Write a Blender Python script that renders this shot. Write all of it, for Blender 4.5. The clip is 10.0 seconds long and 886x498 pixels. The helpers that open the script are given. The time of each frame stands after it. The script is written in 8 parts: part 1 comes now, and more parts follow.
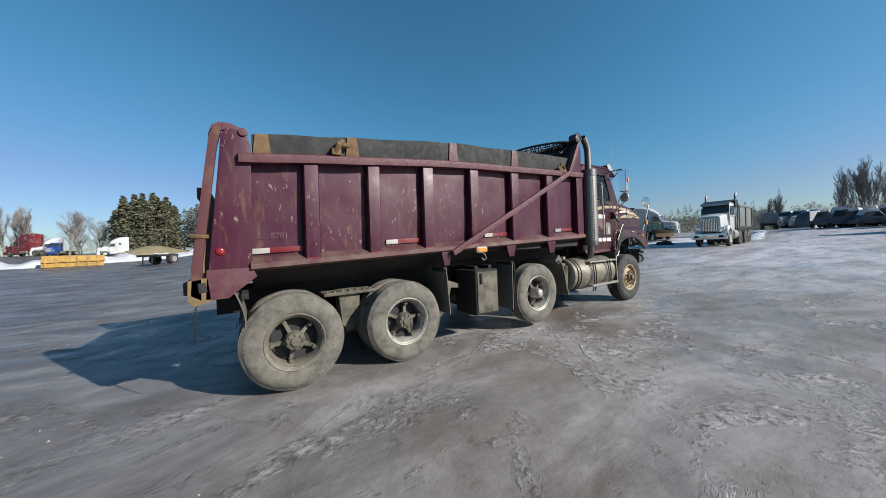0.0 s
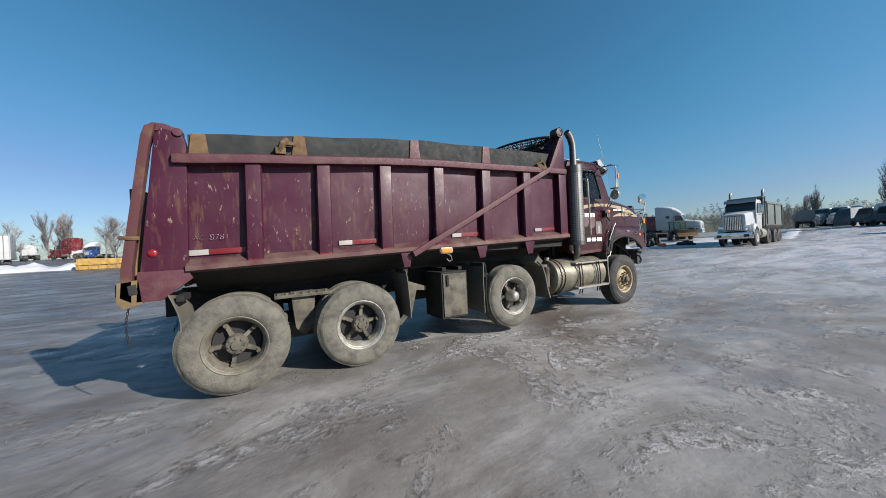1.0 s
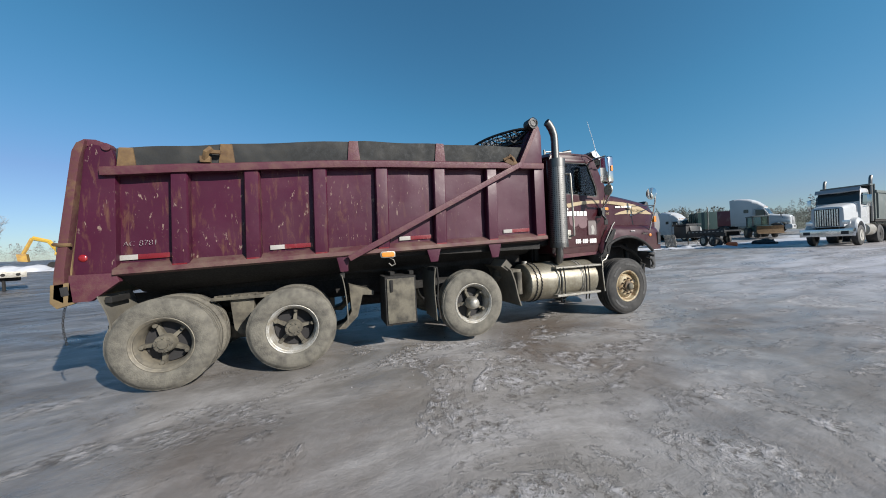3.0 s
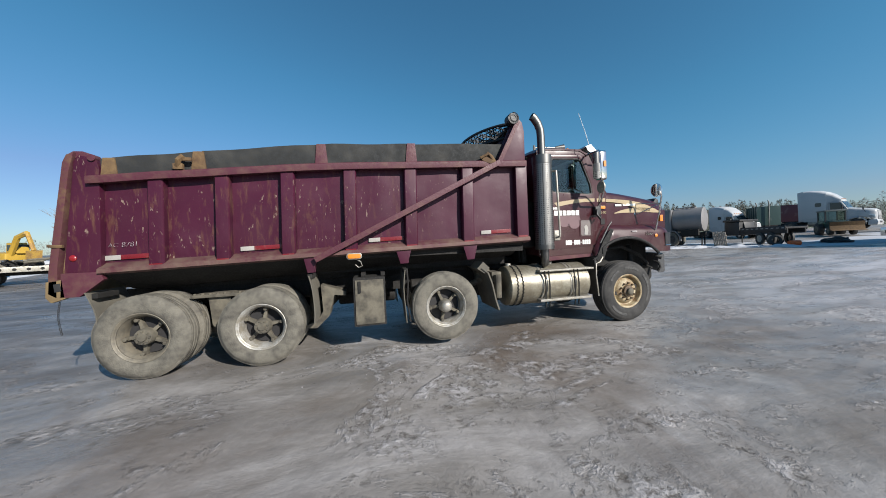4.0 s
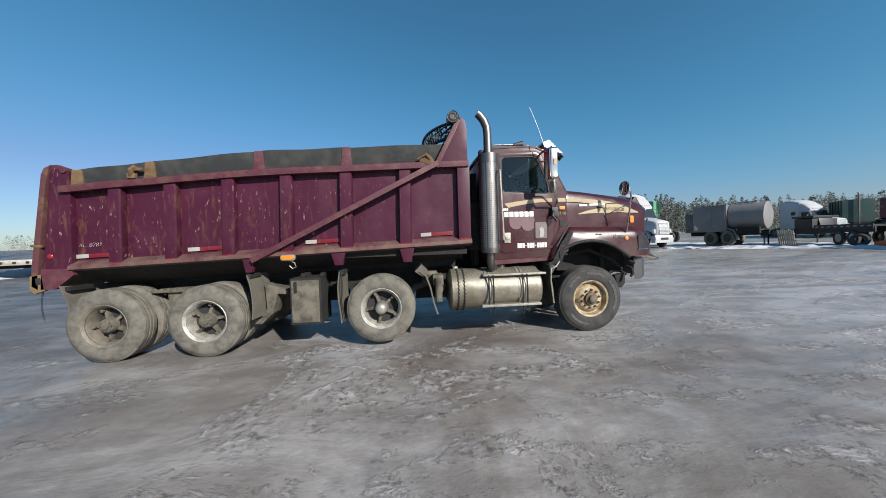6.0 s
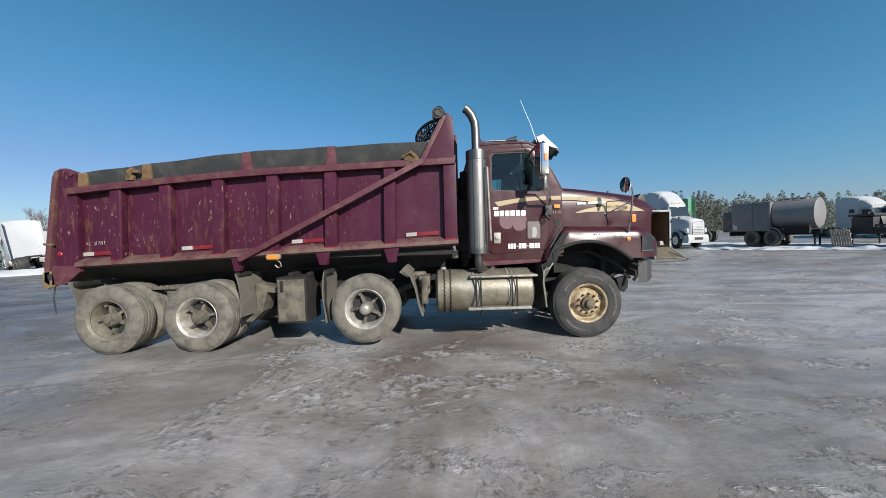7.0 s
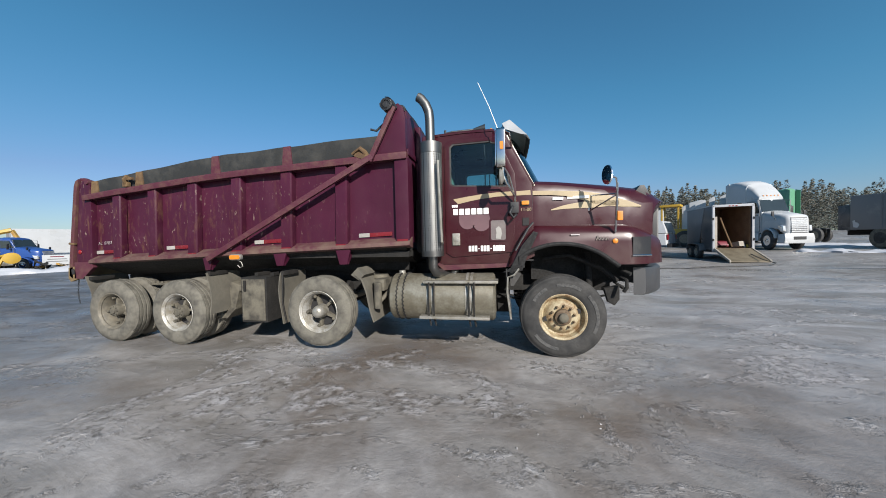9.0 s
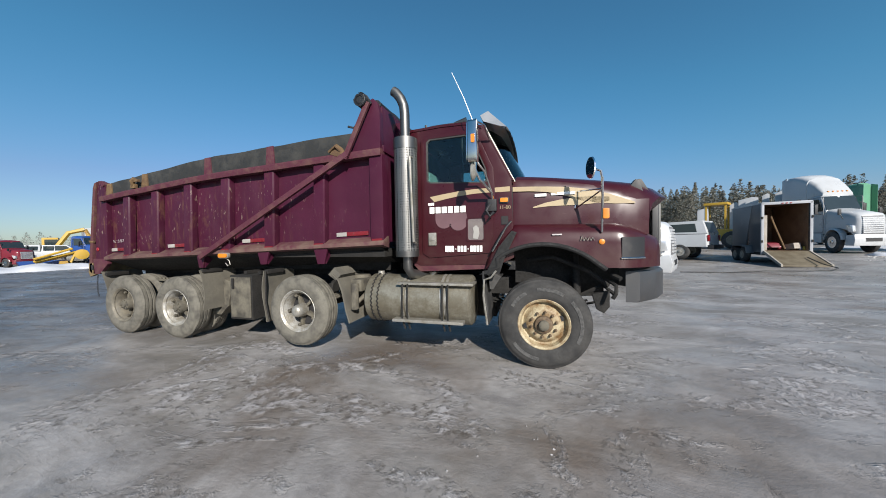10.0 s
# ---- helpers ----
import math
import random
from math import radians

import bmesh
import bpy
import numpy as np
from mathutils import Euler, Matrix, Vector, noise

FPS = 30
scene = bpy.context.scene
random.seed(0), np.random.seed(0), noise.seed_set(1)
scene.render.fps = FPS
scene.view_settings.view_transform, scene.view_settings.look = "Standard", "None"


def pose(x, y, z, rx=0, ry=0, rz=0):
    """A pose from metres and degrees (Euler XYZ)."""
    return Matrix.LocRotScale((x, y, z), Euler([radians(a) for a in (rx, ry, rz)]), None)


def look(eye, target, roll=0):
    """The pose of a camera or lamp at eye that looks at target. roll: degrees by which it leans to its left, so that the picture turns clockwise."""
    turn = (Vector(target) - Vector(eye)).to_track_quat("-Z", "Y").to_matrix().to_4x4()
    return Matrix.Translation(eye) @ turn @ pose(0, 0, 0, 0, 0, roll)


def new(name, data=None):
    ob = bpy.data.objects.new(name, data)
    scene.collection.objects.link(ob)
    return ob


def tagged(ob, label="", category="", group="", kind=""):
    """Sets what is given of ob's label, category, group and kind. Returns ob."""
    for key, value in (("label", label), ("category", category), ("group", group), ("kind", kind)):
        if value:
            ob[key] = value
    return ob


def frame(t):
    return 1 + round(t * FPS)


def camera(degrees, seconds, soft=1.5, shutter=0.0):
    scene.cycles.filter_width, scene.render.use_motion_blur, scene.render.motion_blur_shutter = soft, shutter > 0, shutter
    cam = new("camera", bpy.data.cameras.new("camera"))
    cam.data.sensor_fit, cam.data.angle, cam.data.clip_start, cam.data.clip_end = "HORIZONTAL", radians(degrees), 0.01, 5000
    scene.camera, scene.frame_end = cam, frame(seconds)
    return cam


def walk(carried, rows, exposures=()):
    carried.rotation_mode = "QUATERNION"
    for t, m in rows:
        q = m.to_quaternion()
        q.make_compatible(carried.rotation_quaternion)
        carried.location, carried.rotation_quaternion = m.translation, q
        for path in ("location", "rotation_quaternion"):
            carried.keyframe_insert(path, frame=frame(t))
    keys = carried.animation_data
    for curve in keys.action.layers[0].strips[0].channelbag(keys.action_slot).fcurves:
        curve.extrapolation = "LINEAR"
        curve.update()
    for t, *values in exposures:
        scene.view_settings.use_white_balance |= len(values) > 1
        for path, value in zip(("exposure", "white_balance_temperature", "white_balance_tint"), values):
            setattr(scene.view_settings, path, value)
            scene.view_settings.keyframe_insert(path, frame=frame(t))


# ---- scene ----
# ---------------- camera ----------------
cam = camera(110.0, 10.0, soft=0.95)
# seconds, x, y, z, yaw, pitch, roll
ROWS = [
    (0.0, -0.413, -3.591, 1.472, -32.74, -0.78, 2.46),
    (0.5, -0.031, -3.708, 1.448, -30.94, -0.58, 2.65),
    (1.0, 0.341, -3.842, 1.425, -29.42, -0.34, 2.77),
    (1.5, 0.701, -3.981, 1.408, -27.72, -0.15, 2.87),
    (2.0, 1.036, -4.074, 1.401, -25.77, -0.02, 2.84),
    (2.5, 1.384, -4.160, 1.413, -23.18, -0.07, 2.79),
    (4.0, 2.732, -4.437, 1.484, -13.26, -0.79, 2.33),
    (4.5, 3.176, -4.524, 1.502, -10.83, -1.00, 2.09),
    (5.0, 3.583, -4.604, 1.518, -8.98, -1.20, 1.95),
    (5.5, 3.976, -4.657, 1.530, -7.19, -1.30, 1.90),
    (7.0, 4.913, -4.531, 1.540, -0.53, -1.47, 1.56),
    (7.5, 5.233, -4.445, 1.542, 2.09, -1.53, 1.52),
    (8.0, 5.603, -4.334, 1.542, 4.83, -1.55, 1.43),
    (8.5, 5.991, -4.185, 1.544, 7.61, -1.56, 1.39),
    (9.0, 6.369, -4.010, 1.548, 10.48, -1.51, 1.34),
    (9.5, 6.708, -3.821, 1.544, 13.27, -1.42, 1.24),
    (10.0, 7.038, -3.646, 1.531, 16.32, -1.40, 1.04),
]
walk(cam, [(t, pose(x, y, z, 90 + pitch, roll, yaw)) for t, x, y, z, yaw, pitch, roll in ROWS])

# ---------------- light ----------------
SUN_ELEV, SUN_TURN = 28.7, 147.8
scene.view_settings.exposure = 0.6
world = bpy.data.worlds.new("world")
scene.world = world
world.use_nodes = True
wn = world.node_tree.nodes
sky = wn.new("ShaderNodeTexSky")
sky.sky_type = "NISHITA"
sky.sun_disc = False
sky.sun_elevation = radians(SUN_ELEV)
sky.sun_rotation = radians(SUN_TURN)
sky.air_density, sky.dust_density, sky.ozone_density = 1.0, 0.4, 1.6
wn["Background"].inputs["Strength"].default_value = 0.0665
tint = wn.new("ShaderNodeMix")
tint.data_type, tint.blend_type = "RGBA", "MULTIPLY"
tint.inputs[0].default_value = 1.0
# the deep blue overhead pales to a whitish haze where the sky is brightest
grey = wn.new("ShaderNodeRGBToBW")
pale = wn.new("ShaderNodeMapRange")
pale.inputs["From Min"].default_value, pale.inputs["From Max"].default_value = 2.2, 5.0
haze = wn.new("ShaderNodeMix")
haze.data_type = "RGBA"
haze.inputs[6].default_value = (0.50, 1.10, 1.24, 1)
haze.inputs[7].default_value = (0.68, 0.82, 1.04, 1)
world.node_tree.links.new(sky.outputs["Color"], grey.inputs[0])
world.node_tree.links.new(grey.outputs[0], pale.inputs["Value"])
world.node_tree.links.new(pale.outputs[0], haze.inputs[0])
world.node_tree.links.new(haze.outputs[2], tint.inputs[7])
world.node_tree.links.new(sky.outputs["Color"], tint.inputs[6])
world.node_tree.links.new(tint.outputs[2], wn["Background"].inputs["Color"])

sun = new("sun", bpy.data.lights.new("sun", "SUN"))
sun.data.energy = 5.0
sun.data.angle = radians(0.53)
sun.data.color = (1.0, 0.95, 0.88)
ce = math.cos(radians(SUN_ELEV))
to_sun = Vector((ce * math.sin(radians(SUN_TURN)), ce * math.cos(radians(SUN_TURN)), math.sin(radians(SUN_ELEV))))
sun.matrix_world = look(to_sun * 60, (0, 0, 0))


# ---------------- materials ----------------
def srgb(r, g, b):
    return tuple(((v / 255 + 0.055) / 1.055) ** 2.4 if v > 10 else v / 255 / 12.92 for v in (r, g, b))


class Shader:
    """A node material with a few shorthands."""

    def __init__(self, name, rough=0.5, metal=0.0, spec=0.5, coat=0.0):
        self.m = bpy.data.materials.new(name)
        self.m.use_nodes = True
        self.t = self.m.node_tree
        self.b = self.t.nodes["Principled BSDF"]
        self.put("Roughness", rough)
        self.put("Metallic", metal)
        self.put("Specular IOR Level", spec)
        self.put("Coat Weight", coat)
        co = self.t.nodes.new("ShaderNodeTexCoord")
        self.co = co.outputs["Object"]

    def put(self, key, v):
        if isinstance(v, bpy.types.NodeSocket):
            self.t.links.new(v, self.b.inputs[key])
        elif isinstance(v, tuple):
            self.b.inputs[key].default_value = (*v[:3], 1)
        else:
            self.b.inputs[key].default_value = v

    def stretch(self, sx, sy, sz):
        n = self.t.nodes.new("ShaderNodeMapping")
        n.inputs["Scale"].default_value = (sx, sy, sz)
        self.t.links.new(self.co, n.inputs["Vector"])
        return n.outputs["Vector"]

    def noise(self, scale, detail=4, rough=0.55, vec=None, warp=0.0):
        n = self.t.nodes.new("ShaderNodeTexNoise")
        n.inputs["Scale"].default_value = scale
        n.inputs["Detail"].default_value = detail
        n.inputs["Roughness"].default_value = rough
        n.inputs["Distortion"].default_value = warp
        self.t.links.new(vec or self.co, n.inputs["Vector"])
        return n.outputs["Fac"]

    def ramp(self, fac, lo, hi, a=0.0, b=1.0):
        n = self.t.nodes.new("ShaderNodeMapRange")
        n.inputs["From Min"].default_value, n.inputs["From Max"].default_value = lo, hi
        n.inputs["To Min"].default_value, n.inputs["To Max"].default_value = a, b
        self.t.links.new(fac, n.inputs["Value"])
        return n.outputs["Result"]

    def math(self, op, a, b):
        n = self.t.nodes.new("ShaderNodeMath")
        n.operation = op
        for i, v in enumerate((a, b)):
            if isinstance(v, bpy.types.NodeSocket):
                self.t.links.new(v, n.inputs[i])
            else:
                n.inputs[i].default_value = v
        return n.outputs[0]

    def mix(self, fac, a, b):
        n = self.t.nodes.new("ShaderNodeMix")
        n.data_type = "RGBA"
        for key, v in ((0, fac), (6, a), (7, b)):
            if isinstance(v, bpy.types.NodeSocket):
                self.t.links.new(v, n.inputs[key])
            elif isinstance(v, tuple):
                n.inputs[key].default_value = (*v[:3], 1)
            else:
                n.inputs[key].default_value = v
        return n.outputs[2]

    def axis(self, i):
        n = self.t.nodes.new("ShaderNodeSeparateXYZ")
        self.t.links.new(self.co, n.inputs[0])
        return n.outputs[i]

    def random(self):
        return self.t.nodes.new("ShaderNodeObjectInfo").outputs["Random"]

    def island(self):
        return self.t.nodes.new("ShaderNodeNewGeometry").outputs["Random Per Island"]

    def bump(self, height, strength=0.3, dist=0.01, chain=None):
        n = self.t.nodes.new("ShaderNodeBump")
        n.inputs["Strength"].default_value = strength
        n.inputs["Distance"].default_value = dist
        self.t.links.new(height, n.inputs["Height"])
        if chain is not None:
            self.t.links.new(chain, n.inputs["Normal"])
        self.t.links.new(n.outputs[0], self.b.inputs["Normal"])
        return n.outputs[0]


def plain(name, color, rough=0.5, metal=0.0, grain=0.25, scale=6.0, dirt=0.0, dirt_color=(0.16, 0.14, 0.11), bump=0.0, coat=0.0):
    """A surface of one colour with grain at two scales and a film of dirt."""
    s = Shader(name, rough, metal, coat=coat)
    big, fine = s.noise(scale * 0.25, 5), s.noise(scale * 9, 3)
    dark = tuple(v * (1 - grain) for v in color)
    light = tuple(min(0.9, v * (1 + grain * 0.6)) for v in color)
    c = s.mix(s.ramp(big, 0.3, 0.7), dark, light)
    c = s.mix(s.ramp(fine, 0.35, 0.75, 0, 0.3), c, dark)
    if dirt:
        c = s.mix(s.ramp(s.noise(scale * 0.7, 6, 0.65), 0.62 - dirt * 0.4, 0.72, 0, min(1, dirt + 0.25)), c, dirt_color)
    s.put("Base Color", c)
    s.put("Roughness", s.ramp(big, 0.3, 0.7, max(0.02, rough * 0.8), min(1, rough * 1.2)))
    if bump:
        s.bump(s.noise(scale * 6, 5), bump, 0.01)
    return s.m


def body_paint():
    """Faded maroon of the dump box: scratches, tan streaks, chalky bloom."""
    s = Shader("maroon_box_paint", 0.42, spec=0.28)
    base = s.mix(s.ramp(s.noise(1.1, 5), 0.3, 0.7), (0.03808, 0.006029, 0.01714), (0.05205, 0.008568, 0.02349))
    bloom = s.ramp(s.noise(2.2, 6, 0.6, s.stretch(1, 1, 0.7)), 0.55, 0.85, 0, 0.36)
    c = s.mix(bloom, base, (0.1016, 0.03935, 0.06029))
    rear = s.ramp(s.axis(0), 4.6, -0.4, 0.0, 1.0)
    streak = s.noise(7, 6, 0.7, s.stretch(1.6, 1, 0.35), 0.4)
    streak = s.math("MULTIPLY", s.ramp(streak, 0.53, 0.68), s.ramp(rear, 0.05, 0.75, 0.0, 0.6))
    c = s.mix(streak, c, (0.1206, 0.06347, 0.03491))
    nick = s.ramp(s.noise(17, 4, 0.65, s.stretch(1.5, 1, 0.5)), 0.63, 0.67, 0, 0.85)
    nick = s.math("MULTIPLY", nick, s.ramp(s.noise(1.7, 2), 0.40, 0.55))
    c = s.mix(s.math("MULTIPLY", nick, s.ramp(rear, 0.0, 0.45, 0.15, 1.0)), c, (0.2094, 0.1523, 0.1206))
    s.put("Base Color", c)
    s.put("Roughness", s.ramp(s.noise(3, 5), 0.3, 0.7, 0.32, 0.55))
    s.bump(s.noise(5, 3), 0.12, 0.02)
    return s.m


def cab_paint():
    """Dark maroon lacquer, dulled by road film, with a faint dust low down and fine scratches."""
    s = Shader("maroon_cab_paint", 0.32, spec=0.32, coat=0.12)
    c = s.mix(s.ramp(s.noise(0.9, 4), 0.3, 0.7), (0.029, 0.0032, 0.0066), (0.038, 0.0045, 0.0086))
    film = s.ramp(s.noise(2.6, 7, 0.65, s.stretch(1, 1, 0.6)), 0.46, 0.72, 0.0, 0.30)
    c = s.mix(film, c, (0.050, 0.020, 0.0195))
    spray = s.math("MULTIPLY", s.ramp(s.axis(2), 1.75, 1.15), s.ramp(s.noise(5, 6, 0.7), 0.36, 0.66, 0, 0.5))
    c = s.mix(spray, c, (0.068, 0.044, 0.035))
    scratch = s.ramp(s.noise(30, 4, 0.7, s.stretch(0.25, 1, 1)), 0.66, 0.72, 0, 0.35)
    c = s.mix(scratch, c, (0.11, 0.062, 0.058))
    s.put("Base Color", c)
    s.put("Roughness", s.ramp(s.noise(3.5, 6), 0.3, 0.7, 0.24, 0.44))
    s.put("Coat Roughness", s.ramp(film, 0.0, 0.34, 0.08, 0.32))
    s.bump(s.noise(2.2, 3), 0.06, 0.02)
    return s.m


def dusty(name, color, dust, amount, rough=0.7, metal=0.0, scale=5.0, bump=0.3):
    """A surface largely coated by dried road salt and mud."""
    s = Shader(name, rough, metal)
    n1, n2 = s.noise(scale, 7, 0.65), s.noise(scale * 8, 4, 0.6)
    c = s.mix(s.ramp(n1, 0.55 - amount * 0.4, 0.75 - amount * 0.35, 0, 0.95), color, dust)
    c = s.mix(s.ramp(n2, 0.3, 0.8, 0.0, 0.45), c, tuple(v * 0.62 for v in dust))
    s.put("Base Color", c)
    s.put("Roughness", s.ramp(n2, 0.3, 0.7, rough * 0.85, min(1, rough * 1.25)))
    s.bump(n2, bump, 0.008)
    return s.m


def ice_ground():
    """Yard of packed snow and dirty ice: glazed grey, brown melt, white crusts."""
    s = Shader("dirty_ice", 0.42)
    big = s.noise(0.16, 6, 0.6, None, 0.6)
    mid = s.noise(0.75, 8, 0.66, s.stretch(0.6, 1.5, 1), 0.7)
    fine = s.noise(5.5, 8, 0.72)
    grit = s.noise(60, 3, 0.7)
    c = s.mix(s.ramp(big, 0.38, 0.62), (0.165, 0.150, 0.130), (0.280, 0.264, 0.252))
    c = s.mix(s.ramp(mid, 0.42, 0.62, 0, 0.85), c, (0.388, 0.371, 0.362))
    glaze = s.ramp(s.noise(0.5, 7, 0.7, s.stretch(0.7, 1.3, 1), 1.2), 0.48, 0.66, 0, 0.75)
    c = s.mix(glaze, c, (0.172, 0.164, 0.163))
    brown = s.ramp(s.noise(0.33, 6, 0.65, None, 1.0), 0.50, 0.68, 0, 0.78)
    c = s.mix(brown, c, (0.115, 0.0846, 0.06163))
    c = s.mix(s.ramp(fine, 0.30, 0.72, 0.0, 0.5), c, (0.120, 0.111, 0.102))
    crust = s.math("MULTIPLY", s.ramp(fine, 0.47, 0.56), s.ramp(s.noise(0.7, 7, 0.68, s.stretch(0.8, 1.25, 1), 1.4), 0.525, 0.60))
    c = s.mix(s.math("MULTIPLY", crust, 0.44), c, (0.54, 0.525, 0.535))
    zone = s.ramp(s.noise(0.7, 7, 0.68, s.stretch(0.8, 1.25, 1), 1.4), 0.50, 0.58)
    clod = s.math("MULTIPLY", s.ramp(s.noise(13, 7, 0.75), 0.51, 0.60, 0, 0.72), zone)
    c = s.mix(clod, c, (0.060, 0.0484, 0.03654))
    c = s.mix(s.ramp(grit, 0.60, 0.75, 0, 0.35), c, (0.0736, 0.06234, 0.05603))
    # bare wet tarmac shows through towards the west, darkened further to paint in shade
    bare = s.math("MULTIPLY", s.ramp(s.axis(0), 3, -5), s.ramp(mid, 0.35, 0.6, 0.95, 0.55))
    c = s.mix(bare, c, (0.056, 0.05227, 0.05379))
    # packed snow covers the road to the east, its white also painting in glare
    packed = s.math("MULTIPLY", s.math("MULTIPLY", s.ramp(s.axis(0), 7, 22), s.ramp(s.axis(1), 9, 1)), s.ramp(mid, 0.38, 0.6, 0.2, 0.75))
    c = s.mix(packed, c, (0.552, 0.5343, 0.5696))
    s.put("Base Color", c)
    r = s.math("ADD", s.ramp(glaze, 0.0, 0.75, 0.46, 0.19), s.math("MULTIPLY", crust, 0.3))
    s.put("Roughness", s.math("ADD", r, s.math("MULTIPLY", brown, 0.1)))
    s.put("Specular IOR Level", 0.35)
    h = s.math("ADD", s.math("MULTIPLY", mid, 0.55), s.math("ADD", s.math("MULTIPLY", fine, 0.35), s.math("SUBTRACT", s.math("MULTIPLY", crust, 0.5), s.math("MULTIPLY", clod, 0.35))))
    n = s.bump(h, 0.55, 0.06)
    s.bump(grit, 0.12, 0.01, n)
    return s.m


def mesh_shield():
    """Perforated bright heat shield: rows of dark slots in bright steel."""
    s = Shader("perforated_steel", 0.3, 0.9)
    br = s.t.nodes.new("ShaderNodeTexVoronoi")
    br.feature = "F1"
    br.inputs["Scale"].default_value = 42
    br.inputs["Randomness"].default_value = 0.12
    s.t.links.new(s.stretch(1, 1, 0.75), br.inputs["Vector"])
    hole = s.ramp(br.outputs["Distance"], 0.30, 0.42, 1, 0)
    c = s.mix(hole, (0.20, 0.197, 0.19), (0.010, 0.010, 0.010))
    s.put("Base Color", c)
    s.put("Roughness", s.ramp(s.noise(4), 0.3, 0.7, 0.38, 0.55))
    return s.m


def glass(name, tint, fac=0.14):
    m = bpy.data.materials.new(name)
    m.use_nodes = True
    t = m.node_tree
    t.nodes.remove(t.nodes["Principled BSDF"])
    out = t.nodes["Material Output"]
    tr, gl, mx = t.nodes.new("ShaderNodeBsdfTransparent"), t.nodes.new("ShaderNodeBsdfGlossy"), t.nodes.new("ShaderNodeMixShader")
    tr.inputs[0].default_value = (*tint, 1)
    gl.inputs["Roughness"].default_value = 0.03
    fr = t.nodes.new("ShaderNodeFresnel")
    fr.inputs["IOR"].default_value = 1.45 + fac
    t.links.new(fr.outputs[0], mx.inputs[0])
    t.links.new(tr.outputs[0], mx.inputs[1])
    t.links.new(gl.outputs[0], mx.inputs[2])
    t.links.new(mx.outputs[0], out.inputs[0])
    return m


def bark_leaf(name, a, b):
    s = Shader(name, 0.9, spec=0.1)
    s.put("Base Color", s.mix(s.island(), a, b))
    return s.m


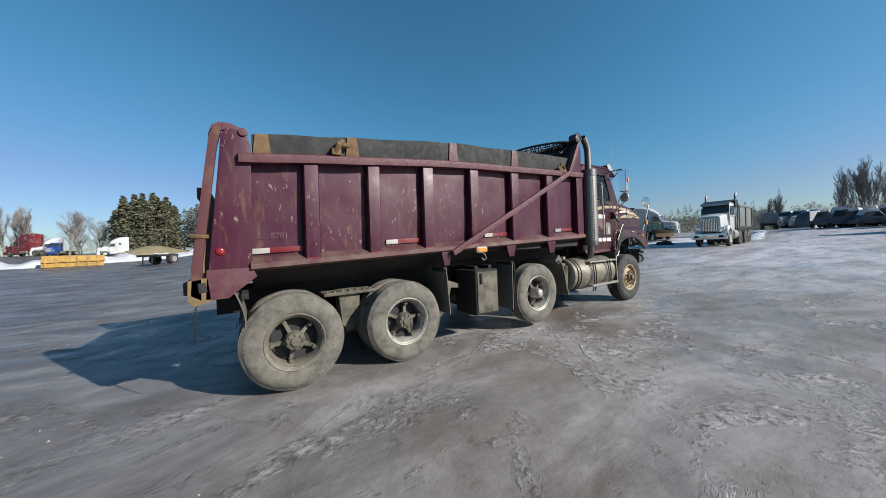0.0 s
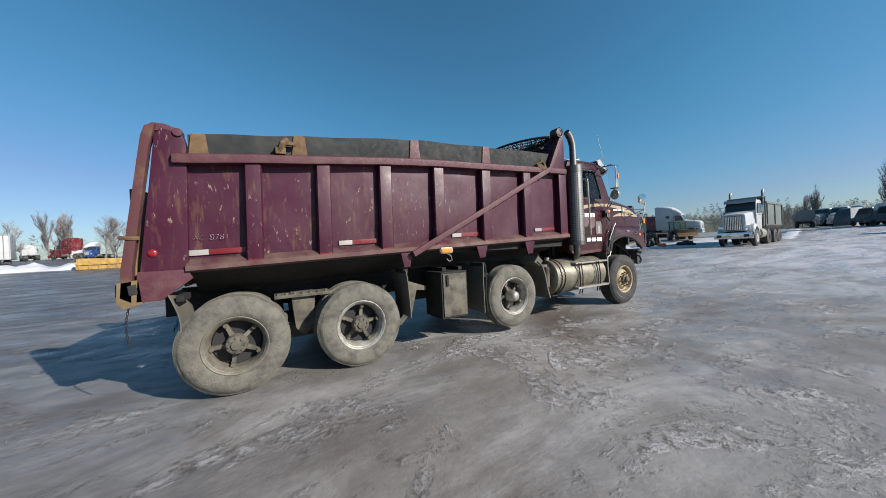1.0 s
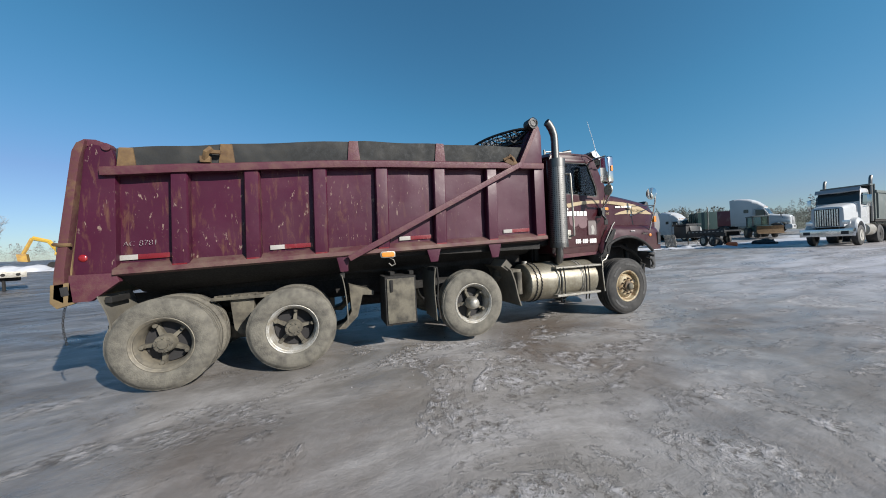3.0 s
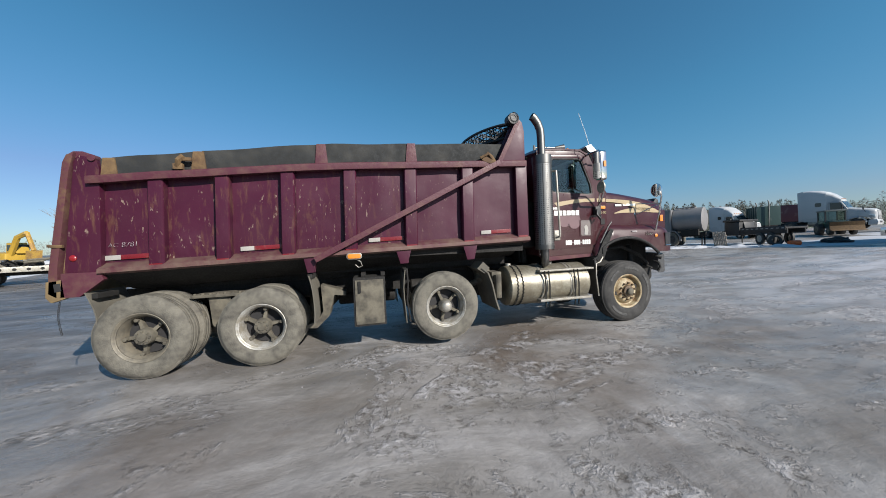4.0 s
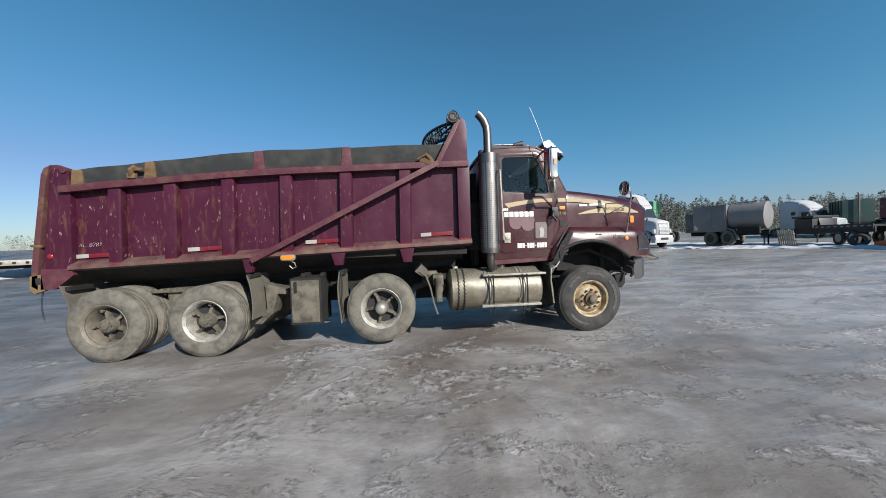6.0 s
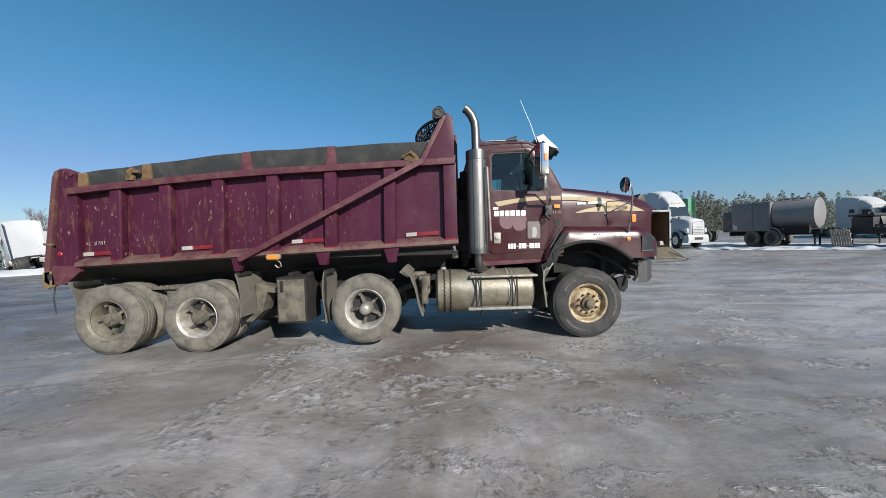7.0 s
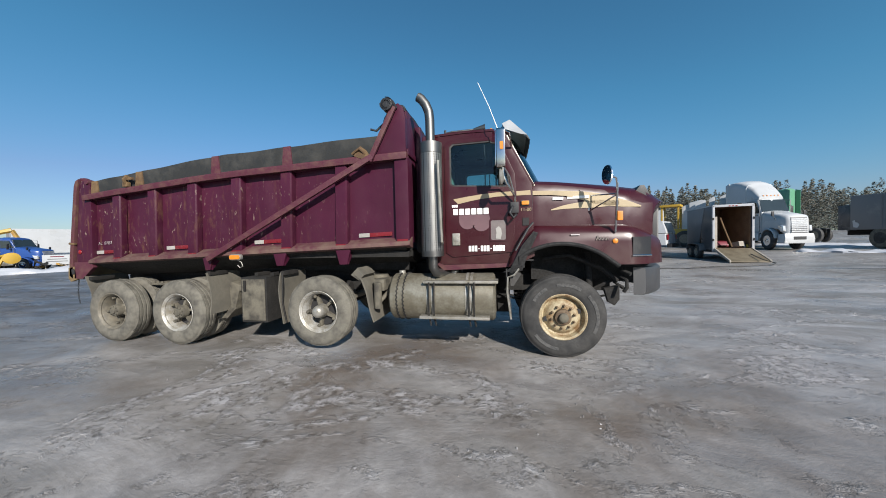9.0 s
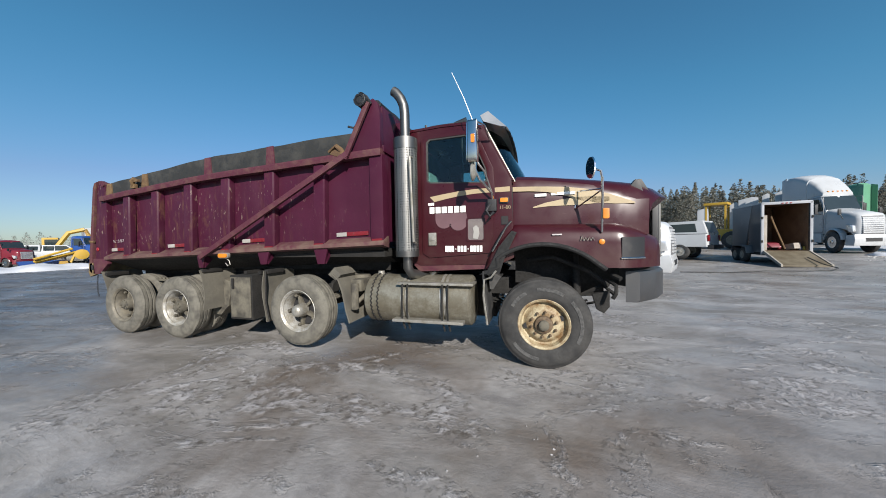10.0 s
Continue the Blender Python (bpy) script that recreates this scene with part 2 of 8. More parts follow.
M = {
    "box": body_paint(),
    "box_edge": dusty("maroon_sill_with_dust", (0.06579, 0.01238, 0.02167), (0.1277, 0.08127, 0.06192), 0.42, 0.7, scale=3),
    "cab": cab_paint(),
    "beige": plain("beige_stripe", (0.356, 0.2786, 0.1703), 0.35, grain=0.12, scale=8, dirt=0.1),
    "white": plain("white_paint", (0.78, 0.78, 0.76), 0.35, grain=0.1, scale=4, dirt=0.06, dirt_color=(0.5, 0.47, 0.42)),
    "letter": plain("white_lettering", (0.80, 0.79, 0.75), 0.5, grain=0.1, scale=20),
    "chalk": plain("chalk_marks", (0.52, 0.48, 0.48), 0.9, grain=0.3, scale=30),
    "red_tape": plain("red_reflector_tape", (0.150, 0.0105, 0.0155), 0.3, grain=0.25, scale=12, dirt=0.12),
    "white_tape": plain("white_reflector_tape", (0.30, 0.285, 0.265), 0.35, grain=0.2, scale=14, dirt=0.15, dirt_color=(0.35, 0.3, 0.25)),
    "board": dusty("weathered_black_board", (0.011, 0.0125, 0.0135), (0.046, 0.045, 0.041), 0.26, 0.85, scale=2.4, bump=0.4),
    "rust": dusty("rusty_bracket", (0.0774, 0.04257, 0.02167), (0.1548, 0.09675, 0.04257), 0.4, 0.85, scale=8),
    "maroon_old": dusty("worn_maroon_iron", (0.06579, 0.01006, 0.02322), (0.1006, 0.04257, 0.0387), 0.25, 0.6, scale=6),
    "tail": dusty("muddy_tailgate_iron", (0.06579, 0.01238, 0.02322), (0.1471, 0.09288, 0.04257), 0.12, 0.8, scale=3),
    "gate_mud": dusty("tan_mud_on_iron", (0.1006, 0.06579, 0.03483), (0.1935, 0.1354, 0.06192), 0.5, 0.9, scale=4),
    "tyre": dusty("salted_tyre", (0.048, 0.044, 0.038), (0.138, 0.128, 0.105), 0.55, 0.85, scale=6.5, bump=0.7),
    "tyre_clean": dusty("dusty_black_tyre", (0.013, 0.013, 0.0135), (0.042, 0.040, 0.038), 0.4, 0.8, scale=4.5, bump=0.4),
    "rim": dusty("salted_steel_rim", (0.100, 0.092, 0.076), (0.19, 0.168, 0.128), 0.5, 0.6, 0.2, scale=9),
    "rim_bright": dusty("scraped_steel_rim", (0.4472, 0.4386, 0.4128), (0.258, 0.2322, 0.1849), 0.40, 0.45, 0.35, scale=9),
    "rim_cream": dusty("cream_rim_with_rust", (0.3956, 0.3354, 0.215), (0.1634, 0.0903, 0.0344), 0.30, 0.6, scale=7),
    "rusty_hub": dusty("rusty_hub", (0.05805, 0.03251, 0.01703), (0.1548, 0.1084, 0.06192), 0.35, 0.7, scale=20),
    # grimy iron, taken near black to paint in the shade under the truck
    "grime_and_shade": dusty("shade_darkened_grimy_iron", (0.006, 0.0055, 0.005), (0.018, 0.016, 0.014), 0.28, 0.8, scale=5),
    "mud_iron": dusty("muddy_iron", (0.03483, 0.03096, 0.02554), (0.1277, 0.1146, 0.08669), 0.46, 0.85, scale=6),
    "flap": dusty("muddy_rubber_flap", (0.075, 0.069, 0.058), (0.118, 0.108, 0.086), 0.55, 0.85, scale=3.5),
    "rubber": dusty("black_rubber", (0.01393, 0.01393, 0.01471), (0.05805, 0.05573, 0.05263), 0.3, 0.65, scale=5),
    "tank": dusty("salted_aluminium_tank", (0.2632, 0.2477, 0.2012), (0.1625, 0.1432, 0.1045), 0.5, 0.42, 0.5, scale=4),
    "alu": dusty("dull_aluminium", (0.356, 0.3406, 0.3096), (0.2322, 0.2128, 0.1703), 0.35, 0.42, 0.5, scale=9),
    "chrome": plain("chrome", (0.60, 0.60, 0.59), 0.15, 1.0, grain=0.12, scale=6),
    "steel": plain("stack_steel", (0.145, 0.143, 0.138), 0.42, 0.95, grain=0.2, scale=3, dirt=0.15, dirt_color=(0.1238, 0.1053, 0.08669)),
    "shield": mesh_shield(),
    "black": plain("black_plastic", (0.01548, 0.01548, 0.01703), 0.5, grain=0.3, scale=6, dirt=0.1, dirt_color=(0.06192, 0.05805, 0.05418)),
    "dark": plain("dark_interior", (0.01703, 0.01625, 0.01703), 0.8, grain=0.3, scale=6),
    "tarp": plain("black_tarp", (0.01703, 0.0178, 0.02012), 0.55, grain=0.4, scale=8, bump=0.5),
    "window": glass("tinted_window", (0.62, 0.78, 0.76), 0.06),
    "windshield": glass("windshield_glass", (0.55, 0.68, 0.68), 0.30),
    "seat": plain("faded_green_seat_cover", (0.16, 0.27, 0.25), 0.85, grain=0.3, scale=9, bump=0.4),
    "visor": plain("bright_visor_steel", (0.34, 0.345, 0.35), 0.34, 0.6, grain=0.15, scale=7, dirt=0.12),
    "arch": dusty("black_arch_rubber", (0.006, 0.006, 0.0065), (0.016, 0.0155, 0.015), 0.25, 0.8, scale=5),
    "amber": plain("amber_lens", (0.60, 0.19, 0.010), 0.45, grain=0.25, scale=18, dirt=0.1),
    "red_lens": plain("red_lens", (0.22, 0.010, 0.012), 0.2, grain=0.2, scale=18, coat=0.5),
    "tyre_letter": dusty("rubbed_tyre_lettering", (0.026, 0.026, 0.027), (0.085, 0.083, 0.080), 0.5, 0.8, scale=26, bump=0.4),
    "bumper": plain("dull_grey_bumper_steel", (0.058, 0.059, 0.062), 0.5, 0.3, grain=0.2, scale=5, dirt=0.2, dirt_color=(0.12, 0.10, 0.08)),
    "ice": ice_ground(),
    "mirror": plain("mirror_glass", (0.85, 0.86, 0.88), 0.03, 1.0, grain=0.03),
    "hatch": dusty("grey_door_panel", (0.1238, 0.1006, 0.1006), (0.1548, 0.1316, 0.1238), 0.3, 0.6, scale=5),
    "ghost": plain("faded_lettering_patch", (0.1238, 0.06579, 0.07353), 0.45, grain=0.25, scale=9),
}


# ---------------- mesh helpers ----------------
def box(bm, x0, x1, y0, y1, z0, z1):
    v = [bm.verts.new((x, y, z)) for x in (x0, x1) for y in (y0, y1) for z in (z0, z1)]
    for f in ((0, 1, 3, 2), (4, 6, 7, 5), (0, 4, 5, 1), (2, 3, 7, 6), (0, 2, 6, 4), (1, 5, 7, 3)):
        bm.faces.new([v[i] for i in f])
    return v


def put3(axis, u, v, w):
    return {"x": (w, u, v), "y": (u, w, v), "z": (u, v, w)}[axis]


def prism(bm, pts, axis, a, b):
    """A flat outline (u, v) pushed along an axis from a to b."""
    lo = [bm.verts.new(put3(axis, u, v, a)) for u, v in pts]
    hi = [bm.verts.new(put3(axis, u, v, b)) for u, v in pts]
    n = len(pts)
    bm.faces.new(lo)
    bm.faces.new(hi[::-1])
    for i in range(n):
        bm.faces.new((lo[i], hi[i], hi[(i + 1) % n], lo[(i + 1) % n]))


def ring_plate(bm, outer, inner, axis, a, b):
    """A plate with one opening; both outlines have as many points."""
    n = len(outer)
    q = [[bm.verts.new(put3(axis, u, v, w)) for u, v in loop] for loop in (outer, inner) for w in (a, b)]
    oa, ob, ia, ib = q
    for i in range(n):
        j = (i + 1) % n
        bm.faces.new((oa[i], oa[j], ia[j], ia[i]))
        bm.faces.new((ob[j], ob[i], ib[i], ib[j]))
        bm.faces.new((oa[j], oa[i], ob[i], ob[j]))
        bm.faces.new((ia[i], ia[j], ib[j], ib[i]))


def loft(bm, rings, closed=True, caps=True):
    vs = [[bm.verts.new(p) for p in r] for r in rings]
    n = len(rings[0])
    for a, b in zip(vs, vs[1:]):
        for i in range(n if closed else n - 1):
            j = (i + 1) % n
            bm.faces.new((a[i], a[j], b[j], b[i]))
    if caps and closed:
        bm.faces.new(vs[0][::-1])
        bm.faces.new(vs[-1])
    return vs


def tube(bm, pts, r, n=8, r1=None):
    pts = [Vector(p) for p in pts]
    rings = []
    side = None
    for i, p in enumerate(pts):
        d = (pts[min(i + 1, len(pts) - 1)] - pts[max(i - 1, 0)]).normalized()
        if side is None:
            side = d.orthogonal().normalized()
        side = (side - d * side.dot(d)).normalized()
        up = d.cross(side)
        rr = r if r1 is None else r + (r1 - r) * i / (len(pts) - 1)
        rings.append([p + (side * math.cos(2 * math.pi * k / n) + up * math.sin(2 * math.pi * k / n)) * rr for k in range(n)])
    loft(bm, rings)


def lathe(bm, prof, axis="y", c=(0, 0, 0), n=36, sign=1, closed=False):
    """prof: (way along the axis, radius)."""
    rings = []
    for o, r in prof:
        ring = []
        for k in range(n):
            a = 2 * math.pi * k / n
            u, v = r * math.cos(a), r * math.sin(a)
            p = {"y": (u, sign * o, v), "x": (sign * o, u, v), "z": (u, v, sign * o)}[axis]
            ring.append((p[0] + c[0], p[1] + c[1], p[2] + c[2]))
        rings.append(ring)
    if closed:
        rings.append(rings[0])
    vs = [[bm.verts.new(p) for p in r] for r in (rings[:-1] if closed else rings)]
    if closed:
        vs.append(vs[0])
    for a, b in zip(vs, vs[1:]):
        for i in range(n):
            j = (i + 1) % n
            bm.faces.new((a[i], a[j], b[j], b[i]))
    if not closed:
        bm.faces.new(vs[0][::-1])
        bm.faces.new(vs[-1])


def arc(cx, cz, r, a0, a1, n):
    return [(cx + r * math.cos(radians(a0 + (a1 - a0) * i / n)), cz + r * math.sin(radians(a0 + (a1 - a0) * i / n))) for i in range(n + 1)]


def rounded(x0, x1, z0, z1, r=0.03, n=3):
    return (arc(x1 - r, z1 - r, r, 0, 90, n) + arc(x0 + r, z1 - r, r, 90, 180, n)
            + arc(x0 + r, z0 + r, r, 180, 270, n) + arc(x1 - r, z0 + r, r, 270, 360, n))


def finish(bm, bevel=0.0, sharp=38):
    bmesh.ops.recalc_face_normals(bm, faces=bm.faces)
    if bevel:
        es = [e for e in bm.edges if len(e.link_faces) == 2 and e.calc_face_angle(0) > radians(30)]
        bmesh.ops.bevel(bm, geom=es, offset=bevel, segments=2, affect="EDGES", profile=0.7, clamp_overlap=True)
    lim = radians(sharp)
    for e in bm.edges:
        e.smooth = not (len(e.link_faces) == 2 and e.calc_face_angle(0) > lim)
    for f in bm.faces:
        f.smooth = True


def to_mesh(name, bm, material, bevel=0.0, sharp=38):
    finish(bm, bevel, sharp)
    me = bpy.data.meshes.new(name)
    bm.to_mesh(me)
    bm.free()
    me.materials.append(material)
    return me


def part(name, bm, material, parent=None, label="", bevel=0.0, sharp=38):
    ob = new(name, to_mesh(name, bm, material, bevel, sharp))
    ob.parent = parent
    return tagged(ob, label)


def thing(name, label, category, m=None, group="", kind=""):
    ob = new(name)
    ob.matrix_basis = m or Matrix()
    return tagged(ob, label, category, group, kind)


def one(name, bm, material, label, category, m=None, bevel=0.0, group="", kind=""):
    ob = new(name, to_mesh(name, bm, material, bevel))
    ob.matrix_basis = m or Matrix()
    return tagged(ob, label, category, group, kind)


def text_part(name, body, size, m, material, parent, label="", depth=0.002, thin=0.0, lean=0.0):
    cu = bpy.data.curves.new(name, "FONT")
    cu.body, cu.size, cu.extrude, cu.offset, cu.shear = body, size, depth, thin, lean
    tmp = bpy.data.objects.new(name, cu)
    me = bpy.data.meshes.new_from_object(tmp)
    bpy.data.objects.remove(tmp)
    me.materials.clear()
    me.materials.append(material)
    ob = new(name, me)
    ob.matrix_basis = m
    ob.parent = parent
    return tagged(ob, label)


# ---------------- ground ----------------
def rise(x, y):
    """The yard is a shallow dish round the parked truck."""
    d = math.hypot(x - 4, y - 1)
    back = min(2.8, 0.042 * max(0.0, y - 19)) * min(1.0, max(0.0, (16 - x) / 12))
    east = 0.42 * min(1.0, max(0.0, (d - 11) / 12)) ** 1.5 + 0.6 * min(1.0, max(0.0, (d - 28) / 20)) + 0.7 * min(1.0, max(0.0, (d - 40) / 16))
    return east * min(1.0, max(0.0, (x + 8) / 10)) + back


def ground():
    def axis(lo, hi, fine, n_out):
        a = list(np.arange(lo, hi + 1e-6, fine))
        step, left, right = fine, [], []
        x = lo
        for _ in range(n_out):
            step *= 1.24
            x -= step
            left.append(x)
        x, step = hi, fine
        for _ in range(n_out):
            step *= 1.24
            x += step
            right.append(x)
        return left[::-1] + a + right
    xs, ys = axis(-7, 18, 0.14, 38), axis(-5.5, 9, 0.14, 38)
    verts = []
    for y in ys:
        for x in xs:
            h = rise(x, y)
            near = max(0.0, 1 - max(0, math.hypot(x - 5, y - 1) - 10) / 30)
            b = noise.noise((x * 0.9, y * 0.9, 0)) * 0.016 + noise.noise((x * 2.6, y * 2.6, 3)) * 0.010
            c = noise.noise((x * 0.5, y * 0.5, 9))
            b += max(0.0, noise.noise((x * 3.4, y * 3.4, 7))) * 0.028 * max(0.0, c + 0.15)
            verts.append((x, y, h + near * (b - 0.012)))
    nx = len(xs)
    faces = [(j * nx + i, j * nx + i + 1, (j + 1) * nx + i + 1, (j + 1) * nx + i) for j in range(len(ys) - 1) for i in range(nx - 1)]
    me = bpy.data.meshes.new("ground")
    me.from_pydata(verts, [], faces)
    me.materials.append(M["ice"])
    for f in me.polygons:
        f.use_smooth = True
    tagged(new("ground", me), "yard of packed snow and dirty grey ice with brown melt", "ground", kind="structure")


ground()


# ---------------- the dump truck ----------------
WIDE = 2.44


def tilt(x):
    """The box sits nose-up on its frame."""
    return 0.034 * (x - 2.2)


truck = thing("dump_truck", "worn maroon tri-axle dump truck with salted wheels standing on ice", "truck")


def drop(x):
    """The rail falls away towards the tail."""
    return -0.10 * max(0.0, (2.3 - x) / 2.47) ** 1.2


def mirror_y(bm, far):
    if far:
        for v in bm.verts:
            v.co.y = WIDE - v.co.y


def nose(x):
    """Cab and hood are laid out from the back wall of the cab forwards."""
    return 5.45 + 1.035 * (x - 5.45)


FRONT = False


def tp(name, bm, material, parent=None, label="", bevel=0.0, far=False, slope=False, sharp=38):
    if FRONT:
        for v in bm.verts:
            v.co.x, v.co.z = nose(v.co.x), 1.015 * v.co.z
    if slope:
        for v in bm.verts:
            v.co.z += tilt(v.co.x)
    mirror_y(bm, far)
    return part(name, bm, material, parent or truck, label, bevel, sharp)


def dump_box(far):
    side = "maroon steel side with tan streaks and chips" if not far else ""
    # side panel in bays, a little dished between the ribs
    bm = bmesh.new()
    nx, nz = 60, 10
    grid = []
    for i in range(nx + 1):
        x = -0.42 + 5.56 * i / nx
        col = []
        for k in range(nz + 1):
            z = 1.46 + (1.14 + drop(x)) * k / nz
            d = 0.012 * noise.noise((x * 1.5, z * 1.8, 4)) + 0.008 * noise.noise((x * 4, z * 4, 1))
            col.append((x, 0.10 + d, z))
        grid.append(col)
    a = [[bm.verts.new(p) for p in c] for c in grid]
    b = [[bm.verts.new((p[0], 0.13, p[2])) for p in c] for c in grid]
    for s in (a, b):
        for i in range(nx):
            for k in range(nz):
                bm.faces.new((s[i][k], s[i + 1][k], s[i + 1][k + 1], s[i][k + 1]))
    for i in range(nx):
        for k in (0, nz):
            bm.faces.new((a[i][k], a[i + 1][k], b[i + 1][k], b[i][k]))
    for k in range(nz):
        for i in (0, nx):
            bm.faces.new((a[i][k], a[i][k + 1], b[i][k + 1], b[i][k]))
    panel = tp("side_panel", bm, M["box"], None, side, far=far, slope=True)
    # top rail: a rolled square tube
    bm = bmesh.new()
    rings = []
    for k in range(25):
        x = -0.42 + 5.58 * k / 24
        e = drop(x) + 0.006 * noise.noise((x * 2, 0, 0))
        rings.append([(x, y, z + e) for y, z in ((0.105, 2.565), (-0.03, 2.555), (-0.035, 2.635), (-0.02, 2.65), (0.105, 2.655))])
    loft(bm, rings)
    tp("top_rail", bm, M["maroon_old"], None, "maroon top rail with rubbed edges", 0.008, far, True)
    # sill: sloped dirt ledge with a lip
    bm = bmesh.new()
    prism(bm, [(0.14, 1.515), (0.095, 1.515), (-0.025, 1.45), (-0.03, 1.40), (0.0, 1.385), (0.14, 1.36)], "x", -0.36, 5.18)
    tp("sill", bm, M["box_edge"], None, "sloping bottom ledge caked with dust", 0.006, far, True)
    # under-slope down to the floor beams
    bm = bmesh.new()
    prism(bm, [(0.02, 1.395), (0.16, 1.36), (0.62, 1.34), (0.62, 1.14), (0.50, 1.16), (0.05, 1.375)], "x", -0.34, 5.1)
    tp("floor_slope", bm, M["grime_and_shade"], None, "dark underside of the box", 0, far, True)
    # ribs
    for cx, w in ((0.24, 0.17), (0.95, 0.17), (1.71, 0.18), (2.50, 0.18), (3.34, 0.19), (4.20, 0.19)):
        bm = bmesh.new()
        h = w / 2
        prof = [(-h, 0.10), (-h * 0.96, 0.02), (-h * 0.8, 0.0), (h * 0.8, 0.0), (h * 0.96, 0.02), (h, 0.10)]
        lo = [(cx - 0.02 + u, v - 0.015, 1.462 - (0.10 - v) * 0.45) for u, v in prof]
        hi = [(cx + u, v, 2.565 + drop(cx)) for u, v in prof]
        loft(bm, [lo, hi])
        rib = tp("rib", bm, M["box"], None, "", 0.004, far, True)
        bm = bmesh.new()
        box(bm, cx - 0.02 - h * 0.78, cx - 0.02 + h * 0.78, -0.021, -0.012, 1.418, 1.468)
        tp("reflector", bm, M["red_tape"], rib, "red reflector tape", 0, far, True)
    # front corner post
    bm = bmesh.new()
    prism(bm, [(4.98, 0.10), (4.985, 0.0), (5.17, 0.0), (5.18, 0.16), (4.98, 0.16)], "z", 1.42, 2.57)
    post = tp("front_post", bm, M["box"], None, "", 0.006, far, True)
    bm = bmesh.new()
    box(bm, 5.0, 5.15, -0.006, 0.002, 1.44, 1.485)
    tp("reflector", bm, M["red_tape"], post, "red reflector tape", 0, far, True)
    # headboard wing
    bm = bmesh.new()
    prism(bm, [(4.67, 2.65), (5.15, 2.65), (5.15, 3.10), (5.12, 3.24), (5.06, 3.30), (4.99, 3.28), (4.94, 3.19)], "y", 0.0, 0.10)
    tp("headboard_wing", bm, M["box"], None, "", 0.008, far, True)
    # reflector strips on the panel
    for x, white in ((-0.345, 1), (1.10, 1), (2.72, 1), (4.41, 1)):
        bm = bmesh.new()
        box(bm, x, x + 0.16, 0.078, 0.094, 1.545, 1.60)
        tp("reflector", bm, M["white_tape"], panel, "white reflector tape", 0.002, far, True)
        bm = bmesh.new()
        box(bm, x + 0.16, x + 0.49, 0.078, 0.094, 1.545, 1.60)
        tp("reflector", bm, M["red_tape"], panel, "red reflector tape", 0.002, far, True)
    # gussets under the sill
    for gx, w, d in ((1.95, 0.19, 0.25), (3.20, 0.24, 0.235), (4.20, 0.25, 0.26)):
        bm = bmesh.new()
        z = 1.44
        prism(bm, [(gx - w / 2, z), (gx + w / 2, z), (gx + w * 0.22, z - d), (gx - w * 0.22, z - d)], "y", 0.0, 0.03)
        prism(bm, [(0.015, z), (0.25, z - 0.02), (0.03, z - d)], "x", gx + w * 0.2, gx + w * 0.2 + 0.02)
        tp("gusset", bm, M["box"], None, "maroon plate gusset", 0.004, far, True)
    # rear corner post with its lower plate
    bm = bmesh.new()
    prism(bm, [(-0.55, 2.62), (-0.50, 2.69), (-0.34, 2.66), (-0.31, 2.54), (-0.345, 1.30), (-0.70, 1.29)], "y", 0.02, 0.14)
    tp("rear_post", bm, M["box"], None, "", 0.012, far)
    bm = bmesh.new()
    prism(bm, [(-0.71, 1.33), (-0.345, 1.33), (-0.31, 1.24), (-0.55, 1.05), (-0.73, 1.05)], "y", 0.0, 0.06)
    plate = tp("rear_post_foot", bm, M["maroon_old"], None, "scraped maroon corner plate", 0.006, far)
    bm = bmesh.new()
    lathe(bm, [(0, 0.034), (0.010, 0.037), (0.016, 0.032), (0.022, 0.015)], "y", (-0.60, 0.022, 1.50), 20, -1)
    tp("tail_lamp", bm, M["red_lens"], None, "round red marker lamp", 0, far)
    # top hinge ear of the tailgate
    bm = bmesh.new()
    prism(bm, [(-0.65, 2.60), (-0.62, 2.70), (-0.56, 2.74), (-0.47, 2.74), (-0.34, 2.69), (-0.35, 2.63), (-0.49, 2.68), (-0.55, 2.66), (-0.59, 2.58)], "y", 0.04, 0.09)
    lathe(bm, [(0, 0.04), (0.10, 0.04)], "y", (-0.37, 0.0, 2.66), 14)
    tp("hinge_ear", bm, M["maroon_old"], None, "", 0.004, far)
    # sideboards, planks in steel stakes
    n = 0
    for x0, x1, stake in ((-0.30, 0.70, -0.30), (0.74, 2.12, 0.62), (2.14, 3.34, 2.06), (3.36, 4.98, 3.28)):
        bm = bmesh.new()
        rings = []
        for k in range(9):
            x = x0 + (x1 - x0) * k / 8
            t = 2.912 + 0.006 * math.sin(3.1 * x0 + k) + drop(x) * 1.6
            rings.append([(x, 0.03, 2.64 + drop(x)), (x, 0.08, 2.64 + drop(x)), (x, 0.08, t), (x, 0.03, t + 0.004)])
        loft(bm, rings)
        tp("sideboard", bm, M["board"], None, "weathered black wooden sideboard", 0.005, far, True)
        bm = bmesh.new()
        d = drop(stake)
        prism(bm, [(stake, 2.62 + d), (stake + 0.17, 2.62 + d), (stake + 0.145, 2.918 + 1.6 * d), (stake + 0.03, 2.918 + 1.6 * d)], "y", 0.012, 0.10)
        tp("stake_pocket", bm, M["rust"] if n < 2 else M["maroon_old"], None, "rusty stake pocket", 0.004, far, True)
        n += 1
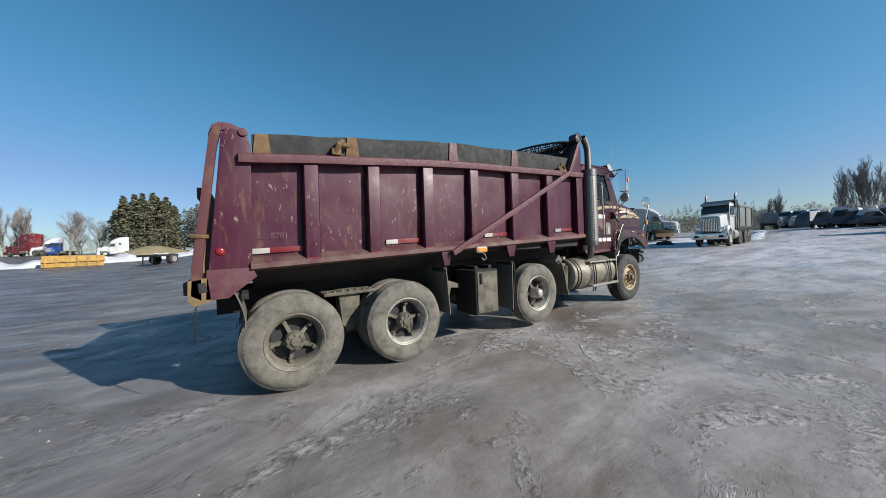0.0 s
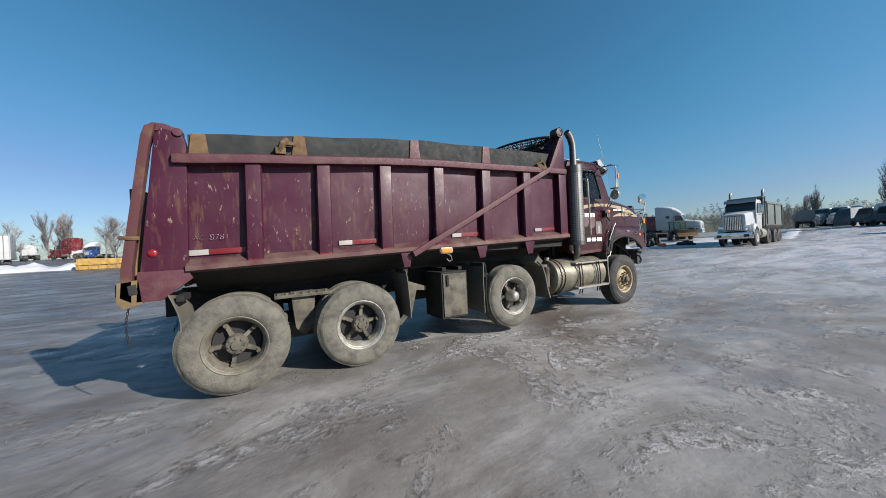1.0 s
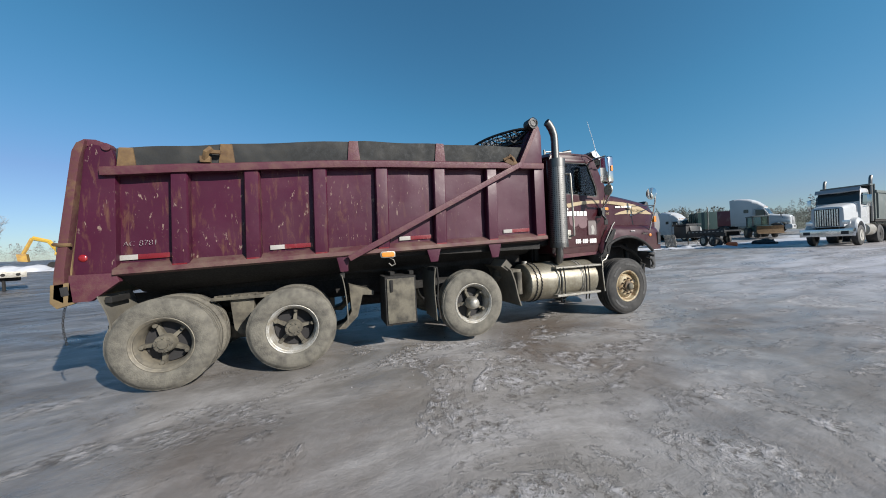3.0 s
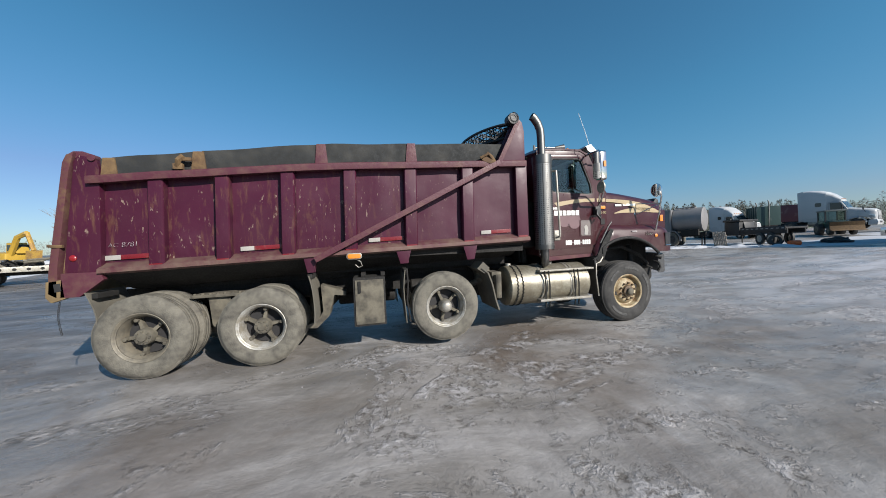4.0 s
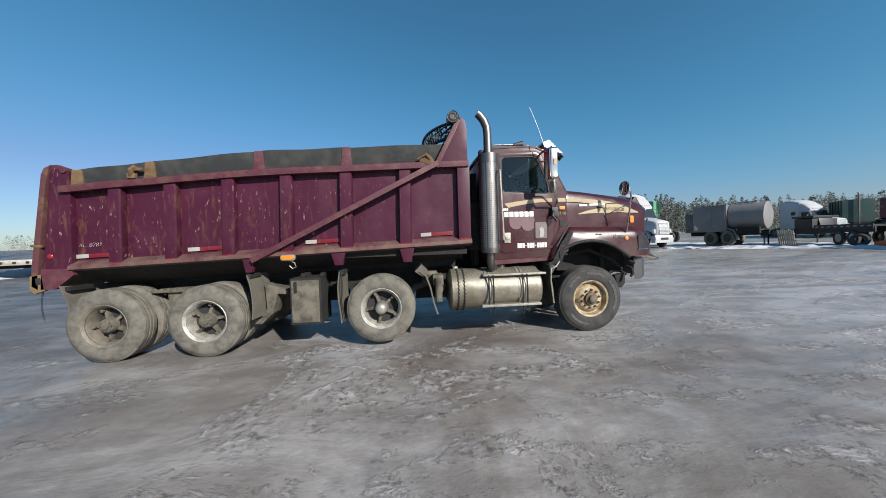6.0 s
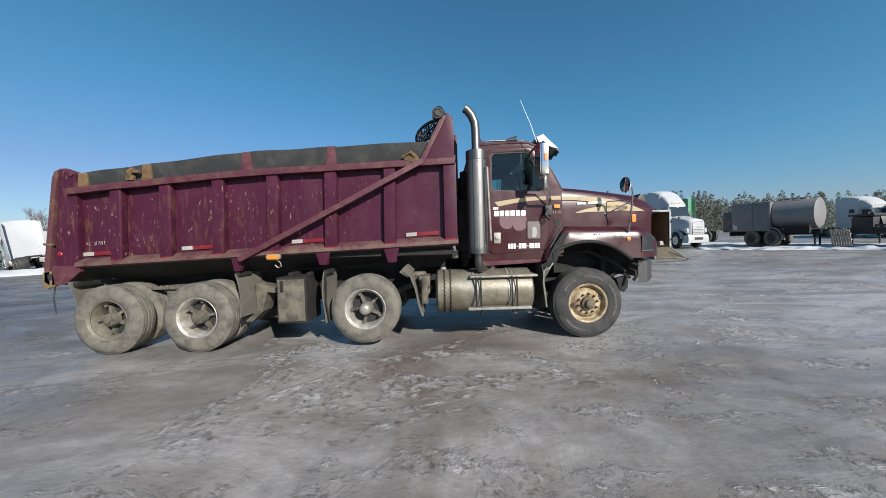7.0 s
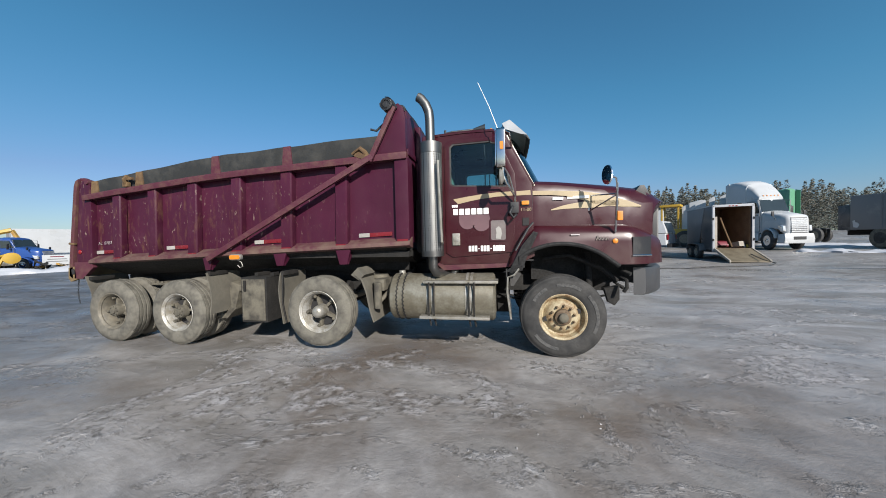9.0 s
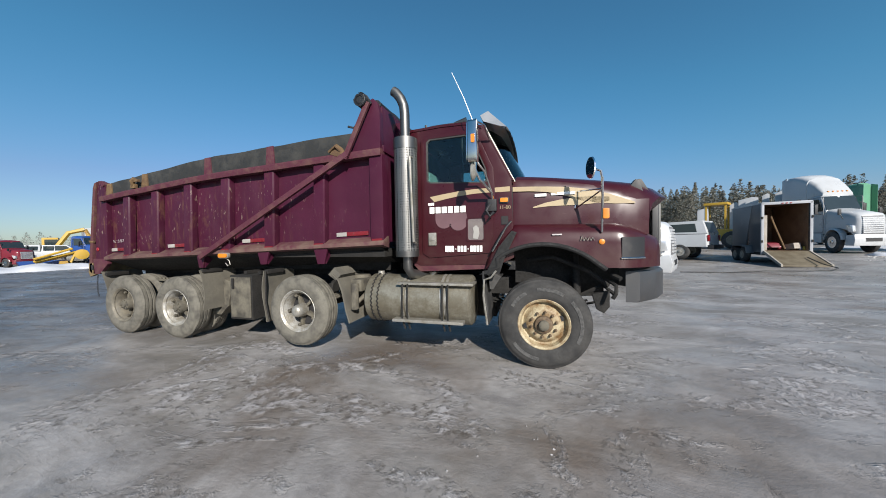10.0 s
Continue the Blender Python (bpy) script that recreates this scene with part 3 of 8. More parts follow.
    # tarp arm: long diagonal and its upper part
    for p, q, w, y0 in (((2.02, 1.35), (4.70, 2.70), 0.038, -0.085), ((4.66, 2.64), (5.02, 3.33), 0.034, -0.080)):
        bm = bmesh.new()
        d = Vector((q[0] - p[0], 0, q[1] - p[1])).normalized()
        nrm = Vector((-d.z, 0, d.x)) * w
        pts = [(p[0] - nrm.x, p[1] - nrm.z), (q[0] - nrm.x, q[1] - nrm.z), (q[0] + nrm.x, q[1] + nrm.z), (p[0] + nrm.x, p[1] + nrm.z)]
        prism(bm, pts, "y", y0, -0.04)
        tp("tarp_arm", bm, M["maroon_old"], None, "rubbed maroon tarp arm", 0.008, far)
    bm = bmesh.new()
    prism(bm, [(4.42, 2.73), (4.52, 2.86), (4.60, 2.80), (4.66, 2.70), (4.55, 2.68)], "y", -0.04, 0.0)
    tube(bm, [(4.40, -0.03, 2.76), (4.52, -0.06, 2.82), (4.60, -0.02, 2.74)], 0.022, 6)
    tp("latch", bm, M["rust"], None, "rusty arm catch", 0.003, far)
    bm = bmesh.new()
    tube(bm, [(0.50, -0.02, 2.56), (0.53, -0.06, 2.64), (0.58, -0.05, 2.69)], 0.035, 6)
    box(bm, 0.46, 0.56, -0.05, 0.0, 2.53, 2.60)
    box(bm, 0.55, 0.66, -0.06, -0.02, 2.63, 2.67)
    tp("latch", bm, M["rust"], None, "rusty arm catch", 0.004, far)
    if not far:
        bm = bmesh.new()
        prism(bm, rounded(2.42, 2.62, 1.335, 1.42, 0.03), "y", -0.085, -0.04)
        lamp = tp("side_marker", bm, M["alu"], None, "amber marker lamp in a pale bezel", 0.008)
        bm = bmesh.new()
        prism(bm, rounded(2.435, 2.605, 1.347, 1.408, 0.024), "y", -0.098, -0.084)
        tp("lens", bm, M["amber"], lamp, "amber lens", 0.006)
        bm = bmesh.new()
        tube(bm, [(2.53, -0.05, 1.34), (2.60, -0.05, 1.30), (2.62, -0.05, 1.24), (2.57, -0.05, 1.22), (2.53, -0.05, 1.26)], 0.007, 6)
        tp("cable", bm, M["alu"], lamp, "loose pale cable")
        text_part("chalk_writing", "AC", 0.075, pose(-0.31, 0.082, 1.61, 90, -2, 0), M["chalk"], truck, "faint chalk letters", 0.003, -0.0035, 0.12)
        text_part("chalk_writing", "8781", 0.085, pose(-0.175, 0.082, 1.612, 90, -3, 0), M["chalk"], truck, "faint chalk number", 0.003, -0.0035, 0.12)


for far in (False, True):
    dump_box(far)

# headboard, tailgate, floor
bm = bmesh.new()
box(bm, 5.05, 5.15, 0.08, WIDE - 0.08, 1.44, 3.22)
box(bm, 5.02, 5.17, 0.06, WIDE - 0.06, 2.62, 2.70)
tp("headboard", bm, M["box"], None, "", 0.008, slope=True)
for yy in (0.55, 1.0, 1.44, 1.89):
    bm = bmesh.new()
    box(bm, 5.15, 5.23, yy - 0.05, yy + 0.05, 1.46, 3.14)
    tp("headboard_rib", bm, M["box"], None, "", 0.008, slope=True)
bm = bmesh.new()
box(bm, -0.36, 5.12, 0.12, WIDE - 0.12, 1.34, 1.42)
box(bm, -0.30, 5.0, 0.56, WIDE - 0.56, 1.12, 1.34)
tp("box_floor", bm, M["grime_and_shade"], None, "dirty steel floor")
bm = bmesh.new()
prism(bm, [(-0.70, 2.10), (-0.66, 2.10), (-0.73, 1.38), (-0.73, 1.08), (-0.79, 1.04), (-0.79, 1.36)], "y", 0.08, WIDE - 0.08)
gate = tp("tailgate", bm, M["gate_mud"], None, "tan muddy tailgate hanging slightly open", 0.01)
for yy in (0.0, WIDE - 0.09):
    bm = bmesh.new()
    prism(bm, [(-0.53, 2.72), (-0.60, 2.69), (-0.64, 2.60), (-0.82, 1.36), (-0.84, 1.10), (-0.75, 1.04), (-0.74, 1.38), (-0.585, 2.50), (-0.56, 2.60)], "y", yy, yy + 0.09)
    tp("gate_arm", bm, M["tail"], gate, "maroon gate arm rubbed to bare metal", 0.008)
for yy in (0.62, 1.18, 1.74):
    bm = bmesh.new()
    prism(bm, [(-0.69, 2.09), (-0.77, 2.04), (-0.86, 1.36), (-0.87, 1.10), (-0.78, 1.04), (-0.78, 1.38)], "y", yy, yy + 0.09)
    tp("gate_rib", bm, M["tail"], gate, "", 0.008)
bm = bmesh.new()
box(bm, -0.90, -0.77, 0.12, WIDE - 0.12, 1.10, 1.22)
tp("gate_rail", bm, M["tail"], gate, "", 0.01)
bm = bmesh.new()
box(bm, -0.76, -0.69, 0.10, WIDE - 0.10, 2.00, 2.11)
tp("gate_rail", bm, M["tail"], gate, "", 0.01)
for far in (False, True):
    bm = bmesh.new()
    prism(bm, [(-0.85, 1.24), (-0.70, 1.26), (-0.68, 1.04), (-0.81, 1.00), (-0.86, 1.06)], "y", 0.0, 0.05)
    tp("gate_hook", bm, M["gate_mud"], gate, "tan gate hook plate", 0.005, far)
    bm = bmesh.new()
    prism(bm, [(-0.78, 1.21), (-0.72, 1.22), (-0.71, 1.13), (-0.77, 1.12)], "y", -0.006, 0.002)
    tp("hook_slot", bm, M["dark"], gate, "dark slot in the hook plate", 0.003, far)
    bm = bmesh.new()
    tube(bm, [(-0.82, 0.02, 1.65), (-0.76, 0.0, 1.64), (-0.68, 0.01, 1.64)], 0.02, 6)
    tp("gate_link", bm, M["rust"], gate, "rusty link", 0, far)


def chain(x, y, z, n, sway):
    bm = bmesh.new()
    for i in range(n):
        c = Vector((x + sway * math.sin(i / n * 3.1), y, z - i * 0.027))
        u = Vector((1, 0, 0)) if i % 2 else Vector((0, 1, 0))
        tube(bm, [c + u * 0.009 * math.cos(a) + Vector((0, 0, 0.018 * math.sin(a))) for a in [k * math.pi / 4 for k in range(9)]], 0.003, 4)
    return bm


tp("chain", chain(-0.80, 0.10, 1.03, 16, -0.03), M["grime_and_shade"], gate, "hanging iron chain")
tp("chain", chain(-0.52, 0.16, 1.06, 13, 0.06), M["grime_and_shade"], gate, "hanging iron chain")

# tarp net gathered on its bow and roller


def bow_point(u, out, dz):
    """A point on the bow that reaches back over the load; u runs across the box."""
    return (5.05 - out * math.sin(math.pi * u) ** 0.55, 0.10 + (WIDE - 0.20) * u, 3.36 + dz + 0.03 * math.sin(math.pi * u))


bm = bmesh.new()
tube(bm, [bow_point(k / 24, 0.50, -0.22) for k in range(25)], 0.026, 8)
tp("tarp_bow", bm, M["tarp"], None, "black curved tarp bow")
bm = bmesh.new()
tube(bm, [bow_point(k / 24, 0.52, 0.0) for k in range(25)], 0.022, 8)
tp("tarp_bow", bm, M["tarp"], None, "black curved tarp bow")
bm = bmesh.new()
rng = random.Random(17)
for k in range(46):
    u = 0.03 + 0.94 * k / 45 + rng.uniform(-0.008, 0.008)
    sag = rng.uniform(0.02, 0.09)
    pts = []
    for j in range(7):
        v = j / 6
        p, q = Vector(bow_point(u, 0.0, 0.0)), Vector(bow_point(min(1, max(0, u + rng.uniform(-0.015, 0.015))), 0.52, 0.0))
        c = p.lerp(q, v)
        c.z -= sag * math.sin(math.pi * v)
        pts.append(c)
    p = Vector(bow_point(u, 0.50, -0.22))
    pts += [pts[-1].lerp(p, 0.5) + Vector((rng.uniform(0.0, 0.05), 0, 0)), p]
    tube(bm, pts, rng.uniform(0.006, 0.011), 4)
for v in (0.3, 0.55, 0.8):
    tube(bm, [Vector(bow_point(k / 20, 0.52 * v, -0.05 * math.sin(math.pi * v) - 0.012 * math.sin(5 * k))) for k in range(21)], 0.009, 4)
tp("tarp_net", bm, M["tarp"], None, "slack black tarp net hanging in folds", sharp=60)
bm = bmesh.new()
rings = []
for j in range(25):
    y = 0.06 + (WIDE - 0.12) * j / 24
    rings.append([(5.07 + (0.075 + 0.014 * noise.noise((a * 1.3, y * 3, 1))) * math.cos(a), y, 3.34 + (0.06 + 0.02 * noise.noise((a, y * 4, 7))) * math.sin(a)) for a in [2 * math.pi * k / 12 for k in range(12)]])
loft(bm, rings)
tp("tarp_roller", bm, M["tarp"], None, "black tarp bunched on its roller")
bm = bmesh.new()
lathe(bm, [(0, 0.02), (0.0, 0.075), (0.01, 0.085), (0.14, 0.085), (0.15, 0.06)], "y", (4.93, -0.10, 3.36), 22)
for k in range(4):
    tube(bm, [(4.93 + (0.05 + 0.012 * k) * math.cos(a), -0.105, 3.36 + (0.05 + 0.012 * k) * math.sin(a)) for a in [j * 0.5 + k for j in range(11)]], 0.006, 4)
tube(bm, [(4.93, -0.08, 3.44), (5.0, -0.06, 3.40), (5.04, -0.02, 3.32)], 0.02, 6)
tp("tarp_motor", bm, M["tarp"], None, "black tarp motor with a coiled cable", 0)
for far in (False, True):
    bm = bmesh.new()
    tube(bm, [(4.96, 0.06, 3.30), (4.80, 0.12, 3.18), (4.70, 0.12, 3.10), (4.62, 0.10, 3.12)], 0.016, 7)
    tp("tarp_strap", bm, M["tarp"], None, "black tarp strap", 0, far)

# ---- wheels ----


def wheel(name, parent, x, y, z, r, w, kind, far=False, tyre="tyre", turn=0.0):
    """One wheel with its outer face at y. kind: spoke, cap, disc, inner."""
    f = r / 0.54

    def place(bm):
        bmesh.ops.rotate(bm, verts=bm.verts, cent=(0, 0, 0), matrix=Matrix.Rotation(turn, 3, "Y"))
        bmesh.ops.translate(bm, verts=bm.verts, vec=(x, y, z))
        return bm
    bm = bmesh.new()
    prof = [(0.03, 0.285), (0.012, 0.30), (0.0, 0.35), (-0.006, 0.42), (0.004, 0.475), (0.018, 0.505), (0.030, 0.512), (0.034, 0.53), (0.055, 0.540)]
    for g in range(1, 5):
        c = w * g / 5
        prof += [(c - 0.010, 0.541), (c - 0.007, 0.528), (c + 0.007, 0.528), (c + 0.010, 0.541)]
    prof += [(w - a, b) for a, b in prof[8::-1]]
    prof = [(a, b if b < 0.3 else 0.285 + (b - 0.285) * (r - 0.285) / 0.256) for a, b in prof]
    prof += [(w - 0.03, 0.27), (0.03, 0.27)]
    lathe(bm, prof, "y", n=56, closed=True)
    if tyre == "tyre":
        for v in bm.verts:
            q = math.hypot(v.co.x, v.co.z)
            if q > 0.47:
                a = math.atan2(v.co.z, v.co.x)
                k = 1 + 0.010 * noise.noise((3 * math.cos(a), 3 * math.sin(a), v.co.y * 9 + x)) + 0.006 * (int((a + 9) * 14) % 2) * (0.2 < v.co.y / w < 0.8 or q > 0.52)
                v.co.x *= k
                v.co.z *= k
    # flattened where it meets the ground
    for v in bm.verts:
        v.co.z = max(v.co.z, -r + 0.008)
    tyre_part = tp("tyre", place(bm), M[tyre], parent, "", 0, far, sharp=50)
    if kind == "inner":
        return tyre_part
    bm = bmesh.new()
    if kind == "disc":
        lathe(bm, [(0.035, 0.27), (0.012, 0.30), (0.008, 0.292), (0.018, 0.272), (0.05, 0.262), (0.085, 0.252), (0.095, 0.235), (0.060, 0.205), (0.035, 0.18), (0.028, 0.16), (0.028, 0.10), (0.15, 0.09), (0.2, 0.27)], "y", n=48, closed=True)
        rim = tp("rim", place(bm), M["rim_cream"], parent, "cream painted disc rim with rust streaks", 0, far)
        for k in range(10):
            a = 2 * math.pi * k / 10 + 0.2
            bm = bmesh.new()
            lathe(bm, [(0, 0.018), (0.028, 0.017), (0.03, 0.010), (0.05, 0.009)], "y", (0.145 * math.cos(a), 0.03, 0.145 * math.sin(a)), 6, -1)
            tp("wheel_nut", place(bm), M["rusty_hub"], rim, "rusty wheel nut", 0, far)
        for a in (0.35, 3.3):
            bm = bmesh.new()
            lathe(bm, [(0, 0.034), (0.012, 0.036), (0.013, 0.0)], "y", (0.205 * math.cos(a), 0.068, 0.205 * math.sin(a)), 14, -1)
            tp("hand_hole", place(bm), M["dark"], rim, "dark hand hole in the rim", 0, far)
        for a0, a1 in ((-28, 42), (58, 100), (118, 150), (214, 262)):
            bm = bmesh.new()
            prism(bm, arc(0, 0, 0.435, a0, a1, 10) + arc(0, 0, 0.395, a1, a0, 10), "y", -0.009, 0.0)
            tp("sidewall_lettering", place(bm), M["tyre_letter"], tyre_part, "worn raised sidewall lettering", 0, far)
        bm = bmesh.new()
        lathe(bm, [(0.03, 0.108), (-0.012, 0.10), (-0.016, 0.085), (-0.02, 0.075)], "y", n=24)
        tp("hub", place(bm), M["rusty_hub"], parent, "rusty axle hub", 0, far)
        bm = bmesh.new()
        lathe(bm, [(-0.015, 0.062), (-0.055, 0.058), (-0.068, 0.045), (-0.072, 0.02)], "y", n=20)
        tp("hub_cap", place(bm), M["mud_iron"], parent, "", 0, far)
        return
    lathe(bm, [(0.03, 0.268), (0.008, 0.302), (0.004, 0.296), (0.016, 0.278), (0.045, 0.268), (0.07, 0.248), (0.15, 0.240), (0.21, 0.236), (0.21, 0.27)], "y", n=48, closed=True)
    bright = "rim_bright" if x > 1 else "rim"
    tp("rim", place(bm), M[bright], parent, "steel rim scraped bright at the lip" if x > 1 else "steel rim under salt and mud", 0, far)
    bm = bmesh.new()
    lathe(bm, [(0.21, 0.235), (0.185, 0.225), (0.18, 0.05)], "y", n=32)
    tp("brake_drum", place(bm), M["dark"], parent, "", 0, far)
    bm = bmesh.new()
    n = 5
    for k in range(n):
        a = 2 * math.pi * k / n + 0.5 + x
        m = Matrix.Rotation(a, 3, "Y")
        b2 = bmesh.new()
        pr = [(0.06, -0.024, 0.10), (0.06, 0.024, 0.10), (0.19, 0.018, 0.13), (0.245, 0.030, 0.135), (0.245, -0.030, 0.135), (0.19, -0.018, 0.13)]
        lo = [m @ Vector((u, d + 0.075, v)) for u, v, d in pr]
        hi = [m @ Vector((u, d, v)) for u, v, d in pr]
        va = [bm.verts.new(p) for p in lo]
        vb = [bm.verts.new(p) for p in hi]
        bm.faces.new(va)
        bm.faces.new(vb[::-1])
        for i in range(6):
            bm.faces.new((va[i], vb[i], vb[(i + 1) % 6], va[(i + 1) % 6]))
        b2.free()
        c = m @ Vector((0.222, 0.12, 0))
        lathe(bm, [(0, 0.026), (0.035, 0.024)], "y", tuple(c), 6, -1)
    tp("spoke_hub", place(bm), M["mud_iron"], parent, "cast spoke hub caked with mud", 0.004, far)
    bm = bmesh.new()
    if kind == "spoke":
        lathe(bm, [(0.13, 0.105), (0.055, 0.10), (0.035, 0.092), (0.03, 0.05), (0.012, 0.045), (0.01, 0.02)], "y", n=24)
        for k in range(8):
            a = 2 * math.pi * k / 8
            lathe(bm, [(0, 0.014), (0.016, 0.013)], "y", (0.074 * math.cos(a), 0.034, 0.074 * math.sin(a)), 6, -1)
        tp("hub_cap", place(bm), M["mud_iron"], parent, "muddy bolted hub flange", 0, far)
    else:
        lathe(bm, [(0.13, 0.10), (0.02, 0.088), (-0.015, 0.078), (-0.04, 0.055), (-0.048, 0.025)], "y", n=28)
        tp("hub_cap", place(bm), M["alu"], parent, "round domed hub cap", 0, far)


for far in (False, True):
    for ax in (0.01, 1.315):
        wl = thing("wheel", "", "")
        wl.parent = truck
        for key in ("label", "category"):
            if key in wl:
                del wl[key]
        wheel("wheel", wl, ax, 0.01, 0.510, 0.513, 0.27, "spoke", far, turn=0.4 * ax)
        wheel("wheel", wl, ax, 0.33, 0.510, 0.513, 0.27, "inner", far)
    wl = new("wheel")
    wl.parent = truck
    wheel("wheel", wl, 3.79, -0.02, 0.575, 0.505, 0.29, "cap", far)
    wl = new("wheel")
    wl.parent = truck
    wheel("wheel", wl, 7.14, 0.14, 0.533, 0.536, 0.31, "disc", far, "tyre_clean")

# axles and suspension
for ax, z in ((0.01, 0.51), (1.315, 0.51), (3.79, 0.575), (7.14, 0.533)):
    bm = bmesh.new()
    tube(bm, [(ax, 0.3, z), (ax, WIDE - 0.3, z)], 0.075, 12)
    if ax < 2:
        lathe(bm, [(-0.22, 0.05), (-0.16, 0.20), (0.0, 0.24), (0.16, 0.20), (0.22, 0.05)], "x", (ax, 1.22, z), 16)
    tp("axle", bm, M["grime_and_shade"], None, "", 0)
for far in (False, True):
    bm = bmesh.new()
    prism(bm, [(-0.7, 0.78), (7.9, 0.78), (7.9, 1.04), (-0.7, 1.04)], "y", 0.78, 0.86)
    tp("frame_rail", bm, M["grime_and_shade"], None, "black chassis rail", 0.006, far)
    # walking-beam suspension between the rear axles
    bm = bmesh.new()
    prism(bm, [(0.0, 0.44), (0.45, 0.36), (0.69, 0.34), (0.95, 0.36), (1.315, 0.44), (1.315, 0.58), (0.9, 0.52), (0.69, 0.54), (0.48, 0.52), (0.0, 0.58)], "y", 0.66, 0.76)
    tp("walking_beam", bm, M["mud_iron"], None, "", 0.012, far)
    bm = bmesh.new()
    prism(bm, [(0.56, 0.95), (0.84, 0.95), (0.80, 0.50), (0.72, 0.44), (0.66, 0.44), (0.60, 0.52)], "y", 0.40, 0.62)
    prism(bm, [(0.38, 0.94), (1.02, 0.94), (1.02, 0.90), (0.38, 0.90)], "y", 0.34, 0.70)
    for k in range(7):
        lathe(bm, [(0, 0.02), (0.03, 0.02)], "z", (0.42 + 0.09 * k, 0.37, 0.93), 6)
    lathe(bm, [(0, 0.08), (0.04, 0.07)], "y", (0.44, 0.44, 0.66), 16, -1)
    tp("suspension_bracket", bm, M["mud_iron"], None, "bolted suspension saddle under mud", 0.006, far)
    bm = bmesh.new()
    prism(bm, [(2.02, 0.98), (2.36, 0.86), (2.36, 0.80), (2.20, 0.82), (2.12, 0.52), (1.95, 0.36), (1.70, 0.38), (1.95, 0.46), (2.04, 0.60)], "y", 0.30, 0.60)
    tp("torque_bracket", bm, M["mud_iron"], None, "bracket under mud", 0.008, far)
    # leaf springs at the front
    for k in range(4):
        bm = bmesh.new()
        s = 0.75 - 0.12 * k
        pts = [(7.07 + s * u, 0.0 + 0.10 * u * u + 0.62 + 0.016 * k - 0.0) for u in [-1 + 0.2 * i for i in range(11)]]
        prism(bm, [(a, b - 0.014 * 1) for a, b in pts] + [(a, b) for a, b in pts[::-1]], "y", 0.72, 0.80)
        tp("leaf_spring", bm, M["grime_and_shade"], None, "", 0, far)
    # mudflaps
    for fx, z0, z1, lean, yo, key in ((-0.50, 0.50, 1.10, 0.06, 0.02, "flap"), (1.90, 0.50, 1.14, 0.08, 0.0, "flap"), (3.20, 0.38, 1.14, -0.02, 0.0, "flap")):
        bm = bmesh.new()
        rings = []
        for k in range(7):
            u = k / 6
            xx = fx + lean * math.sin(u * 2.4) + 0.015 * math.sin(5 * u + fx)
            z = z1 + (z0 - z1) * u
            e = 0.02 * math.sin(4 * u + fx * 3)
            rings.append([(xx, yo + e, z), (xx + 0.012, yo + e, z), (xx + 0.012 + 0.02 * u, 0.60, z), (xx + 0.02 * u, 0.60, z)])
        loft(bm, rings)
        tp("mudflap", bm, M[key], None, "mud-caked rubber mudflap", 0, far)
    bm = bmesh.new()
    tube(bm, [(3.23, 0.0, 1.14), (3.24, -0.01, 0.95), (3.22, 0.0, 0.70), (3.26, 0.02, 0.40)], 0.012, 6)
    tp("hose", bm, M["grime_and_shade"], None, "dangling black hose", 0, far)
    for x0, z0 in ((1.90, 1.10), (3.19, 1.10), (-0.45, 1.02)):
        bm = bmesh.new()
        box(bm, x0, x0 + 0.06, 0.02, 0.34, z0, z0 + 0.06)
        tp("flap_bracket", bm, M["grime_and_shade"], None, "", 0.004, far)
    # curved guard ahead of the lifted axle
    bm = bmesh.new()
    pts = [(4.36, 1.10), (4.46, 1.02), (4.52, 0.85), (4.57, 0.60), (4.62, 0.44)]
    prism(bm, pts + [(a + 0.02, b + 0.008) for a, b in pts[::-1]], "y", 0.0, 0.74)
    prism(bm, [(4.30, 1.10), (4.40, 1.20), (4.50, 1.10), (4.42, 1.02)], "y", 0.02, 0.40)
    tp("wheel_guard", bm, M["flap"], None, "curved muddy wheel guard", 0, far)
    # lift axle arms and air bag
    bm = bmesh.new()
    tube(bm, [(3.86, 0.42, 0.62), (4.3, 0.5, 0.80), (4.64, 0.5, 0.90)], 0.05, 8)
    lathe(bm, [(0, 0.12), (0.05, 0.14), (0.1, 0.12), (0.15, 0.14), (0.2, 0.11)], "z", (4.55, 0.5, 0.86), 16)
    tp("lift_arm", bm, M["mud_iron"], None, "", 0, far)
    bm = bmesh.new()
    tube(bm, [(4.66, 0.10, 0.62), (4.66, 0.10, 0.98)], 0.055, 12)
    tube(bm, [(4.66, 0.16, 0.70), (4.76, 0.3, 0.84)], 0.03, 8)
    box(bm, 4.58, 4.74, 0.14, 0.5, 0.86, 1.02)
    tp("valve_block", bm, M["mud_iron"], None, "muddy valves and filter", 0.006, far)
# tool box
bm = bmesh.new()
box(bm, 2.48, 2.92, 0.05, 0.58, 0.385, 1.065)
tool = tp("tool_box", bm, M["grime_and_shade"], None, "dirty steel tool box", 0.012)
bm = bmesh.new()
box(bm, 2.505, 2.895, 0.034, 0.047, 0.415, 1.035)
tp("lid", bm, M["mud_iron"], tool, "streaked lid", 0.006)
bm = bmesh.new()
box(bm, 2.55, 2.585, 0.012, 0.036, 0.86, 1.02)
tp("latch", bm, M["grime_and_shade"], tool, "", 0.004)
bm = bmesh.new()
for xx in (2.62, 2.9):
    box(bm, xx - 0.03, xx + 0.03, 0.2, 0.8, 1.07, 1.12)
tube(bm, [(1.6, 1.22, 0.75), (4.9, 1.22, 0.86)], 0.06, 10)
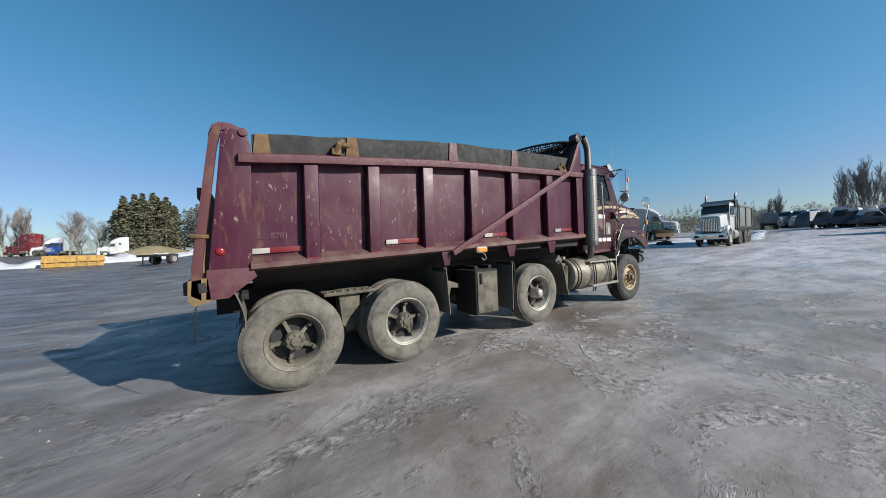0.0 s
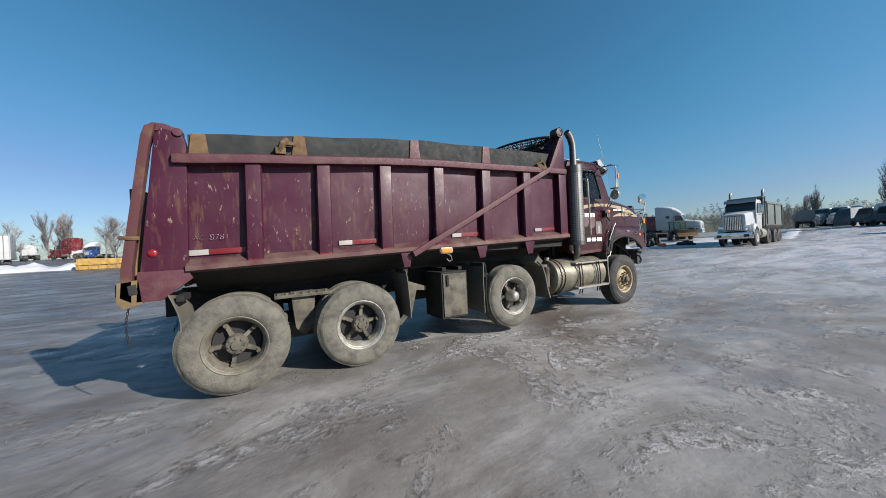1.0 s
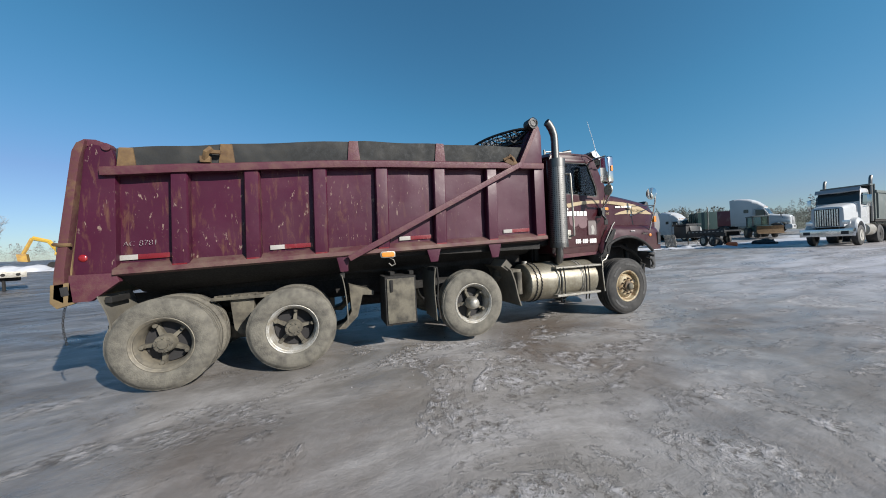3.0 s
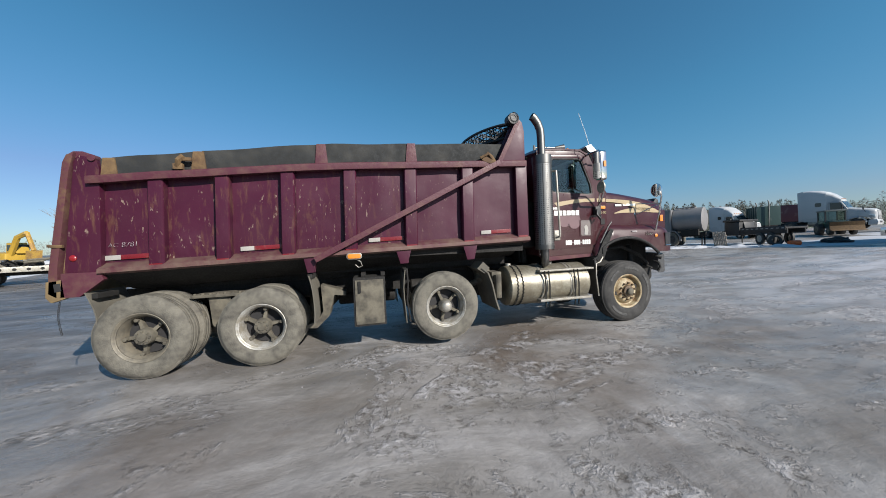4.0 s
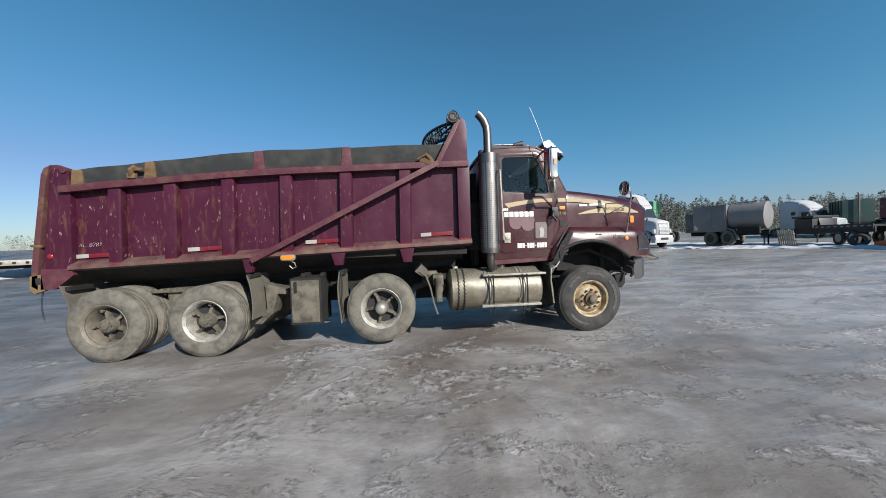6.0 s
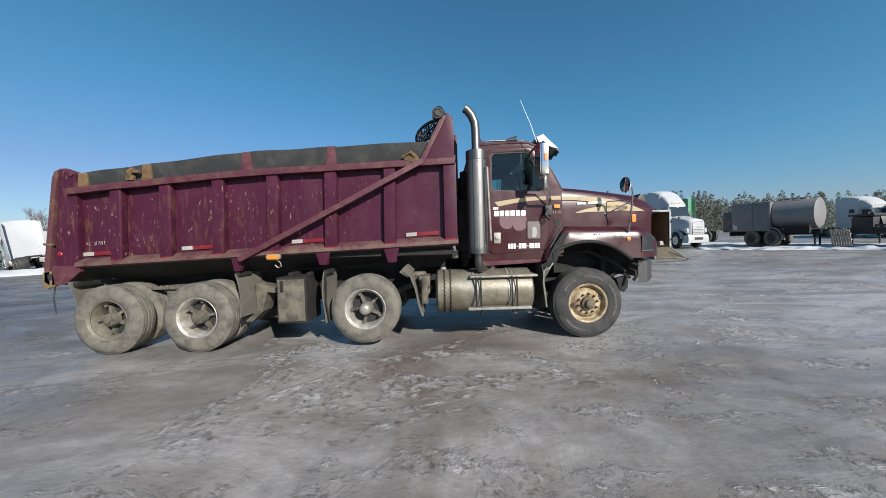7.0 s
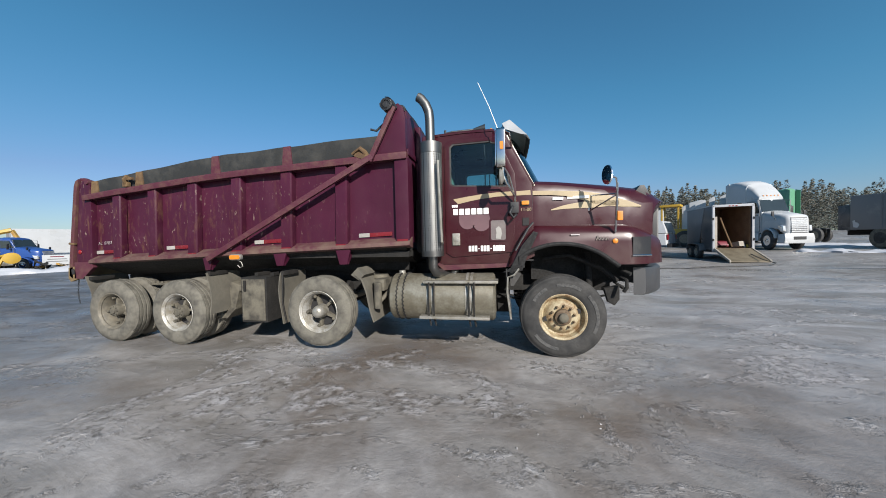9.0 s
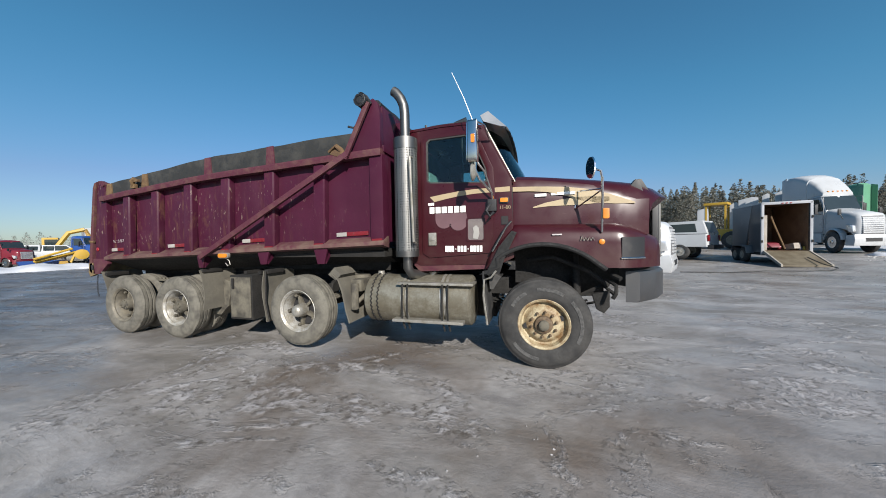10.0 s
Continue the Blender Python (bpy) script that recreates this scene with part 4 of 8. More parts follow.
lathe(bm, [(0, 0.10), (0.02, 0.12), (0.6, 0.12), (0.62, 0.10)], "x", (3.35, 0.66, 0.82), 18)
# plain blocks added so the space under the cab stays dark
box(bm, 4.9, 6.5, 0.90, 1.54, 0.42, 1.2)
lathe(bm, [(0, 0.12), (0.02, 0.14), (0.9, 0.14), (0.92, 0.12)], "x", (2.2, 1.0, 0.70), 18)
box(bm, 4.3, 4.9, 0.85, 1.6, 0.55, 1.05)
tp("driveline", bm, M["grime_and_shade"], None, "", 0)
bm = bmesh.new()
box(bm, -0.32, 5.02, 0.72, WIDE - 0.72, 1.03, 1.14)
tp("sub_frame", bm, M["grime_and_shade"], None, "black hoist sub-frame", 0.01)

# ---- fuel tank ----
for far in (False, True):
    bm = bmesh.new()
    R0 = 0.325
    lathe(bm, [(0, 0.05), (-0.015, 0.20), (0.0, 0.30), (0.025, R0), (1.42, R0), (1.445, 0.30), (1.46, 0.20), (1.455, 0.05)], "x", (4.84, 0.335, 0.765), 48)
    tank = tp("fuel_tank", bm, M["tank"], None, "salt-streaked aluminium fuel tank", 0, far)
    for xx in (5.38, 5.44, 5.90, 5.96):
        bm = bmesh.new()
        lathe(bm, [(0, R0), (0, R0 + 0.008), (0.035, R0 + 0.008), (0.035, R0)], "x", (xx, 0.335, 0.765), 48, closed=True)
        tp("strap", bm, M["alu"], tank, "", 0, far)
    for xx in (4.96, 5.05):
        bm = bmesh.new()
        pts = []
        for k in range(73):
            a = 2 * math.pi * k / 72
            pts.append((xx + 0.010 * (1 if (k // 1) % 2 else -1), 0.335 + (R0 + 0.006) * math.cos(a), 0.765 + (R0 + 0.006) * math.sin(a)))
        tube(bm, pts, 0.010, 5)
        tp("chain_strap", bm, M["grime_and_shade"], tank, "dark zigzag strap", 0, far)
    bm = bmesh.new()
    box(bm, 5.34, 6.33, 0.0, 0.30, 0.985, 1.015)
    tp("step", bm, M["alu"], tank, "aluminium step plate", 0.004, far)
    bm = bmesh.new()
    box(bm, 5.30, 6.22, -0.07, 0.05, 0.525, 0.56)
    tp("step", bm, M["alu"], tank, "aluminium lower step", 0.004, far)
    for xx in (5.42, 5.49, 5.95, 6.02):
        bm = bmesh.new()
        tube(bm, [(xx, 0.0, 1.0), (xx, -0.03, 0.76), (xx, -0.02, 0.55), (xx + 0.02, 0.02, 0.42)], 0.012, 6)
        tp("step_hanger", bm, M["grime_and_shade"], tank, "dark step hanger", 0, far)
    bm = bmesh.new()
    lathe(bm, [(0, 0.06), (0.05, 0.06), (0.06, 0.05)], "z", (5.72, 0.36, 1.07), 16)
    tp("filler_cap", bm, M["alu"], tank, "", 0, far)
    bm = bmesh.new()
    lathe(bm, [(0, 0.05), (0.05, 0.045)], "z", (4.95, 0.34, 1.08), 14)
    tp("filler_cap", bm, M["alu"], tank, "", 0, far)

# ---- exhaust ----
for far in (False,):
    bm = bmesh.new()
    sx, sy = 5.475, 0.06
    lathe(bm, [(1.38, 0.140), (1.38, 0.148), (2.74, 0.148), (2.74, 0.140)], "z", (sx, sy, 0), 40, closed=True)
    tp("heat_shield", bm, M["shield"], None, "perforated bright heat shield", 0)
    bm = bmesh.new()
    lathe(bm, [(2.70, 0.149), (2.70, 0.153), (2.84, 0.153), (2.845, 0.07)], "z", (sx, sy, 0), 40)
    tp("shield_band", bm, M["steel"], None, "", 0)
    bm = bmesh.new()
    lathe(bm, [(1.34, 0.07), (1.345, 0.150), (1.42, 0.153), (1.42, 0.14)], "z", (sx, sy, 0), 40)
    tp("shield_band", bm, M["steel"], None, "", 0)
    bm = bmesh.new()
    tube(bm, [(sx, sy, 1.36), (sx, sy, 1.20), (sx + 0.03, sy + 0.05, 1.12), (sx + 0.10, sy + 0.2, 1.09), (sx + 0.3, sy + 0.5, 1.09)], 0.062, 14)
    tp("exhaust_elbow", bm, M["steel"], None, "sooty exhaust elbow", 0)
    bm = bmesh.new()
    tube(bm, [(sx, sy, 2.84), (sx, sy, 3.15), (sx - 0.01, sy + 0.0, 3.26), (sx - 0.05, sy + 0.0, 3.36), (sx - 0.11, sy + 0.0, 3.44), (sx - 0.15, sy + 0.0, 3.47)], 0.062, 18)
    tp("exhaust_pipe", bm, M["steel"], None, "steel exhaust stack with curved tip", 0)
    bm = bmesh.new()
    lathe(bm, [(0, 0.055), (0.004, 0.0)], "x", (0, 0, 0), 18)
    bmesh.ops.rotate(bm, verts=bm.verts, cent=(0, 0, 0), matrix=Matrix.Rotation(radians(27), 3, "Y"))
    bmesh.ops.translate(bm, verts=bm.verts, vec=(sx - 0.154, sy, 3.471))
    tp("stack_mouth", bm, M["dark"], None, "sooty pipe mouth", 0)
    bm = bmesh.new()
    gx, gy = 5.605, -0.13
    tube(bm, [(gx - 0.01, gy + 0.1, 2.58), (gx, gy, 2.56), (gx + 0.0, gy, 2.50), (gx + 0.03, gy, 1.60), (gx + 0.03, gy, 1.54), (gx + 0.02, gy + 0.1, 1.52)], 0.016, 8)
    tp("grab_handle", bm, M["alu"], None, "pale grab handle", 0)

# ---- cab ----
FRONT = True
CY0, CY1 = 0.20, WIDE - 0.20
win = [(5.70, 2.28), (5.70, 2.77), (5.74, 2.81), (6.22, 2.82), (6.28, 2.79), (6.45, 2.38), (6.47, 2.23), (6.42, 2.21), (5.74, 2.25)]
shell = [(5.46, 1.26), (5.46, 2.86), (5.52, 2.95), (6.28, 2.97), (6.40, 2.89), (6.74, 2.22), (6.76, 1.30), (6.60, 1.22), (5.60, 1.20)]
for far in (False, True):
    bm = bmesh.new()
    ring_plate(bm, shell, win, "y", CY0, CY0 + 0.05)
    side = tp("cab_side", bm, M["cab"], None, "maroon cab side", 0.006, far)
    bm = bmesh.new()
    d_out = [(5.63, 1.36), (5.63, 2.80), (5.68, 2.86), (6.26, 2.87), (6.34, 2.82), (6.53, 2.38), (6.55, 2.1), (6.50, 1.36), (5.72, 1.30)]
    ring_plate(bm, d_out, win, "y", CY0 - 0.018, CY0 - 0.002)
    door = tp("door", bm, M["cab"], None, "maroon door with white sign lettering", 0.008, far)
    bm = bmesh.new()
    inner = [(5.70 + (x - 5.70) * 0.955 + 0.016, 2.50 + (z - 2.50) * 0.945) for x, z in win]
    ring_plate(bm, win, inner, "y", CY0 - 0.012, CY0 + 0.02)
    tp("window_seal", bm, M["rubber"], door, "black rubber window seal", 0, far)
    bm = bmesh.new()
    prism(bm, win, "y", CY0 + 0.006, CY0 + 0.012)
    pane = tp("window_pane", bm, M["window"], door, "tinted side window", 0, far)
    pane.visible_shadow = False
    bm = bmesh.new()
    box(bm, 6.15, 6.165, CY0 + 0.02, CY0 + 0.03, 2.22, 2.79)
    tp("window_bar", bm, M["black"], door, "", 0, far)
    bm = bmesh.new()
    box(bm, 5.72, 5.82, CY0 - 0.04, CY0 - 0.016, 1.46, 1.62)
    box(bm, 5.74, 5.80, CY0 - 0.052, CY0 - 0.038, 1.52, 1.56)
    tp("door_handle", bm, M["alu"], door, "silver door latch", 0.005, far)
    bm = bmesh.new()
    hp = rounded(6.20, 6.43, 1.50, 1.80, 0.03)
    hi = rounded(6.22, 6.41, 1.52, 1.78, 0.025)
    ring_plate(bm, hp, hi, "y", CY0 - 0.026, CY0 - 0.012)
    tp("hatch_frame", bm, M["cab"], door, "", 0, far)
    bm = bmesh.new()
    prism(bm, hi, "y", CY0 - 0.021, CY0 - 0.012)
    tp("peep_window", bm, M["hatch"], door, "grey lower door window panel", 0, far)
    bm = bmesh.new()
    prism(bm, [(6.28, 1.54), (6.34, 1.53), (6.36, 1.60), (6.35, 1.67), (6.32, 1.70), (6.28, 1.67), (6.29, 1.62)], "y", CY0 - 0.026, CY0 - 0.02)
    tp("emblem", bm, M["white_tape"], door, "pale emblem sticker", 0, far)
    # faded patch and lettering bars on the door
    bm = bmesh.new()
    prism(bm, arc(5.92, 1.78, 0.11, 180, 330, 8) + arc(6.10, 1.76, 0.12, 200, 360, 8) + [(6.20, 1.86), (5.81, 1.86)], "y", CY0 - 0.0215, CY0 - 0.017)
    tp("faded_patch", bm, M["ghost"], door, "faded patch of old lettering", 0, far)
    for n, x0, x1, z0, z1 in (("name", 5.72, 5.80, 1.965, 2.0), ("title", 5.735, 6.21, 1.865, 1.945), ("number", 5.93, 6.40, 1.375, 1.45)):
        count = 6 if n == "title" else 12 if n == "number" else 3
        for k in range(count):
            if n == "number" and k in (3, 7):
                bm = bmesh.new()
                a = x0 + (x1 - x0) * k / count
                box(bm, a + 0.005, a + 0.025, CY0 - 0.024, CY0 - 0.0195, 1.405, 1.415)
            else:
                bm = bmesh.new()
                a, b = x0 + (x1 - x0) * k / count, x0 + (x1 - x0) * (k + 0.80) / count
                box(bm, a, b, CY0 - 0.024, CY0 - 0.0195, z0, z1)
            tp("lettering_bar", bm, M["letter"], door, "white sign lettering", 0.004, far)
    # beige stripe over door and cowl
    bm = bmesh.new()
    st = [(5.74, 2.075), (5.9, 2.10), (6.1, 2.125), (6.3, 2.14), (6.50, 2.145)]
    prism(bm, st + [(6.50, 2.09), (6.3, 2.085), (6.1, 2.065), (5.95, 2.04), (5.80, 2.01)], "y", CY0 - 0.0225, CY0 - 0.016)
    tp("stripe", bm, M["beige"], door, "beige swoosh stripe", 0, far)
    bm = bmesh.new()
    prism(bm, [(6.53, 2.145), (6.72, 2.15), (6.725, 2.09), (6.53, 2.09)], "y", CY0 - 0.006, CY0 - 0.0)
    tp("stripe", bm, M["beige"], side, "beige swoosh stripe", 0, far)
    bm = bmesh.new()
    prism(bm, rounded(6.60, 6.71, 1.955, 2.025, 0.015), "y", CY0 - 0.02, CY0)
    lamp = tp("cowl_lamp", bm, M["rubber"], None, "amber cowl marker lamp", 0.004, far)
    bm = bmesh.new()
    prism(bm, rounded(6.61, 6.70, 1.965, 2.015, 0.012), "y", CY0 - 0.032, CY0 - 0.018)
    tp("lens", bm, M["amber"], lamp, "amber lens", 0.004, far)
    if not far:
        text_part("stock_number", "11-00", 0.06, pose(nose(6.595), CY0 - 0.006, 1.913, 90, 0, 0), M["beige"], truck, "beige stencilled number")
    bm = bmesh.new()
    box(bm, 6.62, 6.70, CY0 - 0.008, CY0 + 0.0, 1.70, 1.80)
    tp("vent_opening", bm, M["dark"], side, "", 0, far)
    # rocker under the door
    bm = bmesh.new()
    prism(bm, [(5.50, 1.34), (6.56, 1.34), (6.46, 1.16), (5.58, 1.12), (5.50, 1.2)], "y", CY0 + 0.01, CY0 + 0.10)
    tp("rocker", bm, M["maroon_old"], None, "dirty rocker panel", 0.01, far)
    # mirror arms and heads
    bm = bmesh.new()
    tube(bm, [(6.32, 0.20, 2.84), (6.36, 0.05, 2.87), (6.38, -0.10, 2.87), (6.385, -0.16, 2.82), (6.385, -0.17, 2.5), (6.38, -0.17, 2.30), (6.42, -0.13, 2.20), (6.52, 0.05, 2.08), (6.53, 0.14, 2.00), (6.53, 0.17, 1.92)], 0.016, 8)
    tube(bm, [(6.385, -0.17, 2.40), (6.46, -0.02, 2.30), (6.53, 0.12, 2.05)], 0.011, 6)
    tube(bm, [(6.37, -0.12, 2.86), (6.46, 0.0, 2.84), (6.50, 0.18, 2.72)], 0.012, 6)
    arm = tp("mirror_arm", bm, M["chrome"], None, "bright tubular mirror bracket", 0, far)
    bm = bmesh.new()
    box(bm, 6.47, 6.57, 0.12, 0.20, 1.86, 2.0)
    tube(bm, [(6.50, 0.12, 1.95), (6.46, 0.08, 1.86), (6.50, 0.06, 1.79), (6.54, 0.10, 1.84)], 0.02, 6)
    tp("mirror_clamp", bm, M["black"], arm, "", 0.008, far)
    bm = bmesh.new()
    prism(bm, rounded(-0.235, -0.095, 2.38, 2.84, 0.035), "x", 6.31, 6.41)
    head = tp("mirror_head", bm, M["chrome"], arm, "chrome west-coast mirror", 0.014, far)
    bm = bmesh.new()
    prism(bm, rounded(-0.225, -0.105, 2.40, 2.82, 0.02), "x", 6.302, 6.309)
    for v in bm.verts:
        v.co.x -= 0.022 + 0.30 * (v.co.y + 0.165)
    tp("mirror_glass", bm, M["mirror"], arm, "", 0, far)
    bm = bmesh.new()
    prism(bm, rounded(6.35, 6.39, 2.58, 2.67, 0.01), "y", -0.247, -0.232)
    tp("lens", bm, M["amber"], arm, "amber marker lens", 0, far)
    bm = bmesh.new()
    lathe(bm, [(0, 0.02), (0.006, 0.085), (0.02, 0.088), (0.05, 0.055), (0.06, 0.02)], "x", (6.335, -0.17, 2.27), 24)
    for v in bm.verts:
        v.co.z = 2.27 + (v.co.z - 2.27) * 1.1
    tp("spot_mirror", bm, M["alu"], arm, "round spot mirror", 0, far)
# frame-mounted guard and air cleaner in the gap behind the cab
bm = bmesh.new()
box(bm, 5.30, 5.38, 0.50, WIDE - 0.50, 1.10, 2.62)
for yy in (0.55, 1.05, 1.55):
    box(bm, 5.27, 5.31, yy, yy + 0.08, 1.10, 2.62)
tp("cab_guard", bm, M["grime_and_shade"], None, "black guard plate behind the cab", 0.006)
bm = bmesh.new()
lathe(bm, [(0, 0.10), (0.03, 0.16), (0.75, 0.16), (0.80, 0.08)], "z", (5.33, 0.42, 1.35), 22)
tp("air_cleaner", bm, M["grime_and_shade"], None, "grimy canister behind the exhaust", 0)
# cab back, floor, roof, firewall
bm = bmesh.new()
box(bm, 5.44, 5.49, CY0, CY1, 1.22, 2.86)
tp("cab_back", bm, M["cab"], None, "", 0.01)
bm = bmesh.new()
rings = []
for j in range(13):
    u = j / 12
    y = CY0 - 0.01 + (CY1 - CY0 + 0.02) * u
    c = 0.05 + 0.06 * math.sin(math.pi * u) ** 0.6
    top = [(5.43, y, 2.84 + c), (5.50, y, 2.905 + c), (5.9, y, 2.925 + c), (6.26, y, 2.92 + c), (6.40, y, 2.85 + c)]
    rings.append(top + [(x, yy, z - 0.03) for x, yy, z in top[::-1]])
loft(bm, rings)
roof = tp("cab_roof", bm, M["cab"], None, "", 0)
bm = bmesh.new()
box(bm, 5.46, 6.75, CY0 + 0.02, CY1 - 0.02, 1.24, 1.30)
box(bm, 6.62, 6.75, CY0 + 0.02, CY1 - 0.02, 1.26, 2.14)
tp("cab_floor", bm, M["dark"], None, "", 0)
# windshield with a bright surround
bm = bmesh.new()
w0, w1 = (6.76, 2.22), (6.42, 2.89)
loft(bm, [[(w0[0] + b, y, w0[1]), (w1[0] + b, y, w1[1]), (w1[0] - 0.01 + b, y, w1[1] - 0.005), (w0[0] - 0.01 + b, y, w0[1] - 0.005)] for y, b in ((CY0 + 0.07, 0), (CY0 + 0.2, 0.08), (CY0 + 0.45, 0.17), (1.22, 0.23), (CY1 - 0.45, 0.17), (CY1 - 0.2, 0.08), (CY1 - 0.07, 0))])
ws = tp("windshield", bm, M["windshield"], None, "raked windshield", 0)
ws.visible_shadow = False
for far in (False, True):
    bm = bmesh.new()
    tube(bm, [(6.775, CY0 + 0.05, 2.21), (6.44, CY0 + 0.05, 2.89)], 0.011, 8)
    tp("windshield_trim", bm, M["alu"], None, "", 0, far)
    bm = bmesh.new()
    prism(bm, [(6.28, 2.95), (6.42, 2.91), (6.77, 2.22), (6.70, 2.22), (6.38, 2.87)], "y", CY0 + 0.002, CY0 + 0.08)
    tp("a_pillar", bm, M["cab"], None, "", 0.006, far)
bm = bmesh.new()
tube(bm, [(6.99, 1.22, 2.22), (6.95, 0.9, 2.25), (6.86, 0.6, 2.31)], 0.010, 6)
tp("wiper", bm, M["black"], None, "", 0)
# sun visor
bm = bmesh.new()
rings = []
for j in range(9):
    y = CY0 + 0.02 + (CY1 - CY0 - 0.04) * j / 8
    b = 0.03 * (1 - ((y - 1.22) / 1.0) ** 2)
    rings.append([(6.39, y, 3.04), (6.475 + b * 0.6, y, 3.055), (6.69 + b, y, 2.86), (6.675 + b, y, 2.845), (6.465 + b * 0.6, y, 3.025), (6.39, y, 3.015)])
loft(bm, rings)
visor = tp("sun_visor", bm, M["visor"], None, "bright metal sun visor", 0, sharp=25)
for far in (False, True):
    bm = bmesh.new()
    prism(bm, [(6.385, 3.03), (6.48, 3.07), (6.695, 2.858), (6.62, 2.875), (6.42, 2.955)], "y", CY0 - 0.004, CY0 + 0.012)
    tp("visor_cheek", bm, M["visor"], visor, "", 0, far)
bm = bmesh.new()
rings = []
for j in range(25):
    y = CY0 + 0.02 + (CY1 - CY0 - 0.04) * j / 24
    b = 0.03 * (1 - ((y - 1.22) / 1.0) ** 2)
    e = 0.03 * noise.noise((y * 9, 1, 2)) + 0.02 * noise.noise((y * 23, 4, 2))
    rings.append([(6.655 + b, y, 2.875), (6.70 + b, y, 2.86), (6.73 + b, y, 2.805 + e), (6.715 + b, y, 2.805 + e), (6.675 + b, y, 2.85)])
loft(bm, rings)
tp("visor_valance", bm, M["black"], visor, "torn black visor edge", 0.004)
# horn, rail and clearance lights on the roof
bm = bmesh.new()
tube(bm, [(5.62, 0.50, 3.02), (5.62, 0.50, 3.07), (5.70, 0.50, 3.08), (6.0, 0.50, 3.085)], 0.014, 8)
tube(bm, [(6.0, 0.50, 3.085), (6.08, 0.50, 3.09), (6.16, 0.50, 3.095)], 0.02, 12, 0.055)
tube(bm, [(5.60, 0.50, 2.95), (5.60, 0.50, 3.11)], 0.018, 6)
tp("air_horn", bm, M["steel"], roof, "chrome air horn", 0)
bm = bmesh.new()
lathe(bm, [(0, 0.06), (0.06, 0.06), (0.09, 0.04)], "z", (5.56, 0.9, 3.02), 14)
tp("beacon", bm, M["black"], roof, "", 0)
for yy in (0.5, 0.95, 1.22, 1.49, 1.94):
    bm = bmesh.new()
    lathe(bm, [(0, 0.035), (0.03, 0.03), (0.05, 0.015)], "z", (6.24, yy, 3.03), 12)
    tp("clearance_lamp", bm, M["amber"], roof, "amber clearance lamp", 0)
bm = bmesh.new()
tube(bm, [(6.33, 0.02, 2.90), (6.23, 0.0, 3.18), (6.10, -0.02, 3.48)], 0.006, 5, 0.003)
tp("antenna", bm, M["white"], None, "thin white whip antenna", 0)
# interior
for yy in (0.42, 1.45):
    bm = bmesh.new()
    box(bm, 5.62, 6.08, yy, yy + 0.52, 1.45, 1.75)
    prism(bm, [(5.56, 1.72), (5.70, 1.72), (5.66, 2.46), (5.54, 2.46)], "y", yy + 0.02, yy + 0.50)
    tp("seat", bm, M["seat"], None, "cab seat in a faded green cover", 0.03)
bm = bmesh.new()
prism(bm, [(6.36, 1.8), (6.66, 1.7), (6.70, 2.14), (6.46, 2.13)], "y", CY0 + 0.06, CY1 - 0.06)
tp("dashboard", bm, M["dark"], None, "", 0.02)
bm = bmesh.new()
pts = [Vector((6.30, 1.72 + 0.22 * math.cos(a), 2.02 + 0.22 * math.sin(a))) + Vector((0.10 * math.sin(a), 0, 0)) for a in [k * math.pi / 10 for k in range(21)]]
tube(bm, pts, 0.016, 6)
tube(bm, [(6.5, 1.72, 1.9), (6.30, 1.72, 2.02)], 0.03, 6)
tp("steering_wheel", bm, M["black"], None, "", 0)

# ---- hood ----


def hood_half(x):
    u = (x - 6.74) / 1.36
    return 0.93 - 0.11 * u


def hood_top(x):
    u = (x - 6.74) / 1.36
    return 2.33 - 0.06 * u - 0.17 * u * u


bm = bmesh.new()
rings = []
for k in range(15):
    x = 6.74 + 1.36 * k / 14
    h, t = hood_half(x), hood_top(x)
    if k >= 13:
        t -= 0.05 * (k - 12) ** 2 * 0.6
        h -= 0.02 * (k - 12)
    half = [(0.0, t + 0.02), (0.35, t + 0.015), (0.62, t), (h - 0.10, t - 0.035), (h - 0.03, t - 0.085), (h, t - 0.16), (h + 0.012, 1.95), (h + 0.02, 1.66), (h + 0.02, 1.55)]
    bow = max(0.0, (k - 6) / 8)
    swell = lambda u: 0.50 * bow * max(0.0, 1 - (u / 0.9) ** 2)
    ring = [(x + swell(u), 1.22 - u, z) for u, z in half[::-1]] + [(x + swell(u), 1.22 + u, z) for u, z in half[1:]]
    rings.append(ring)
loft(bm, rings, closed=True)
hood = tp("hood", bm, M["cab"], None, "long maroon hood with beige swoosh", 0.004)
bm = bmesh.new()
rings = []
for j in range(13):
    u = -0.42 + 0.84 * j / 12
    x = 8.06 + 0.44 * (1 - (u / 0.9) ** 2)
    rings.append([(x - 0.05, 1.22 + u, 1.24), (x + 0.015, 1.22 + u, 1.24), (x + 0.015, 1.22 + u, 1.94), (x - 0.05, 1.22 + u, 1.94)])
loft(bm, rings)
grille = tp("grille", bm, M["black"], hood, "dark front grille", 0.01)
for k in range(9):
    u = -0.36 + 0.09 * k
    x = 8.075 + 0.44 * (1 - (u / 0.9) ** 2)
    bm = bmesh.new()
    box(bm, x - 0.01, x + 0.012, 1.21 + u, 1.23 + u, 1.27, 1.92)
    tp("grille_bar", bm, M["steel"], grille)
